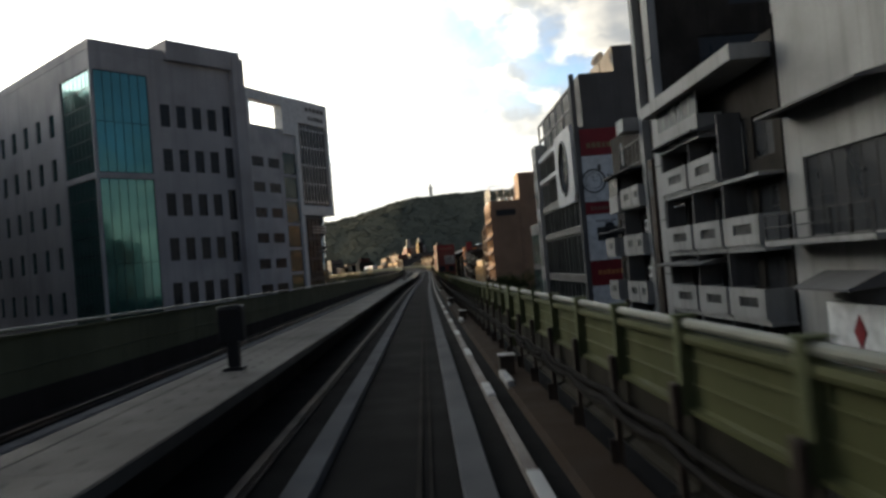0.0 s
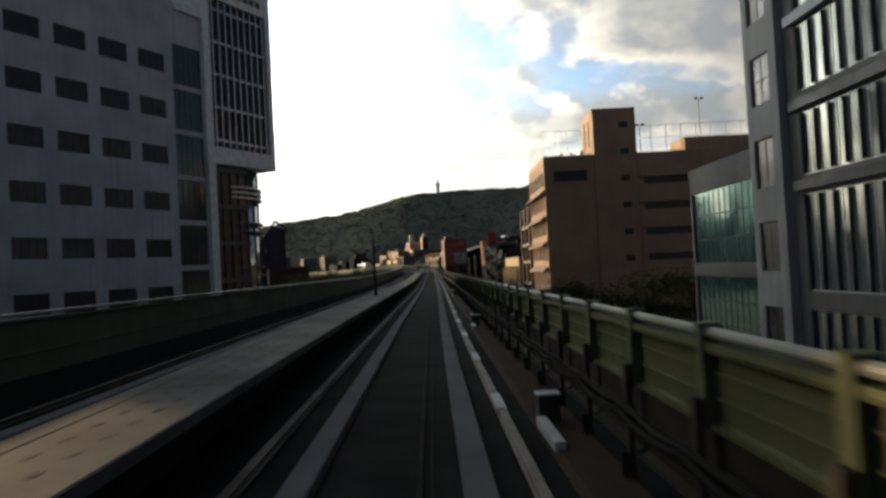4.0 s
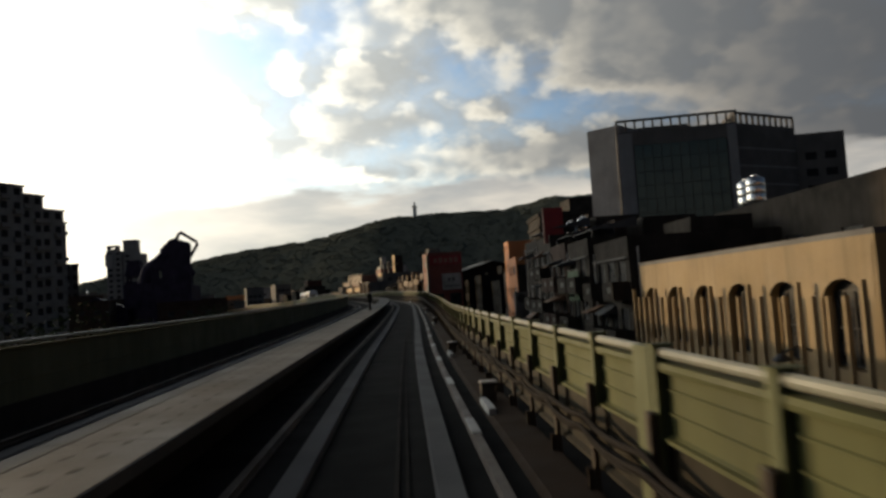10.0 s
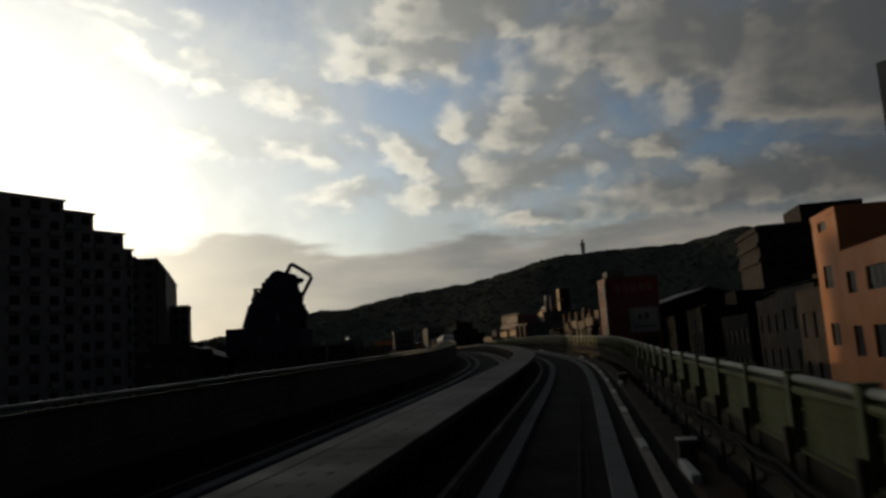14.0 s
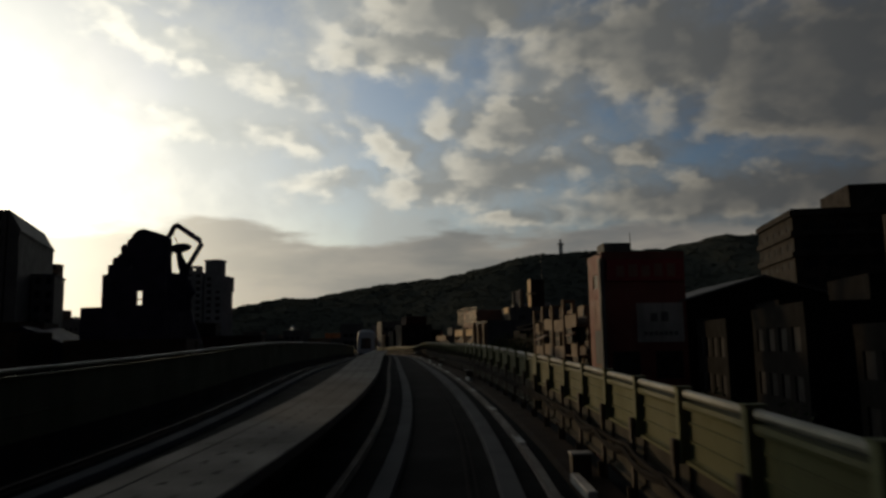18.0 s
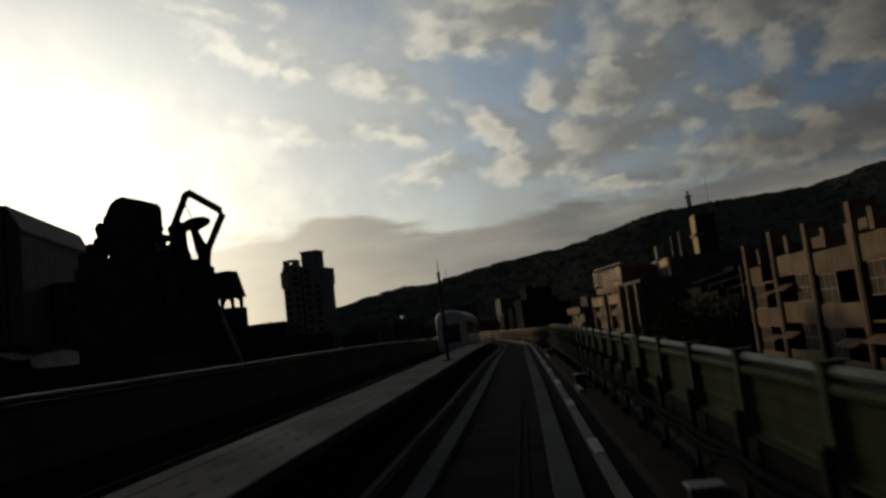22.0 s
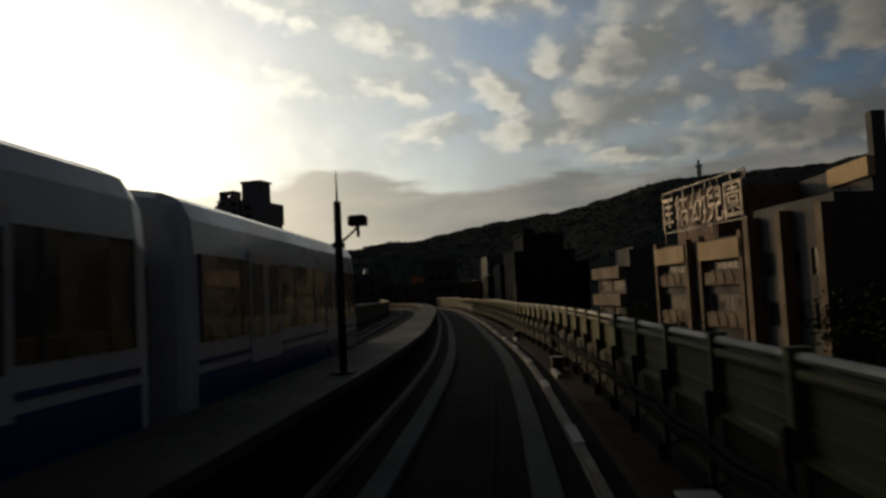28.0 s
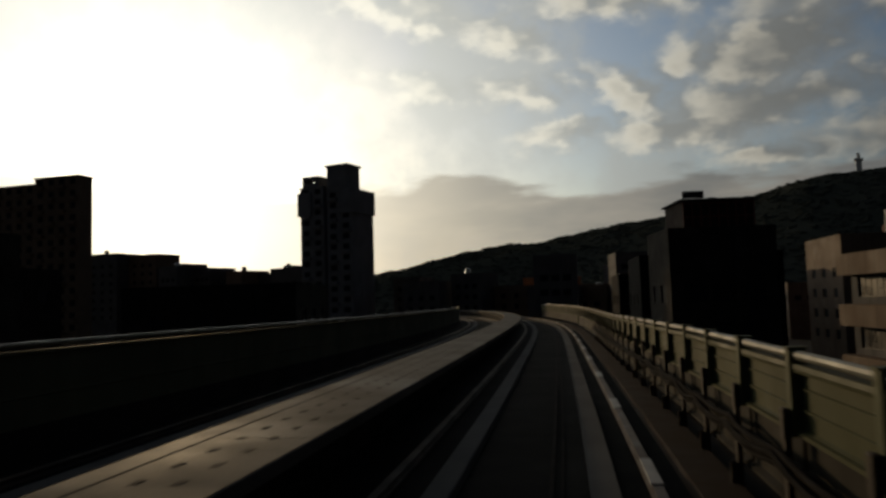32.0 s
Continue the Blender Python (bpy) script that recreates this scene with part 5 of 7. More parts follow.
water_tank(25.4, 225.8, 6.95)


def house_fittings(t, rnd, size, fl, top, bal):
    """Air conditioners, pipes, awnings and a window cage on a house's street side."""
    w, d = size
    side = side_pose("W", *size)
    for i in range(2):
        aircon(t, "W", size, rnd.uniform(0.8, d - 0.8), rnd.choice(fl) + 0.3 - GROUND)
        aircon(t, "S", size, rnd.uniform(1, w - 1), rnd.choice(fl) + 0.5 - GROUND)
    for m in (side @ pose(0.15, 0, 0), pose(0.6, 0, 0)):
        fitting(t, "drain_pipe", Mesh().tube([(0, -0.1, 0), (0, -0.1, top - GROUND)], 0.06, 6), BOXM, m)
    for i in range(3):
        cu, cw = rnd.uniform(0.2, d * 0.4), rnd.uniform(1.8, 3.2)
        fitting(t, "awning", canopy_mesh(cw, rnd.uniform(0.8, 1.5), rnd.uniform(0.3, 0.6)), rnd.choice((METALROOF, BROWNCANOPY)), side @ pose(cu, 0, rnd.choice(fl[1:]) + 2.7 - GROUND))
    fitting(t, "window_cage", bars(Mesh(), 2.0, 1.5, 8, 3, 0.025, -0.55, -0.5, edge=0.04), CAGE, side @ pose(rnd.uniform(0.2, max(0.3, d - 2.4)), 0, rnd.choice(fl[2:]) + 0.9 - GROUND))
    if bal:
        fitting(t, "roof_edge_trim", Mesh().box(0.0, -0.25, 0, d, -0.12, 0.12), CONCWALL, side @ pose(0, 0, top - GROUND - rnd.uniform(0.2, 1.2)))
    for i in range(2):
        fitting(t, "service_pipe", Mesh().tube([(0, -0.08, 0), (0, -0.08, rnd.uniform(8, top - GROUND))], 0.045, 6), rnd.choice((CONCWALL, DARKFR)), side @ pose(rnd.uniform(0.4, d - 0.4), 0, 0))


def shophouse(y0, d, x, top, wall, seed, tanks=(), pierm=None, bal=True, label="narrow weathered town house with balconies", rz=0.0, name="town_house", w=12.0, plain=False):
    """A narrow house: piers, balconies with cream fronts, a stair head and clutter on the roof."""
    rnd = random.Random(seed)
    fl = [z for z in rows(top - 3.3 - 3.1 * 4, 3.1, 5)]
    t = house(name, label, x, y0, rz, w, d, top, wall, {"W": [q for z in fl for q in grid(0.5, d - 0.5, max(1, round(d / 3)), 1.7, (z + 0.9,), 1.6)], "S": grid(1, w - 1, 3, 1.3, fl[2:], 1.3)}, rail=0.7, far=plain)
    size = (w, d)
    if bal:
        for z in fl:
            k = max(1, round(d / 3.2))
            for i in range(k):
                if rnd.random() < 0.8:
                    balcony(t, "W", size, 0.3 + i * d / k, z - GROUND, d / k - 0.5, pierm or wall)
    for u in (0.0, d):
        if pierm:
            fitting(t, "pier", Mesh().box(-0.3, -1.3, 0, 0.3, 0, top - GROUND + rnd.uniform(0.4, 2.3)), pierm, side_pose("W", *size) @ pose(u, 0, 0))
    if not plain:
        house_fittings(t, rnd, size, fl, top, bal)
    sh = rnd.uniform(1.8, 2.8)
    fitting(t, "stair_head", Mesh().box(w * 0.4, d * 0.2, 0, w * 0.75, d * 0.8, sh), wall, pose(0, 0, top - GROUND))
    if rnd.random() < 0.6:
        fitting(t, "roof_shelter", canopy_mesh(d * 0.9, 3.5, 0.8), SHADE_BLACK if plain else METALROOF, side_pose("W", *size) @ pose(d * 0.05, 4.0, top + 2.2 - GROUND))
        for u in (0.1, 0.9):
            fitting(t, "shelter_post", Mesh().box(-0.04, 0.6, 0, 0.04, 0.68, 1.5), DARKFR, side_pose("W", *size) @ pose(d * u, 0, top - GROUND))
    for dx, dy in tanks:
        water_tank(x + dx, y0 + dy, top + 0.02)
    return t


shophouse(218.6, 8.5, 14.0, 4.6, GRIME_SHADE, 11, label="dark concrete shop house with a sloping roof shelter")
shophouse(227.4, 7.0, 13.6, 5.2, GRIME_SHADE, 12, label="dark concrete shop house with green shutters")
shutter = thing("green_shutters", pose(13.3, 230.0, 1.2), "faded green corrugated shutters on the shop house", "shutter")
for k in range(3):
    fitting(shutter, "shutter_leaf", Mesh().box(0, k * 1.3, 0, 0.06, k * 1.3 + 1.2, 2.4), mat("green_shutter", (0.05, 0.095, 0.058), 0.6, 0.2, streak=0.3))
shophouse(234.6, 6.0, 13.4, 5.4, GRIMYTILE_SHADE, 13, label="faded pink tiled town house with cluttered balconies")
shophouse(240.8, 7.0, 13.4, 6.6, GRIME_SHADE, 14, ((4.0, 3.0),), label="bare concrete town house with a rooftop tank")
shophouse(248.0, 7.2, 13.4, 6.8, GRIME_SHADE, 15, ((5.3, 5.5), (6.8, 4.2), (4.2, 2.0)), label="tall grey town house with steel tanks")
shophouse(255.4, 6.2, 16.6, 6.4, GRIMYTILE_SHADE, 16, pierm=TAN, label="tan tiled town house with projecting piers")
vsign = thing("vertical_sign", pose(14.0, 241.4, 6.6), "tall dark red upright sign board on a roof edge", "sign")
fitting(vsign, "board", Mesh().box(-0.9, 0, 0, 0.9, 0.3, 3.3, 0.02), REDSIGN)
fitting(vsign, "edge_strip", Mesh().box(-1.0, 0, 0, -0.9, 0.32, 3.3), PINK)
fitting(vsign, "lower_panel", Mesh().box(0.6, -0.1, -1.2, 2.2, 0.1, 0.0), PINK)
fitting(vsign, "bracket", Mesh().box(-0.1, 0.3, -2.5, 0.1, 0.5, 2.8), DARKFR)
OW = 12.0
orange = house("orange_house", "orange tiled narrow house with dark window niches", 13.5, 264.2, 0, OW, 6.6, 5.7, ORANGE, {"W": [(0.6, z, 1.8, z + 1.5) for z in rows(-4.9, 3.1, 4)] + [(3.2, z, 5.6, z + 1.5) for z in rows(-4.9, 3.1, 4)], })
# added dark sheet gives the south wall its shade
fitting(orange, "side_cladding", Mesh().box(0.15, -0.08, 0, OW, 0, 5.6 - GROUND), GRIME_SHADE, label="dark sheet standing for the shaded south wall")
house("orange_tower", "orange tiled stair turret beside the narrow house", 13.6, 270.9, 0, 5, 4, 8.7, ORANGE, {"W": [(1.0, z, 2.4, z + 1.2) for z in rows(-4.4, 3.1, 5)]}, rail=0.3)
aircon(orange, "S", (OW, 6.6), 2.0, 0.2 - GROUND)
unit = thing("rooftop_chiller", pose(13.5, 262.6, 0.2), "grey chiller unit with a round fan grille", "chiller")
fitting(unit, "case", Mesh().box(-0.7, -0.3, 0, 0.9, 0.5, 2.0, 0.02), CONCWALL)
fitting(unit, "fan", Mesh().lathe([(0.5, 0), (0.52, 0.04), (0.4, 0.06)], 18), DARKFR, pose(0.1, -0.3, 1.2, 90))
fitting(unit, "stand", Mesh().box(-0.7, -0.3, -9.2, 0.9, 0.5, 0.0), CONCWALL)
for y0, d, top, mt, x, sd in ((275.4, 8, 4.6, GRIME_SHADE, 14.6, 20), (284, 10, 5.2, GRIME_SHADE, 16.0, 21), (296, 12, 5.0, GRIMYTILE_SHADE, 17.5, 22), (310, 14, 4.0, SHADE_BLACK, 17, 23), (326, 12, 5.5, SHADE_BLACK, 15, 24), (340, 12, 5.0, SHADE_BLACK, 13.5, 25)):
    shophouse(y0, d, x, top, mt, sd, bal=False, label="low building coloured dark for shade behind the parapet", plain=True)

# tall green glass office
GO = thing("glass_office", pose(45.2, 324.5, GROUND, 0, 0, -11.4), "tall office block with green glass front and crown frame", "building", "buildings along the line")
fitting(GO, "body", Mesh().box(0, 0.12, 0, 24.3, 30, 42.5), DARKTILE)
wing = fitting(GO, "wing", Mesh().box(0, 0, 0, 7.6, 16, 44.9), OFFICETILE, pose(-5.6, 5.5, 0, 0, 0, -34))
cw = bars(Mesh(), 18.6, 34, 10, 12, 0.10, -0.02, 0.1)
g = fitting(GO, "curtain_wall", cw, DARKFR, pose(3.4, 0, 6))
pn = Mesh().box(0, 0.0, 0, 1.7, 0.04, 2.7).data("pane", OFFICEGL)
for i in range(10):
    for j in range(12):
        part("pane", pn, g, pose(0.11 + i * 1.85, 0.05, 0.1 + j * 2.825))
for x0, x1 in ((0.3, 3.2), (22.2, 24.0)):
    fitting(GO, "stone_strip", Mesh().box(x0, -0.1, 0, x1, 0.11, 42.6), OFFICETILE)
fitting(GO, "crown_frame", bars(Mesh(), 24.3, 3.0, 13, 1, 0.35, 0, 0.5, edge=0.45), DARKTILE, pose(0, 0, 42.5))
fitting(GO, "crown_frame", bars(Mesh(), 29.5, 3.0, 12, 1, 0.6, 0, 0.5, edge=0.6), DARKTILE, pose(24.3, 0.5, 42.5, 0, 0, 90))
side_wing = fitting(GO, "side_wing", Mesh().box(0, 0, 0, 19, 12, 42.4), DARKTILE, pose(23.9, 0.5, 0, 0, 0, 38))
fitting(side_wing, "crown_frame", bars(Mesh(), 19, 2.9, 10, 1, 0.4, 0, 0.4, edge=0.5), DARKTILE, pose(0, 0, 42.4))
for j in range(9):
    fitting(side_wing, "floor_line", Mesh().box(0.4, -0.06, 0, 18.6, 0, 0.35), OFFICETILE, pose(0, 0, 8.0 + j * 3.7))
fitting(GO, "plant_room", Mesh().box(4, 8, 42.5, 16, 24, 45.2), DARKTILE)
house("rear_office", "dark tiled rear office block", 70, 332, -11.4, 26, 26, 31.5, DARKTILE, {"S": grid(1, 25, 6, 2.4, rows(5, 3.6, 7), 1.7), "W": grid(1, 25, 5, 2.0, rows(12, 3.6, 5), 1.6)}, far=True)
house("tank_house", "dark roof tank house on an office block", 58, 405, 0, 14, 12, 24.5, GRIME_SHADE, {"S": grid(1, 13, 4, 1.6, rows(4, 3.5, 7), 1.4)}, far=True)

# red corner shop
RW, RD = 8.6, 6.0
red = house("red_shop", "dark red tiled corner shop with faded sign boards", 5.1, 356.0, 10, RW, RD, 12.3, REDBRICK, {"W": [(2, z, 4.2, z + 1.5) for z in rows(0, 3.2, 4)], "S": [(5.2, 0.2, 8.0, 3.0), (0.8, 0.2, 3.6, 3.0)]})
fitting(red, "sign_board", Mesh().box(0.5, -0.25, 0, 8.5, -0.05, 2.2), REDSIGN, pose(0, 0, 10.2 - GROUND))
text_bars(red, pose(1.2, -0.26, 10.6 - GROUND), 6.6, 1.4, 5, PINK, 31)
fitting(red, "white_board", Mesh().box(3.4, -0.2, 0, 8.2, -0.05, 4.0), WHITEWALL, pose(0, 0, 3.9 - GROUND))
text_bars(red, pose(4.6, -0.21, 6.0 - GROUND), 2.2, 1.0, 2, CONCWALL, 32)
text_bars(red, pose(4.0, -0.21, 4.6 - GROUND), 3.6, 0.4, 7, CONCWALL, 33)
fitting(red, "corner_strip", Mesh().box(-0.25, -0.3, 0, 0.2, 0.4, 21.5), CONCWALL)
for z0, z1, mt in ((-3.0, 1.6, TERRACE), (1.75, 5.2, CONCWALL), (5.35, 8.4, PINK)):
    fitting(red, "side_panel", Mesh().box(2.6, -0.12, 0, RD - 0.1, 0, z1 - z0), mt, side_pose("W", RW, RD) @ pose(0, 0, z0 - GROUND))
fitting(red, "lamp_arm", Mesh().tube([(0.2, 0.2, 0.1), (-1.6, 0.0, 0.0), (-2.3, 0.0, -0.25)], 0.06, 6, 0.09), DARKFR, pose(0, 0, 12.9 - GROUND))
fitting(red, "roof_box", Mesh().box(0.6, 1.0, 0, 3.4, 4, 1.2), CONCWALL, pose(0, 0, 13.1 - GROUND))
fitting(red, "roof_pole", Mesh().tube([(4, 3, 0), (4, 3, 2.6)], 0.04, 6), DARKFR, pose(0, 0, 13.0 - GROUND))
GBL = thing("gabled_shed", pose(13.2, 357.8, GROUND, 0, 0, 8), "low gabled corrugated shed beside the corner shop", "shed")
fitting(GBL, "wall", Mesh().prism([(0, 0), (17, 0), (17, 17.0), (8.5, 19.4), (0, 17.0)], 0, 18), SHADE_BLACK)
fitting(GBL, "roof", Mesh().prism([(-0.4, 16.9), (8.5, 19.45), (17.4, 16.9), (17.4, 17.1), (8.5, 19.65), (-0.4, 17.1)], -0.5, 18.5), METALROOF)
for k in range(4):
    fitting(GBL, "window", bars(Mesh(), 2.4, 1.6, 3, 1, 0.06, -0.05, 0.03), DARKFR, pose(1.4 + k * 3.9, 0, 13.6))
    fitting(GBL, "pane", Mesh().box(0.05, -0.01, 0.05, 2.35, 0.02, 1.55), FARGLASS, pose(1.4 + k * 3.9, -0.02, 13.6))
big = house("dark_block", "dark stepped concrete block with pale floor bands", 47.3, 431.0, 0, 34, 24, 28.6, GRIME_SHADE, {"S": grid(1, 33, 8, 2.4, rows(4, 3.5, 7), 1.5), "W": grid(1, 23, 5, 2.2, rows(4, 3.5, 7), 1.5)}, far=True)
fitting(big, "upper_storey", Mesh().box(11, 0.4, 28.6 - GROUND, 26, 16, 34.0 - GROUND), GRIME_SHADE)
for k, z in enumerate((20, 24, 28)):
    fitting(big, "floor_band", Mesh().box(-0.6, -0.6, 0, 34.6, 0.0, 1.1), GRIME_SHADE, pose(0, 0, z - GROUND))
    fitting(big, "floor_band", Mesh().box(-0.6, 0.0, 0, 0.0, 24, 1.1), GRIME_SHADE, pose(0, 0, z - GROUND))

# terrace of flats with cream balcony fronts and red piers
def terrace_house(x, y, rz, w, d, top, seed):
    """A terrace house: cream balcony fronts in pairs, brown glazed loggias between, a tall pier ending in an open loop."""
    rnd = random.Random(seed)
    fl = rows(top - 1.35 - 3.35 * 4, 3.35, 5)
    t = house("terrace_house", "brown tiled terrace house with cream balcony fronts", x, y, rz, w, d, top - 0.6, TERRACEPIER, {"W": [q for z in fl[:-1] for q in grid(0.6, d - 0.4, 2, 2.2, (z + 1.5,), 1.6)], "S": grid(1, w - 1, 3, 1.3, fl[2:-1], 1.3)}, rail=0.3)
    side = side_pose("W", w, d)
    front = Mesh().box(0, -1.3, 0, (d - 0.7) / 2 - 0.06, -1.16, 1.3, 0.012).data("balcony_front", TERRACE)
    slab = Mesh().box(0, -1.3, -0.14, d - 0.7, 0, 0).data("balcony_slab", TERRACE)
    for n, z in enumerate(fl):
        m = side @ pose(0.55, 0, z - GROUND)
        part("balcony_slab", slab, t, m)
        for i in range(2):
            if rnd.random() < 0.9:
                part("balcony_front", front, t, m @ pose(i * ((d - 0.7) / 2), 0, rnd.uniform(-0.04, 0.04)))
        if n < len(fl) - 1:
            i = rnd.choice((0, 1))
            lw = (d - 0.7) / 2 - 0.2
            g = fitting(t, "loggia_frame", bars(Mesh(), lw, 1.85, 3, 2, 0.06, -1.2, -1.12), BRONZE, m @ pose(i * (lw + 0.2) + 0.1, 0, 1.32))
            fitting(g, "loggia_pane", Mesh().box(0.05, -1.17, 0.05, lw - 0.05, -1.15, 1.8), FARGLASS)
            if rnd.random() < 0.6:
                fitting(t, "awning", canopy_mesh(lw, 0.7, 0.35), BROWNCANOPY, m @ pose((1 - i) * (lw + 0.2), -1.3, 2.6))
    h = top - GROUND
    fitting(t, "pier", Mesh().box(-0.1, -1.45, 0, 0.5, 0.02, h + 0.2), TERRACEPIER, side)
    fitting(t, "pier_facing", Mesh().box(-0.12, -1.5, 0, 0.3, -1.45, h + 0.2), TERRACE, side)
    fitting(t, "pier_loop", Mesh().box(-0.1, -1.5, h + 0.2, 0.5, -1.15, h + 1.9).box(-0.1, -0.35, h + 0.2, 0.5, 0.0, h + 1.9).box(-0.1, -1.15, h + 1.55, 0.5, -0.35, h + 1.9), TERRACE, side)
    fitting(t, "stair_head", Mesh().box(w * 0.3, d * 0.2, 0, w * 0.6, d * 0.75, 2.3), TERRACE, pose(0, 0, top - 0.6 - GROUND))
    aircon(t, "W", (w, d), rnd.uniform(1.0, d - 1.0), rnd.choice(fl[1:-1]) + 1.5 - GROUND)
    return t


for k in range(4):
    y0 = 364.0 + k * 7.0
    terrace_house(3.9 - (y0 - 364) * 0.19, y0, 10.8, 11, 6.8, 7.3 - 0.3 * (k % 2), 40 + k)
street_pole = thing("street_pole", pose(-2.6, 400.2, GROUND), "thin pale steel pole between the houses and the parapet", "pole")
fitting(street_pole, "shaft", Mesh().tube([(0, 0, 0), (0, 0, 7.7 - GROUND)], 0.09, 8, 0.06), PIPE)
# these houses carry their shade in the wall colour
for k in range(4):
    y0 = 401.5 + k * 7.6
    shophouse(y0, 7.4, -1.2 - (y0 - 393) * 0.2, 4.4 + 0.7 * (k % 3), SHADE_BLACK, 50 + k, rz=11, bal=False, label="low house, near-black colour standing for the shade, under trees", name="dark_house", w=11, plain=True)
b1 = house("turret_block", "dark apartment block, cream roof turret with painted sunny and shaded sides", -9.3, 446.0, 12, 20, 13, 11.4, CONCWALL, {"W": grid(0.5, 12.5, 3, 2.2, rows(-4, 3.3, 5), 1.5), "S": grid(1, 19, 5, 1.6, rows(-4, 3.3, 5), 1.3)})
fitting(b1, "cream_panel", Mesh().box(-0.4, -0.3, 0, 0.1, 6.0, 1.3), CREAMBAND, pose(0, 0, 11.0 - GROUND))
# body dark for its shaded sides, west plate pale for sunlight
fitting(b1, "turret", Mesh().box(5.4, 2.0, 0, 8.4, 5.0, 7.2), GRIMYTILE_SHADE, pose(0, 0, 11.4 - GROUND))
fitting(b1, "turret_front", Mesh().box(5.2, 1.9, 0.3, 5.4, 5.1, 7.3), CREAMBAND, pose(0, 0, 11.4 - GROUND))
fitting(b1, "turret_ledge", Mesh().box(4.9, 1.6, 0, 6.4, 5.2, 0.5), BEIGE, pose(0, 0, 15.2 - GROUND))
fitting(b1, "roof_post", Mesh().box(1.2, 2.0, 0, 2.0, 2.8, 4.4), CONCWALL, pose(0, 0, 11.4 - GROUND))
fitting(b1, "roof_post", Mesh().box(3.6, 7.0, 0, 4.6, 8.0, 5.4), CONCWALL, pose(0, 0, 11.4 - GROUND))
mastr = thing("roof_antenna", pose(-2.0, 452, 19), "thin tall antenna on the turret block", "antenna")
fitting(mastr, "mast", Mesh().tube([(0, 0, -7.6), (0, 0, 6)], 0.06, 6, 0.02), DARKFR)
house("small_red_block", "small reddish block with cream balcony band", -18.6, 455.5, 20, 9, 9, 11.4, PINK, {"W": grid(0.3, 8.7, 3, 1.6, rows(-2, 3.3, 3), 1.6), "S": grid(0.5, 8.5, 2, 1.4, rows(-2, 3.3, 3), 1.3)})
piers = house("pier_house", "dark house front with tall tan tiled piers", -13.6, 436.0, 20, 9, 9.5, 8.2, CONCWALL, {"W": grid(0.5, 9, 3, 1.6, rows(-5, 3.2, 4), 1.6)})
for u in (0.3, 4.6, 9.2):
    fitting(piers, "pier", Mesh().box(-0.35, -0.8, 0, 0.35, 0, 17.6), TAN, side_pose("W", 9, 9.5) @ pose(u, 0, 0))

# kindergarten with its roof sign
KW, KD = 13.0, 15.8
kz = rows(-5.4, 3.3, 4)
kinder = house("kindergarten", "cream and tan kindergarten with arched windows and a roof sign", -17.0, 449.4, 24.1, KW, KD, 7.6, CONCWALL, {"W": [q for z in kz for q in ((0.8, z + 0.9, 5.6, z + 2.3), (9.9, z + 0.9, 15.0, z + 2.3))] + [(7.0, z + 0.4, 8.6, z + 2.3) for z in kz]}, rail=0.3)
kp = side_pose("W", KW, KD)
for z in kz:
    for u0, u1 in ((0.4, 6.2), (9.4, 15.5)):
        fitting(kinder, "tan_band", Mesh().box(u0, -0.35, 0, u1, 0, 1.15 if z < 3 else 1.0), TAN, kp @ pose(0, 0, z - 0.3 - GROUND))
for u0, u1 in ((0.2, 6.4), (9.2, 15.6)):
    fitting(kinder, "cream_fascia", Mesh().box(u0, -0.6, 0, u1, 0, 1.5), CREAMBAND, kp @ pose(0, 0, 6.2 - GROUND))
for u in (0.2, 6.6, 9.0, 15.6):
    fitting(kinder, "pilaster", Mesh().box(-0.25, -0.5, 0, 0.25, 0, 17.2), TAN, kp @ pose(u, 0, 0))
for u in (1.8, 3.4, 4.6, 11.0, 12.4, 13.8):
    for z in kz[1:]:
        fitting(kinder, "pointed_trim", Mesh().prism([(-0.45, 0), (0.45, 0), (0.45, 0.5), (0, 1.2), (-0.45, 0.5)], -0.42, -0.36), TAN, kp @ pose(u, 0, z - 0.2 - GROUND))
# the roof sign: steel frame and five large characters
sign = thing("roof_sign", pose(-17.0, 449.4, 7.6, 0, 0, 24.1) @ pose(0, KD, 0.6, 0, 0, -90) @ pose(1.5, 0, 0), "steel roof sign frame and large red-brown characters darkened for shade", "sign")
fitting(sign, "frame", bars(Mesh(), 14.6, 3.7, 7, 3, 0.08, 0.0, 0.08), DARKFR, pose(0.4, -0.2, 0.8))
for u in (0.6, 5.0, 9.6, 14.6):
    fitting(sign, "strut", Mesh().tube([(u, 2.6, -0.65), (u, -0.1, 4.2)], 0.05, 6), DARKFR)
    fitting(sign, "strut", Mesh().tube([(u, -0.15, -0.9), (u, -0.15, 4.6)], 0.05, 6), DARKFR)
# red sunk dark so the sign reads as unlit
SIGNRED = mat("shade_dark_sign_red", (0.042, 0.022, 0.017), 0.5, 0.3, fine=10, streak=0.3)


def strokes(u, boxes):
    for a, b, c, d in boxes:
        fitting(sign, "stroke", Mesh().box(u + a, -0.42, 1.0 + b, u + c, -0.3, 1.0 + d), SIGNRED)


strokes(0.7, ((0.2, 2.6, 2.3, 2.85), (0.2, 0.2, 0.45, 2.6), (0.7, 2.0, 2.2, 2.2), (0.7, 1.4, 2.3, 1.6), (1.3, 0.2, 1.55, 2.6), (0.6, 0.6, 1.2, 0.85), (1.7, 0.6, 2.3, 0.85)))
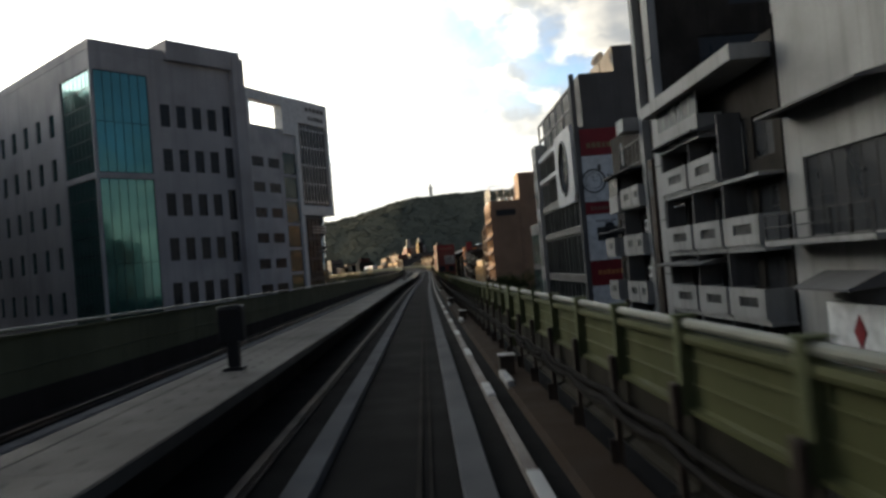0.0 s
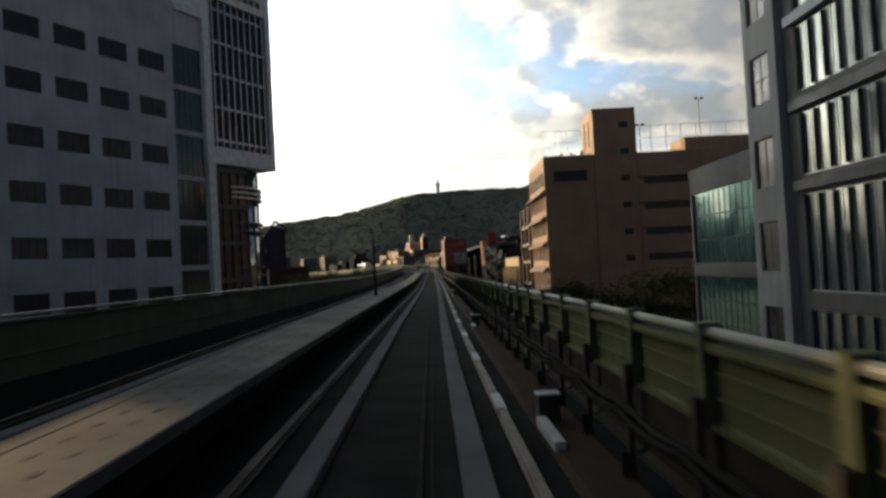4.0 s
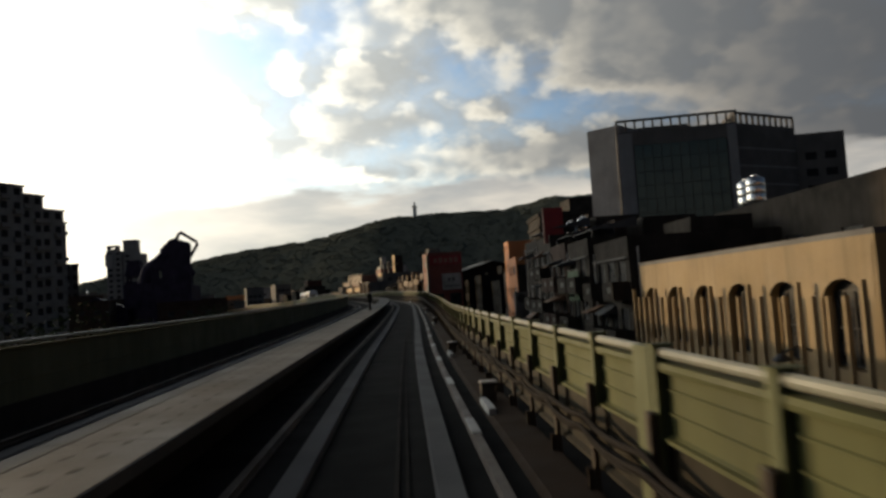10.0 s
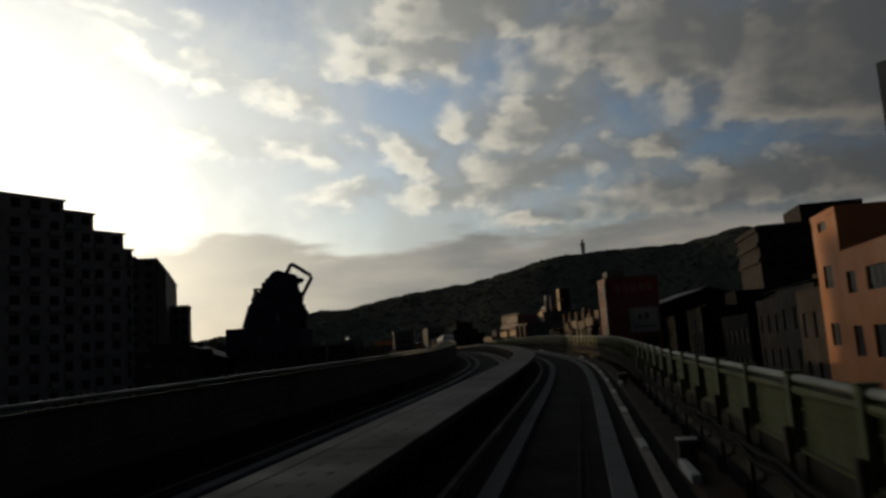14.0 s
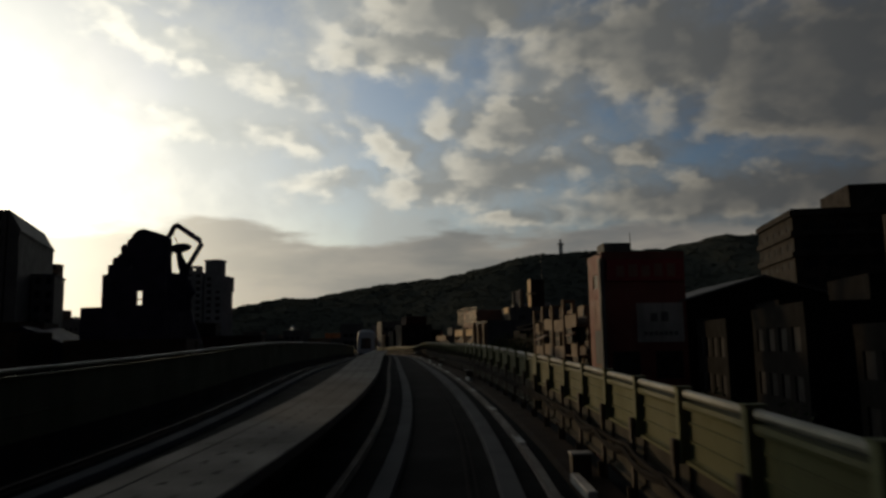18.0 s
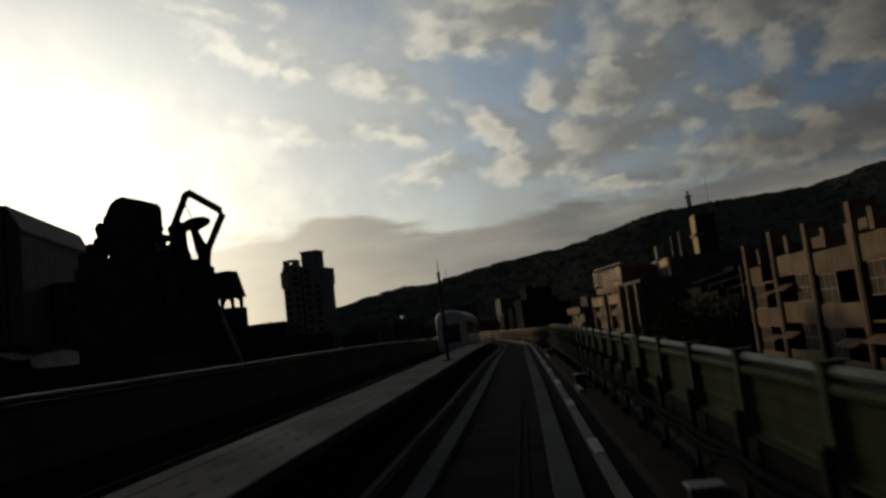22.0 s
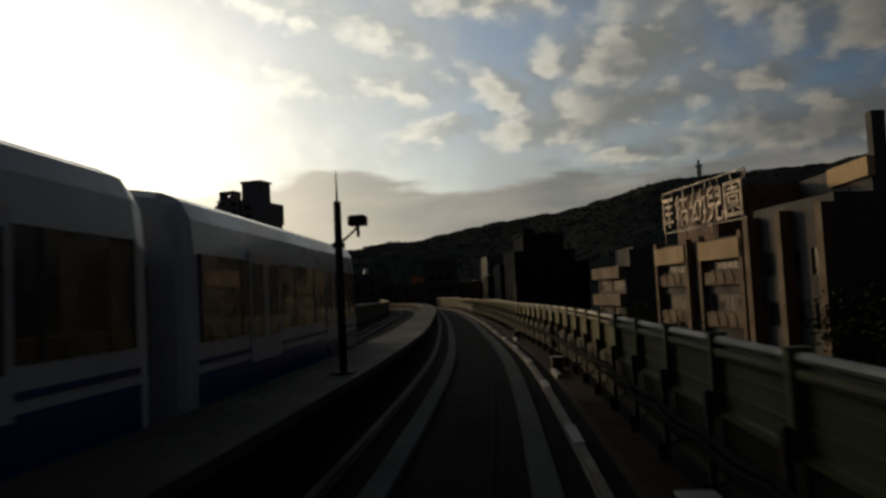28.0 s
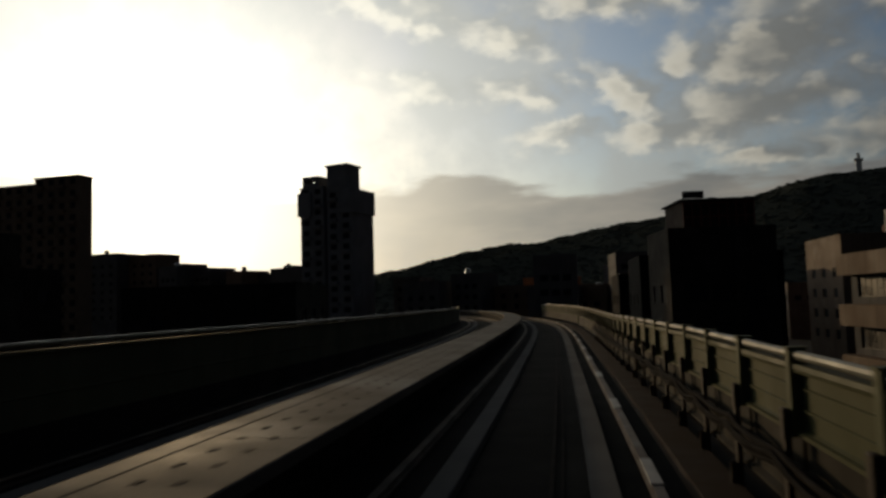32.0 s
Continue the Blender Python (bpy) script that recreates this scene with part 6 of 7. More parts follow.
strokes(3.5, ((0.1, 1.7, 0.9, 1.9), (0.4, 0.2, 0.62, 2.9), (1.0, 2.3, 2.4, 2.5), (1.6, 1.6, 1.8, 2.9), (1.1, 0.2, 1.3, 1.5), (2.1, 0.2, 2.3, 1.5), (1.1, 1.3, 2.3, 1.5), (1.5, 0.6, 1.95, 1.0)))
for k, ch in enumerate("\u5e7c\u5152\u5712"):
    cu = bpy.data.curves.new("sign_character", "FONT")
    cu.body, cu.size, cu.extrude, cu.offset = ch, 3.1, 0.06, 0.03
    cu.materials.append(SIGNRED)
    o = new("sign_character", cu)
    o.parent = sign
    o.matrix_basis = pose(6.2 + k * 2.85, -0.36, 1.25, 90)

# cream flats, dark sign building and the last blocks ahead
cf = house("cream_flats", "tan banded low flats with dark end wall", -27.6, 478.5, 22, 14, 10.5, 6.4, CONCWALL, {"W": [q for z in rows(-6.2, 3.2, 4) for q in ((0.8, z + 0.6, 4.6, z + 1.9), (5.6, z + 0.6, 9.6, z + 1.9))]}, rail=0.3)
for z in rows(-7.4, 3.2, 5):
    fitting(cf, "tan_band", Mesh().box(-0.2, -0.8, 0, 10.6, 0, 1.35), TAN, side_pose("W", 14, 10.5) @ pose(0, 0, z - GROUND - (0.2 if z > 6 else 0)))
fitting(cf, "roof_room", Mesh().box(2.0, 4.0, 0, 8.0, 9.5, 2.4), CONCWALL, pose(0, 0, 6.5 - GROUND))
for dx in (3.0, 6.5):
    fitting(cf, "vent_pipe", Mesh().tube([(dx, 5, 0), (dx, 5, 1.1)], 0.12, 8), CONCWALL, pose(0, 0, 8.9 - GROUND))
ds = house("dark_sign_building", "building coloured dark for shade, with roof room and small billboard", -45.2, 502.0, 24, 9.5, 8, 9.6, GRIME_SHADE, {"S": grid(1, 8.5, 3, 2.0, rows(-3, 3.4, 3), 1.6), "W": grid(1, 7, 2, 2.2, rows(-3, 3.4, 3), 1.6)}, far=True)
fitting(ds, "roof_room", Mesh().box(1.6, 0.8, 0, 8.0, 7.0, 3.4), GRIMYTILE_SHADE, pose(0, 0, 9.6 - GROUND))
fitting(ds, "room_frame", bars(Mesh(), 6.4, 2.6, 8, 2, 0.1, 0, 0.12), REDBRICK, pose(1.6, 0.66, 10.2 - GROUND))
fitting(ds, "pale_eave", Mesh().box(1.3, 0.4, 0, 8.3, 7.3, 0.12), CONCWALL, pose(0, 0, 13.0 - GROUND))
fitting(ds, "billboard_box", Mesh().box(1.7, 0.8, 0, 3.6, 1.1, 0.62, 0.03), BLACK, pose(0, 0, 13.24 - GROUND))
for u in (1.9, 3.4):
    fitting(ds, "billboard_leg", Mesh().box(u - 0.03, 0.9, 0, u + 0.03, 0.96, 0.13), BLACK, pose(0, 0, 13.12 - GROUND))
for u in (4.4, 7.6):
    fitting(ds, "roof_vent", Mesh().box(u - 0.3, 1.0, 0, u + 0.3, 1.6, 0.14, 0.02), BLACK, pose(0, 0, 13.12 - GROUND))
for k, (x, y, w, d, top, mt) in enumerate(((-52, 522, 16, 14, 8.4, SHADE_BLACK), (-60, 545, 17, 14, 7.0, SHADE_BLACK), (-22, 500, 16, 16, 9.0, SHADE_BLACK), (-66, 572, 16, 16, 8.0, TAN), (6, 470, 20, 20, 10.0, GRIME_SHADE), (14, 404, 20, 18, 9.0, GRIME_SHADE), (20, 372, 20, 14, 8.0, GRIME_SHADE), (-30, 560, 20, 16, 12.0, TAN), (-8, 520, 14, 14, 9.0, GRIME_SHADE))):
    if clearance(x + w / 2, y + d / 2) < 18:
        continue
    house("town_block", "plain weathered town block in the evening shade", x, y, 18, w, d, top, mt, {"S": grid(1, w - 1, 4, 1.8, rows(-3, 3.2, int((top + 3) / 3.2)), 1.4), "W": grid(1, d - 1, 3, 1.8, rows(-3, 3.2, int((top + 3) / 3.2)), 1.4)}, far=True)
rt = random.Random(77)
for k in range(26):
    x, y = rt.uniform(-120, 70), rt.uniform(560, 760)
    w, d, top = rt.uniform(9, 18), rt.uniform(9, 16), rt.uniform(6, 17)
    if clearance(x + w / 2, y + d / 2) < 20:
        continue
    if abs(x + 14) < 8 and y > 600:
        top = 20
    house("distant_house", "distant sunlit town house at the foot of the hill", x, y, rt.uniform(-15, 25), w, d, top, rt.choice((TAN, WHITEWALL, PINK, ORANGE, CONCWALL, REDBRICK)), {"S": grid(1, w - 1, 3, 1.8, rows(2, 3.2, max(1, int((top - 2) / 3.2))), 1.4), "W": grid(1, d - 1, 2, 1.8, rows(2, 3.2, max(1, int((top - 2) / 3.2))), 1.4)}, far=True)
house("white_tower_house", "pale tower house with two roof stacks", -16, 622, 10, 16, 14, 22, WHITEWALL, {"S": grid(1, 15, 4, 1.8, rows(4, 3.3, 5), 1.4)})
fitting(bpy.data.objects["white_tower_house"], "chimney", Mesh().box(1, 2, 0, 4, 6, 6.5), WHITEWALL, pose(0, 0, 31))
fitting(bpy.data.objects["white_tower_house"], "chimney", Mesh().box(11, 2, 0, 13, 6, 7), WHITEWALL, pose(0, 0, 31))

# ---------------------------------------------------------------- left side of the line
# unseen blocks added beside the start of the line to stop the low sun
for k, (x, y, d, top) in enumerate(((-62, -40, 30, 19.0), (-62, -9, 34, 23.0), (-64, 26, 42, 21.0), (-94, 64, 75, 32.0))):
    house("street_block", "plain grey unseen block added to shade the line", x, y, 0, 18, d, top, CONCWALL, {"E": grid(1, d - 1, 6, 2.0, rows(-4, 3.6, 6), 1.6)}, far=True)

# mall with the teal glass corner
MW, MD = 14.7, 27.0
mz = rows(-3.4, 4.15, 6)
mall = house("grey_mall", "grey-brown tiled mall block with a teal glass corner", -27.6, 64.6, 47.5, MW, MD, 23.6, GREYTILE,
             {"S": [(0.25, -2.6, 5.2, 12.4), (0.25, 12.9, 5.2, 21.9)] + [q for z in mz for q in grid(5.9, 12.4, 4, 0.95, (z,), 2.1)] + [(12.8, z - 0.4, 13.7, z + 2.6) for z in mz],
              "W": [(20.8, -2.6, 26.7, 12.4), (20.8, 12.9, 26.7, 21.9)] + [q for z in mz for q in grid(1, 20, 6, 1.1, (z,), 2.1)], "E": [q for z in mz for q in grid(0.6, 5.5, 2, 0.8, (z,), 2.3)]}, {"S": "dark", "W": "teal"})
for o in [c for c in mall.children if c.name.startswith("window")]:
    pane = o.children[0]
    if pane.data.vertices[1].co.x > 4.0:
        glass_me = pane.data.copy()
        glass_me.materials.clear()
        glass_me.materials.append(TEAL)
        pane.data = glass_me
fitting(mall, "attic_bay", Mesh().box(7.0, -0.5, 0, 15.0, 9, 1.9, 0.05), GREYTILE, pose(0, 0, 23.6 - GROUND))
fitting(mall, "projecting_bay", Mesh().box(13.9, -0.7, 0, 15.2, 1.6, 33.8), GREYTILE)
fitting(mall, "plinth", Mesh().box(-0.3, -0.3, 0, 15.4, 0, 6.2), LIGHTTILE)

# pale office: window wall, framed glass bay with roof frame, round glass foot
OX, OY, ORZ, OL, OD = -42.0, 118.8, 62.0, 48.4, 22.0
oz = rows(-5.4, 4.85, 7)
office = house("pale_office", "pale tiled office block with rows of dark windows", OX, OY, ORZ, 37.0, OD, 31.2, LIGHTTILE,
               {"S": [q for z in oz for q in grid(13.6, 32.2, 4, 3.3, (z + 0.5,), 1.85)] + [(6.2, -2, 12.2, 19.6), (6.2, 20.4, 12.2, 28.5)] + [(32.7, z - 0.4, 36.7, z + 3.9) for z in oz]}, rail=1.0)
for o in [c for c in office.children if c.name.startswith("window")]:
    pane = o.children[0]
    if pane.data.vertices[1].co.x > 3.7:
        glass_me = pane.data.copy()
        glass_me.materials.clear()
        glass_me.materials.append(OFFICEGL)
        pane.data = glass_me
glassbay = thing("glass_bay_tower", pose(OX, OY, GROUND, 0, 0, ORZ), "white framed glass tower bay over a round glass foot", "building", "buildings along the line")
fitting(glassbay, "upper_body", Mesh().box(37.6, 0.4, 0, 48.0, 16, 18.4), GREYTILE, pose(0, 0, 15.6 - GROUND))
fr = fitting(glassbay, "white_frame", lattice(Mesh(), [36.9, 38.0, 47.6, 48.4], [15.3, 17.2, 34.2, 39.0], lambda i, j: not (i == 1 and j == 1), -0.35, 0.4), WHITE, pose(0, 0, -GROUND))
fitting(glassbay, "side_return", Mesh().box(47.7, 0.4, 15.3, 48.4, 12, 39.0), WHITE, pose(0, 0, -GROUND))
fitting(glassbay, "soffit", Mesh().box(37.2, -0.2, 15.25, 48.2, 16, 15.6), WHITE, pose(0, 0, -GROUND))
cwl = fitting(glassbay, "curtain_wall", bars(Mesh(), 9.6, 17.0, 10, 9, 0.09, 0.0, 0.1), DARKFR, pose(38.0, 0.05, 17.2 - GROUND))
pnl = Mesh().box(0, 0, 0, 0.86, 0.04, 1.78).data("pane", GLASS)
for i in range(10):
    for j in range(9):
        part("pane", pnl, cwl, pose(0.09 + i * 0.951, 0.05, 0.09 + j * 1.879))
for j in range(5):
    fitting(glassbay, "floor_band", Mesh().box(38.0, -0.12, 0, 47.6, 0.06, 0.3), ALU, pose(0, 0, 17.9 + j * 3.75 - GROUND))
fin_me = Mesh().box(-0.11, -0.2, 0, 0.11, 0.05, 16.8, 0.01).data("mullion_fin", ALU)
for i in range(9):
    part("mullion_fin", fin_me, glassbay, pose(38.6 + i * 1.06, 0, 17.3 - GROUND))
fitting(glassbay, "roof_frame", lattice(Mesh(), [20.6, 23.6, 33.0, 36.9], [31.3, 33.7, 36.9, 38.9], lambda i, j: not (i == 1 and j in (0, 1)), -0.35, 1.6), WHITE, pose(0, 0, -GROUND))
text_bars(glassbay, pose(40.5, -0.36, 36.9 - GROUND), 6.6, 0.95, 5, CONCWALL, 41)
text_bars(glassbay, pose(41.4, -0.36, 35.1 - GROUND), 5.4, 0.95, 5, CONCWALL, 42)
fitting(glassbay, "corner_column", Mesh().box(37.0, -0.3, 0, 38.1, 0.8, 24.4), WHITE)
# round foot: glass drum with ring bands
C = (43.2, 7.4)
R = 6.9
drum = fitting(glassbay, "glass_drum", Mesh().lathe([(R, 0), (R, 24.3)], 40, (*C, 0)), SILVERGL, smooth=True)
for z in (3.0, 7.2, 11.4, 12.4, 16.6, 17.6, 20.6, 21.2, 21.8):
    fitting(glassbay, "ring_band", Mesh().lathe([(R + 0.02, 0), (R + 0.5, 0.0), (R + 0.5, 0.22), (R + 0.02, 0.22)], 40, (*C, z)), CONCWALL if z < 20 else ALU)
for k in range(20):
    a = k * math.tau / 20
    fitting(glassbay, "drum_mullion", Mesh().box(-0.05, -0.05, 0, 0.05, 0.05, 24.2), DARKFR, pose(C[0] + (R + 0.05) * math.cos(a), C[1] + (R + 0.05) * math.sin(a), 0, 0, 0, math.degrees(a)))
fitting(glassbay, "lobby_wall", Mesh().box(38.1, 0.35, 0, 43.6, 12, 24.4), GLASS)
fitting(glassbay, "lobby_glazing", bars(Mesh(), 5.5, 24.2, 4, 9, 0.09, 0.0, 0.12), DARKFR, pose(38.1, 0.2, 0.1))
for z in rows(2.4, 4.2, 6):
    fitting(glassbay, "lobby_band", Mesh().box(38.1, 0.02, 0, 43.7, 0.3, 0.55), CONCWALL, pose(0, 0, z))

# stepped dark flats
SF = thing("stepped_flats", pose(-95.3, 318.3, GROUND, 0, 0, 66.0), "dark apartment block with stepped roofs and balconies", "building", "buildings along the line")


def flat_block(parent, x0, x1, y0, d, h, wall, nb, storeys, zf=3.2):
    """One step of a block of flats: walls, balcony trays and windows on its front and right side."""
    fitting(parent, "wall", Mesh().box(x0, y0, 0, x1, y0 + d, h), wall)
    fitting(parent, "roof_ledge", Mesh().box(x0 - 0.3, y0 - 0.3, h, x1 + 0.3, y0 + d + 0.3, h + 0.35), wall)
    w = (x1 - x0) / nb
    pn = far_pane(w * 0.5, 1.6)
    tray = Mesh().box(0, -0.9, 0, w * 0.72, 0, 0.95).data("balcony", wall)
    n = int((h - 6.5) / zf)
    for j in range(n):
        z = h - 3.0 - j * zf
        for i in range(nb):
            part("window", pn, parent, pose(x0 + w * (i + 0.25), y0 - 0.14, z + 1.0))
            if (i + j) % 2 == 0:
                part("balcony", tray, parent, pose(x0 + w * (i + 0.14), y0, z - 0.1))


flat_block(SF, 0, 14, 0, 3.5, 43.0, FLATTILE, 4, 9)
flat_block(SF, 14, 27, 1, 9, 42.0, FLATTILE, 4, 9)
flat_block(SF, 27, 33, 2, 16, 40.5, FLATTILE, 2, 9)
flat_block(SF, 33, 39.5, 3, 15, 37.6, FLATTILE, 2, 9)
fitting(SF, "roof_canopy", Mesh().box(0, 0.5, 43.9, 11, 4, 44.3), FLATTILE)
fitting(SF, "roof_canopy_wall", Mesh().box(1, 1, 43, 8, 3.4, 44), FLATTILE)
flat_block(SF, 40, 44.6, 8, 8, 35.6, FLATTILE, 3, 8)
# white tower beyond and low houses
rl = random.Random(5)
for k, (x, y, w, top) in enumerate(((-66, 372, 16, 4.6), (-98, 384, 14, 6.4), (-104, 400, 12, 8.6), (-78, 430, 16, 6.0), (-88, 440, 18, 5.8), (-96, 486, 18, 6.0), (-96, 455, 12, 9.8), (-130, 480, 16, 9.0))):
    if clearance(x + w / 2, y + 6) < 20:
        continue
    house("low_house", "low dark house behind the far parapet", x, y, rl.uniform(5, 25), w, 12, top, rl.choice((GRIME_SHADE, GRIME_SHADE, GRIMYTILE_SHADE)), {"S": grid(1, w - 1, 3, 1.6, (top - 3.0,), 1.3), "E": grid(1, 11, 3, 1.6, (top - 3.0,), 1.3)})
gb = thing("gabled_hall", pose(-101, 396, GROUND, 0, 0, 15) @ Matrix.Diagonal((0.8, 0.8, 1, 1)), "dark gabled hall with a ridged roof", "hall")
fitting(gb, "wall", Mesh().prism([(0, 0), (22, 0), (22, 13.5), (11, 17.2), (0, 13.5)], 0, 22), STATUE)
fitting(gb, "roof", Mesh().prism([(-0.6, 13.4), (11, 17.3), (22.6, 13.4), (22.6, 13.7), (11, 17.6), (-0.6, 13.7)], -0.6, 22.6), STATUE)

# giant dancing sculpture, one plain shape
fig = Mesh()
Y = 411.0
fig.tube([(-73.6, Y, 23.2), (-71.1, Y, 27.6), (-70.7, Y, 27.8), (-65.8, Y, 24.5), (-65.5, Y, 24.0), (-68.2, Y, 19.6), (-68.8, Y, 16.6)], 0.52, 8)
fig.tube([(-71.4, Y, 26.4), (-70.2, Y, 23.6)], 0.13, 6)
for cx, cz, rx, rz2, ry in ((-69.9, 23.3, 2.3, 0.85, 1.5), (-72.8, 23.0, 1.5, 0.9, 1.4)):
    fig.m = pose(cx, Y, cz, 0, -6, 0) @ Matrix.Diagonal((rx, ry, rz2, 1))
    fig.lathe([(math.sin(math.pi * k / 10) + 0.001, -math.cos(math.pi * k / 10)) for k in range(11)], 16)
fig.m = Matrix.Identity(4)
fig.tube([(-72.6, Y, 23.0), (-72.9, Y, 20.4), (-73.2, Y, 16.0)], 0.95, 10, 1.7)
fig.tube([(-70.4, Y, 23.0), (-69.2, Y, 19.6), (-69.9, Y, 15.6)], 0.42, 10, 1.5)
fig.tube([(-73.4, Y, 21.4), (-75.0, Y, 22.2), (-76.4, Y, 20.2), (-75.6, Y, 17.0)], 0.55, 8, 0.75)
fig.tube([(-68.6, Y, 17.2), (-67.2, Y, 14.6), (-68.0, Y, 12.0)], 0.5, 8, 0.9)
fig.tube([(-68.8, Y, 17.4), (-67.4, Y, 16.7)], 0.5, 8, 0.12)
fig.tube([(-72.5, Y, 18.6), (-77.5, Y, 18.6), (-81.0, Y, 16.6), (-82.6, Y, 12.0)], 2.5, 10, 2.2)
fig.box(-88.0, Y - 3, GROUND, -72.0, Y + 3, 12.2)
fig.box(-76.4, Y - 1, 12.0, -75.6, Y + 1, 17.0)
fig.m = pose(-71.3, Y, GROUND) @ Matrix.Diagonal((1, 0.8, 1, 1))
fig.lathe([(7.2, 0), (6.4, 13.0), (5.0, 17.0), (3.9, 20.0), (3.4, 23.0), (3.0, 25.6), (1.8, 27.2), (0.4, 27.6)], 24)
fig.m = Matrix.Identity(4)
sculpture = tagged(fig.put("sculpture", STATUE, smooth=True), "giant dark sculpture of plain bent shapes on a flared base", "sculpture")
fuse = sculpture.modifiers.new("fuse", "REMESH")
fuse.mode, fuse.voxel_size, fuse.use_smooth_shade = "VOXEL", 0.2, True
# the ornate dark hall next to it
oh = thing("ornate_hall", pose(-75.3, 393.3, GROUND) @ Matrix.Diagonal((0.72, 0.8, 0.955, 1)), "dark ornate hall with a rounded turret and knobbed roofline", "hall")
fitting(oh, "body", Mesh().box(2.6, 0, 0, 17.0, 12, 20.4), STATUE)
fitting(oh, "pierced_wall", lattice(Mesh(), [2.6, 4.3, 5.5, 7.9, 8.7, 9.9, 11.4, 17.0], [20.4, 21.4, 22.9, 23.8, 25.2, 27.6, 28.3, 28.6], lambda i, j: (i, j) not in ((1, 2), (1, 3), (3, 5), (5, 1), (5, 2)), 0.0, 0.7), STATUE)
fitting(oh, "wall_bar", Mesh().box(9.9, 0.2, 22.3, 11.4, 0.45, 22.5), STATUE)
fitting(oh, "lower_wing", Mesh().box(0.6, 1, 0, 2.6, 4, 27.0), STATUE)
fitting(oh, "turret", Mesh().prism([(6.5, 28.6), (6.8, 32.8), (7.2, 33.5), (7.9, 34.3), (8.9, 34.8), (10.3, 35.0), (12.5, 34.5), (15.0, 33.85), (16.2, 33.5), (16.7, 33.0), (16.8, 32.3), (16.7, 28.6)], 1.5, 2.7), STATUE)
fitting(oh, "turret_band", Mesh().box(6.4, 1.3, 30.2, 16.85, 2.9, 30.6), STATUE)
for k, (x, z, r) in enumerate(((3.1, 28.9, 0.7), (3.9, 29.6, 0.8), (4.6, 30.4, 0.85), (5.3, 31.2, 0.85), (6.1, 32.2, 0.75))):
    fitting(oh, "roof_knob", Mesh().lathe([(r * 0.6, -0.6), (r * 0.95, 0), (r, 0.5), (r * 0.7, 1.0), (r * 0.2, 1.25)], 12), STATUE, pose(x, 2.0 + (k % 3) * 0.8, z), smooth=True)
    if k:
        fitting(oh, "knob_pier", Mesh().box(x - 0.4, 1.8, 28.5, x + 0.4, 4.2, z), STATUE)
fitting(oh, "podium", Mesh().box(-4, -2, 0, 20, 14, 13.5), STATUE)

# belfry
bf = thing("belfry", pose(-107.2, 473.0, GROUND) @ Matrix.Diagonal((0.98, 0.8, 1, 1)), "dark belfry with arched openings and a tapering roof", "tower")
fitting(bf, "base", Mesh().box(-3.6, -3, 0, 3.6, 3, 24.8), STATUE)
post = Mesh().box(-0.35, -0.35, 0, 0.35, 0.35, 2.6).data("corner_post", STATUE)
for dx in (-2.6, 2.6):
    for dy in (-2.2, 2.2):
        part("corner_post", post, bf, pose(dx, dy, 24.8))
arch = [(-3.0, 1.0), (-2.2, 1.0), (-2.0, 1.7), (-1.3, 2.3), (0, 2.6), (1.3, 2.3), (2.0, 1.7), (2.2, 1.0), (3.0, 1.0), (3.0, 3.0), (-3.0, 3.0)]
fitting(bf, "arch", Mesh().prism(arch, -2.6, -2.2), STATUE, pose(0, 0, 24.8))
fitting(bf, "arch", Mesh().prism(arch, 2.2, 2.6), STATUE, pose(0, 0, 24.8))
fitting(bf, "roof", Mesh().lathe([(5.0, 0), (4.8, 0.3), (3.2, 5.8), (2.9, 6.1), (0.3, 6.2)], 4), STATUE, pose(0, 0, 27.2, 0, 0, 45))
fitting(bf, "bell_rail", bars(Mesh(), 4.6, 1.0, 6, 1, 0.08, 0, 0.08), STATUE, pose(-2.3, -2.3, 24.8))

# twin-topped residential tower
tw = thing("twin_tower", pose(-177.5, 622.0, GROUND) @ Matrix.Diagonal((1.15, 1, 1, 1)), "tall grey apartment tower with two roof turrets", "building", "buildings along the line")
flat_block(tw, 0.6, 8.2, 0, 12, 50.2, TOWERTILE, 2, 12)
flat_block(tw, 9.0, 17.0, 0.4, 12, 48.6, TOWERTILE, 2, 12)
fitting(tw, "recess", Mesh().box(8.2, 1.2, 0, 9.0, 12, 49), DARKTILE)
for x0 in (0.2, 13.4):
    fitting(tw, "upper_ledge", Mesh().box(x0 - 0.2, -0.7, 41.5, x0 + 4.2, 12.5, 48.9), TOWERTILE)
fitting(tw, "left_turret", lattice(Mesh(), [0.4, 1.2, 4.4, 5.8], [50.4, 52.0, 53.2, 54.2], lambda i, j: not (i == 1 and j == 1), 1.5, 6), TOWERTILE)
fitting(tw, "right_turret", Mesh().box(8.8, 0.8, 48.6, 15.4, 8, 56.2, 0.2), TOWERTILE)
fitting(tw, "turret_cap", Mesh().box(8.5, 0.5, 56.2, 15.7, 8.4, 56.9), TOWERTILE)

# big flats against the sun
bg_ = thing("peaked_flats", pose(-128.5, 414.4, GROUND, 0, 0, 25), "large apartment block standing against the low sun", "building", "buildings along the line")
flat_block(bg_, 0.6, 15.2, 0, 36, 43.0, DARKTILE, 4, 12)
fitting(bg_, "sloped_end", Mesh().prism([(15.5, 0), (17.8, 0), (17.8, 39.2), (15.5, 43.2)], 0.2, 35.8), DARKTILE)
fitting(bg_, "sloped_roof", Mesh().prism([(15.5, 43.2), (18.1, 38.7), (18.1, 39.1), (15.5, 43.6)], 0.0, 36.0), DARKTILE)
flat_block(bg_, 18.2, 22.8, 12, 12, 30.4, DARKTILE, 2, 8)
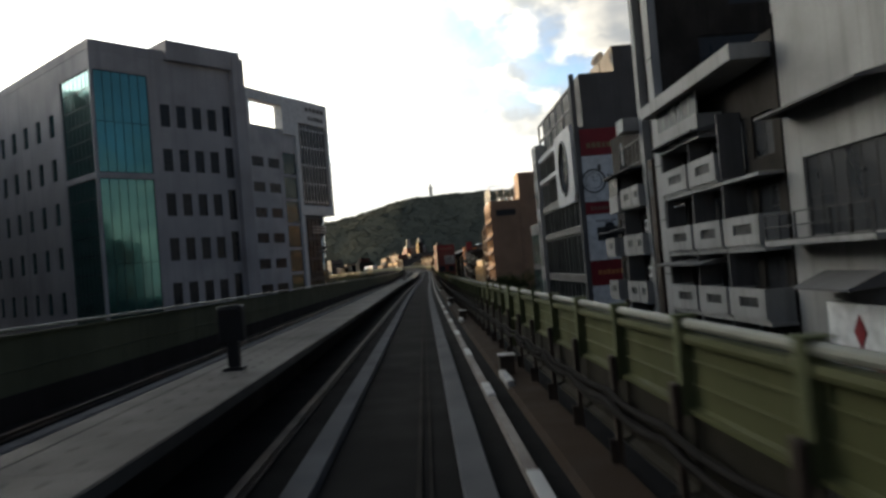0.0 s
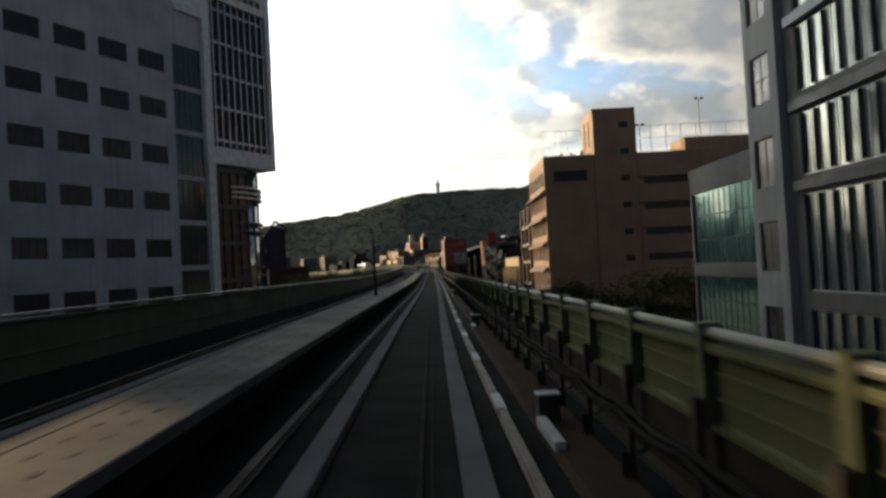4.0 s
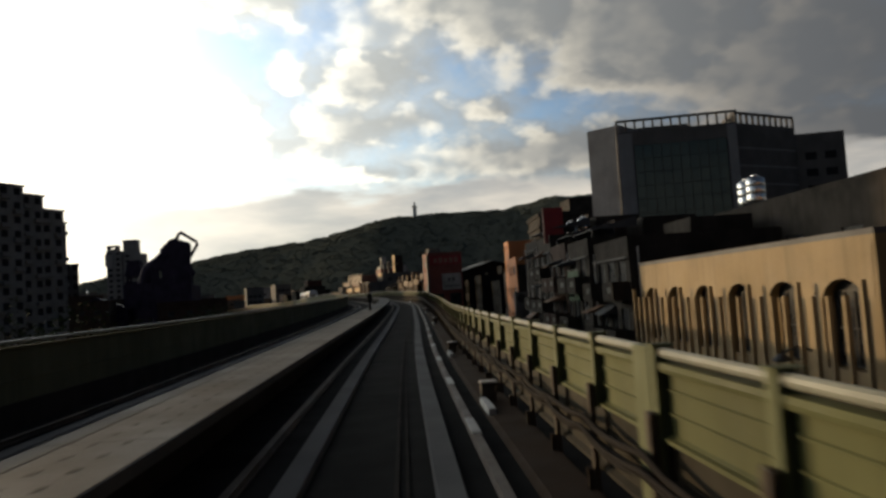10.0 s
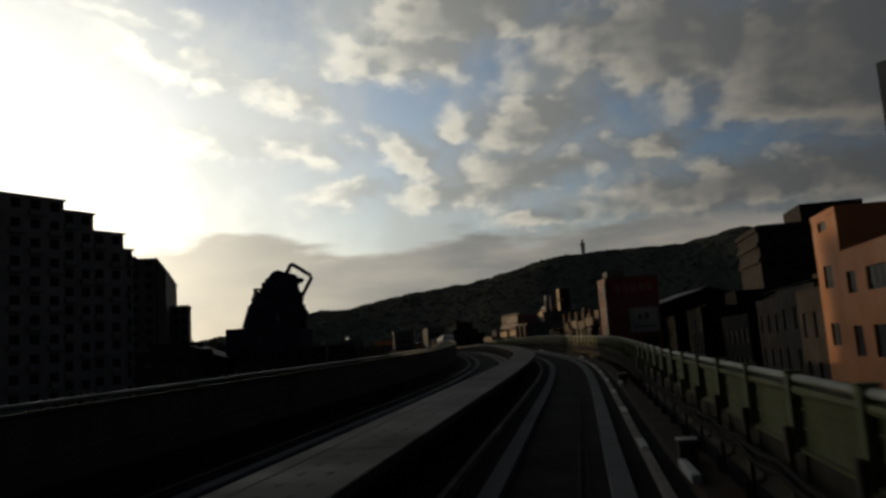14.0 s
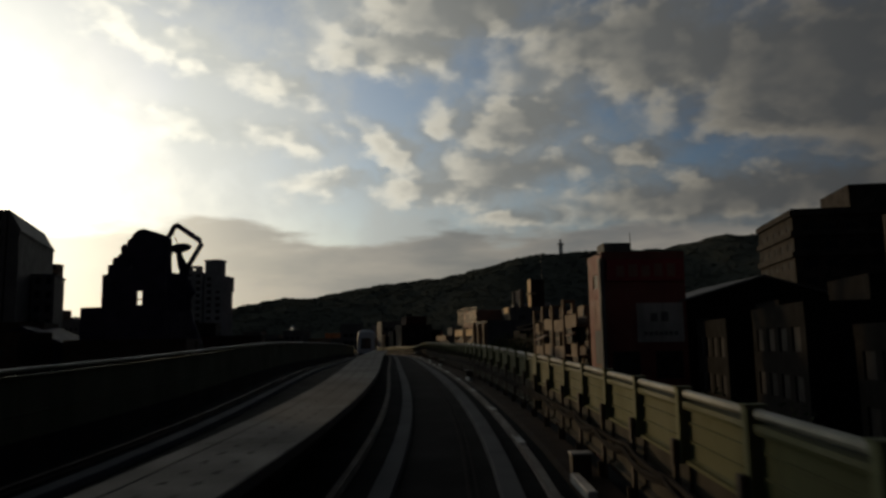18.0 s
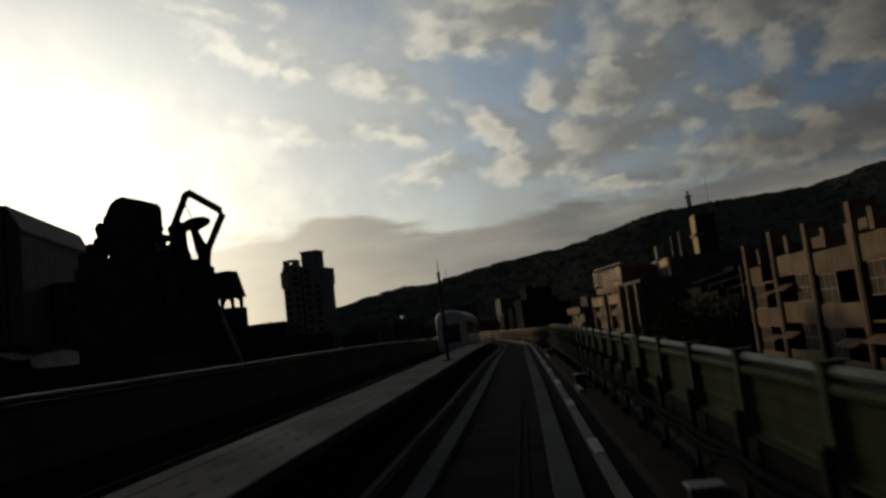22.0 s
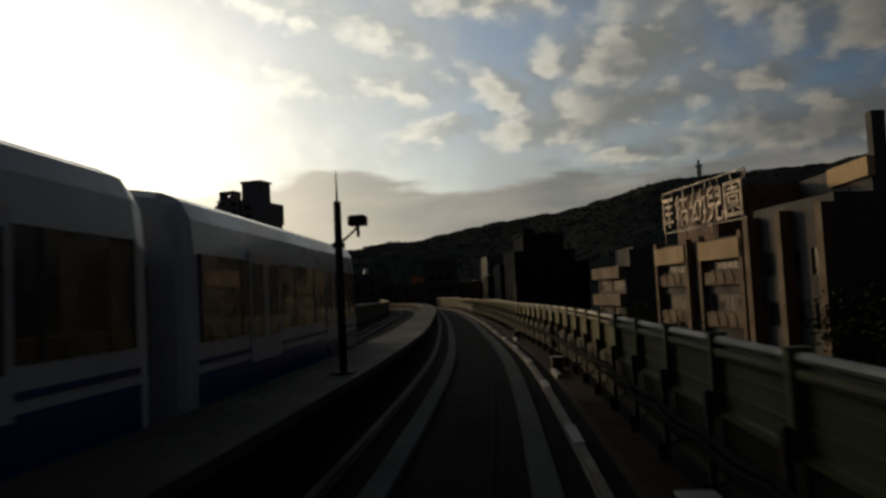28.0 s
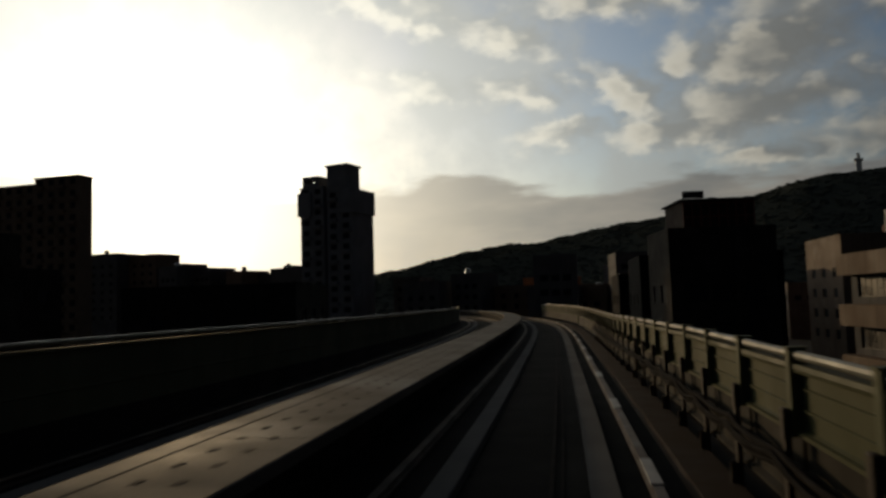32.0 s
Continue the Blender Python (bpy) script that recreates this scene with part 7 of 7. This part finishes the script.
flat_block(bg_, -22, 0.2, 4, 30, 36.6, DARKTILE, 6, 10)
fitting(bg_, "roof_room", Mesh().box(3, 6, 43.3, 9, 16, 45.0), DARKTILE)
fitting(bg_, "roof_room", Mesh().box(8, 20, 43.3, 13, 30, 44.6), DARKTILE)
lt = thing("evening_tower", pose(-228, 560, GROUND, 0, 0, 10), "apartment tower in front of the low sun", "building", "buildings along the line")
flat_block(lt, -4, 10, 0, 5, 48.0, TAN, 4, 13)
flat_block(lt, 10, 24, 0, 5, 49.5, TAN, 4, 13)
for k, (x, top, w) in enumerate(((-282, 28, 14), (-268, 27.2, 14), (-254, 23.4, 7), (-247, 21.6, 10), (-237, 20.8, 9), (-228, 19.4, 10), (-217, 18.6, 8), (-209, 17.8, 6), (-203, 20.4, 4), (-199, 18.8, 14), (-155, 14, 9), (-145, 12, 12), (-132, 14, 10), (-121, 10, 14), (-106, 9, 14), (-92, 8, 12))):
    house("skyline_house", "dark house on the far skyline", x, 628 + (k * 7) % 19, rl.uniform(-8, 8), w, 12, top - 2, rl.choice((DARKTILE, CONCWALL, TAN)), {"S": grid(0.8, w - 0.8, 3, 1.5, rows(2, 3.2, max(1, int(top / 3.2) - 1)), 1.4)}, far=True)
    if k % 3 == 0:
        water_tank(x + 3, 634 + (k * 7) % 19, top - 2, 0.9, 2.0, "rooftop water tank on a skyline house")

# ---------------------------------------------------------------- train on the other track
def train_car(s0, s1, label, nose):
    """A rubber-tyred metro car between two stations of the line. nose: -1 has a cab at its near end."""
    mid, L = (s0 + s1) / 2, s1 - s0
    t = thing("train_car", on_line(mid, LEFT, 0), label, "train car", "cars of the train")
    # body shell: rounded section
    prof = []
    for u, z in ((1.26, 0.55), (1.28, 1.2), (1.27, 2.9), (1.22, 3.42), (1.08, 3.70), (0.8, 3.84), (0.4, 3.91), (0, 3.93)):
        prof.append((u, z))
    full = prof + [(-u, z) for u, z in prof[-2::-1]]

    def shell(a, b, zlo, zhi, grow, name, mt):
        m = Mesh()
        pts = [(u * grow, z) for u, z in full if zlo <= z <= zhi]
        n = len(pts)
        rings = []
        for y, k in ((a, 0.90), (a + 0.12, 0.965), (a + 0.4, 1.0), (b - 0.4, 1.0), (b - 0.12, 0.965), (b, 0.90)):
            rings += [(u * k, y, 0.55 + (z - 0.55) * (k if z > 1.6 else 1)) for u, z in pts]
        fs = [(i * n + j, i * n + j + 1, (i + 1) * n + j + 1, (i + 1) * n + j) for i in range(5) for j in range(n - 1)]
        fs += [tuple(range(n - 1, -1, -1)), tuple(range(5 * n, 6 * n))]
        m.add(rings, fs)
        return m.put(name, mt, t, smooth=False)

    h = L / 2
    shell(-h, h, 0.5, 4.0, 1.0, "body", TRAINW)
    for sd in (-1, 1):
        x = sd * 1.285
        Mesh().box(min(x, x + sd * 0.012), -h + 0.42, 0.56, max(x, x + sd * 0.012), h - 0.42, 1.18).put("blue_skirt", TRAINB, t)
        Mesh().box(min(x, x + sd * 0.014), -h + 0.42, 1.30, max(x, x + sd * 0.014), h - 0.42, 1.38).put("blue_stripe", TRAINB, t)
        band = Mesh().box(min(x * 0.995, x + sd * 0.01), -h + 0.55, 1.62, max(x * 0.995, x + sd * 0.01), h - 0.55, 2.92).put("window_band", TRAING, t)
        for y in np.linspace(-h + 0.55, h - 0.55, 8):
            Mesh().box(x - 0.02, y - 0.035, 1.62, x + 0.02, y + 0.035, 2.92).put("window_post", DARKFR, band)
        for y in (-h * 0.45, h * 0.45):
            door = Mesh().box(min(x * 0.996, x + sd * 0.02), y - 0.95, 1.12, max(x * 0.996, x + sd * 0.02), y + 0.95, 3.08)
            d = door.put("door", TRAINW, t)
            for q in (-0.5, 0.5):
                Mesh().box(min(x, x + sd * 0.026), y + q - 0.34, 1.55, max(x, x + sd * 0.026), y + q + 0.34, 2.88).put("door_pane", TRAING, d)
    Mesh().box(-1.0, -h + 0.6, 0.25, 1.0, h - 0.6, 0.56).put("underframe", BLACK, t)
    tyre = Mesh().tube([(-0.16, 0, 0), (0.16, 0, 0)], 0.48, 18).data("tyre", RUBBER)
    hub = Mesh().tube([(-0.18, 0, 0), (0.18, 0, 0)], 0.24, 12).data("hub", ALU)
    for y in (-h * 0.6, h * 0.6):
        for u in (-0.94, 0.94):
            w = part("tyre", tyre, t, pose(u, y, 0.48))
            part("hub", hub, w)
    for e in (-1, 1):
        Mesh().box(-0.75, e * h - 0.02 if e > 0 else -h - 0.02, 1.2, 0.75, e * h + 0.02 if e > 0 else -h + 0.02, 2.75).put("end_window", TRAING, t)
    if nose < 0:
        for u in (-0.9, 0.9):
            Mesh().box(u - 0.16, -h - 0.04, 1.0, u + 0.16, -h, 1.16).put("headlight", WHITE, t)
    return t


train_car(388.1, 401.7, "white and blue metro car with dark window band, standing", -1)
train_car(402.7, 416.3, "white and blue metro car coupled behind another", 1)
gang = thing("gangway", on_line(402.2, LEFT, 0), "black rubber gangway between the two metro cars", "gangway")
Mesh().box(-0.7, -0.52, 0.9, 0.7, 0.52, 3.0).put("bellows", RUBBER, gang)

# ---------------------------------------------------------------- hill, woods and trees
RIDGE_X = [-1500, -900, -575, -470, -408, -358, -258, -188, -127, -100, -43, -34, 21, 168, 240, 378, 600, 1000, 1600]
RIDGE_Z = [20, 30, 52, 70, 87, 86, 104, 110, 117, 124, 140, 142, 145, 145, 161, 160, 150, 120, 60]


def hill_height(x, y):
    f = max(0.0, min(1.0, (y - 780) / 650))
    f = f * f * (3 - 2 * f) if y < 1430 else max(0, 1 - (y - 1430) / 520)
    z = GROUND - 1 + (np.interp(x, RIDGE_X, RIDGE_Z) - GROUND) * f
    return z + f * (1 - f) * 60 * noise.noise(Vector((x * 0.006, y * 0.004, 1.3))) + f * 4 * noise.noise(Vector((x * 0.04, y * 0.04, 3))) - f * 5


def hill():
    nx, ny = 300, 64
    xs, ys = np.linspace(-1500, 1600, nx), np.linspace(720, 1900, ny)
    m = Mesh()
    m.add([(x, y, hill_height(x, y)) for y in ys for x in xs], [(j * nx + i, j * nx + i + 1, (j + 1) * nx + i + 1, (j + 1) * nx + i) for j in range(ny - 1) for i in range(nx - 1)])
    tagged(m.put("wooded_hill", HILLM, smooth=True), "long dark wooded ridge behind the town", "hill", kind="structure")
    # treetops: uneven clumps over the slope, denser on the crest
    rnd = random.Random(9)
    w = Mesh()
    base = [(0, 0, 1)] + [(0.9 * math.cos(a), 0.9 * math.sin(a), 0.42) for a in np.arange(5) * math.tau / 5] + [(0.95 * math.cos(a), 0.95 * math.sin(a), -0.35) for a in (np.arange(5) + 0.5) * math.tau / 5]
    tris = [(0, 1 + i, 1 + (i + 1) % 5) for i in range(5)] + [(1 + i, 6 + i, 1 + (i + 1) % 5) for i in range(5)] + [(1 + (i + 1) % 5, 6 + i, 6 + (i + 1) % 5) for i in range(5)]
    verts, faces = [], []
    for k in range(22000):
        x = rnd.uniform(-800, 700)
        y = 1430 - abs(rnd.gauss(0, 1)) * 14 if k % 3 == 0 else rnd.uniform(880, 1440)
        r = rnd.uniform(1.9, 3.6)
        z = hill_height(x, y)
        n = len(verts)
        verts += [(x + p[0] * r * rnd.uniform(0.8, 1.2), y + p[1] * r, z + p[2] * r * (rnd.uniform(0.35, 0.8) if k % 3 == 0 else rnd.uniform(0.2, 0.4))) for p in base]
        faces += [(a + n, b + n, c + n) for a, b, c in tris]
    w.v, w.f = verts, faces
    tagged(w.put("hillside_woods", HILLM, smooth=True), "dense evening woods covering the ridge", "woods", kind="stuff")


hill()
mast = thing("hill_mast", pose(18.6, 1428, hill_height(18.6, 1428) - 1), "pale lookout mast on the wooded ridge", "mast")
Mesh().box(-3, -3, 0, 3, 3, 17).put("shaft", WHITE, mast)
Mesh().box(-4.5, -4.5, 17, 4.5, 4.5, 19.5).put("platform", WHITE, mast)
Mesh().box(-1.6, -1.6, 19.5, 1.6, 1.6, 26).put("top", WHITE, mast)


def tree_meshes(seed, h, r, nclump=34, leaves=130):
    rnd = random.Random(seed)
    trunk = Mesh()
    trunk.tube([(0, 0, 0), (rnd.uniform(-0.2, 0.2), 0, h * 0.3), (rnd.uniform(-0.4, 0.4), rnd.uniform(-0.3, 0.3), h * 0.75)], 0.22, 8, 0.08)
    crown = Mesh()
    verts, faces = [], []
    for k in range(nclump):
        a, f = rnd.uniform(0, math.tau), rnd.random() ** 0.5
        c = Vector((math.cos(a) * r * f * 0.8, math.sin(a) * r * f * 0.8, h * rnd.uniform(0.42, 0.92)))
        trunk.tube([(0, 0, c.z * 0.6), tuple(c * 0.55 + Vector((0, 0, c.z * 0.35))), tuple(c)], 0.06, 5, 0.02)
        cr = r * rnd.uniform(0.26, 0.46)
        for i in range(leaves):
            d = Vector((rnd.gauss(0, 1), rnd.gauss(0, 1), rnd.gauss(0, 0.8))).normalized() * cr * rnd.uniform(0.55, 1.1)
            p = c + d
            s = rnd.uniform(0.09, 0.19)
            u = Vector((rnd.uniform(-1, 1), rnd.uniform(-1, 1), rnd.uniform(-0.6, 0.6))).normalized()
            v = u.cross(Vector((rnd.uniform(-1, 1), rnd.uniform(-1, 1), 1))).normalized()
            n = len(verts)
            verts += [tuple(p - u * s), tuple(p + v * s * 0.6), tuple(p + u * s), tuple(p - v * s * 0.6)]
            faces.append((n, n + 1, n + 2, n + 3))
    crown.v, crown.f = verts, faces
    return trunk.data("trunk", BARK), crown.data("crown", LEAF)


TREES = [tree_meshes(k, 9.0 + k, 3.0 + 0.3 * k) for k in range(3)]
rn = random.Random(21)


def tree(x, y, h, k, label="dark leafy street tree beside the elevated line"):
    if clearance(x, y) < 12.5:
        return
    tr, cr = TREES[k % 3]
    t = thing("tree", pose(x, y, GROUND, 0, 0, rn.uniform(0, 360)), label, "tree", "street trees")
    s = Matrix.Diagonal((h / 10, h / 10, h / 10, 1))
    part("trunk", tr, t, s)
    part("crown", cr, t, s)


for i in range(15):
    tree(-19 - rn.uniform(0, 14), 176 + i * 11 + rn.uniform(-3, 3), rn.uniform(9.5, 12.0), i)
for x, y, h in ((11.5, 128, 9.3), (15.0, 134, 9.6), (20, 140, 9.4), (26, 143, 9.3), (33, 146, 9.0), (41, 148, 9.6), (15.4, 161.8, 9.5), (18.0, 162.4, 9.7), (50, 150, 10), (12.4, 120, 10)):
    tree(x, y, h, int(x))
for x, y, h in ((-5.2, 399, 13.2), (-5.4, 404.5, 13.6), (-6.5, 410, 13.4), (-7.4, 416, 13.8), (-8.6, 422, 13.6), (-9.8, 428, 13.4), (-11, 433.5, 12.8), (-22, 452, 10.5), (-26, 468, 11), (-40, 486, 11.5), (-50, 498, 12), (-68, 512, 12.5), (-86, 540, 13), (9, 318, 11)):
    tree(x, y, h, int(abs(x)))
for i in range(8):
    tree(-46 - i * 7, 470 + i * 14, rn.uniform(10.5, 12.5), i)
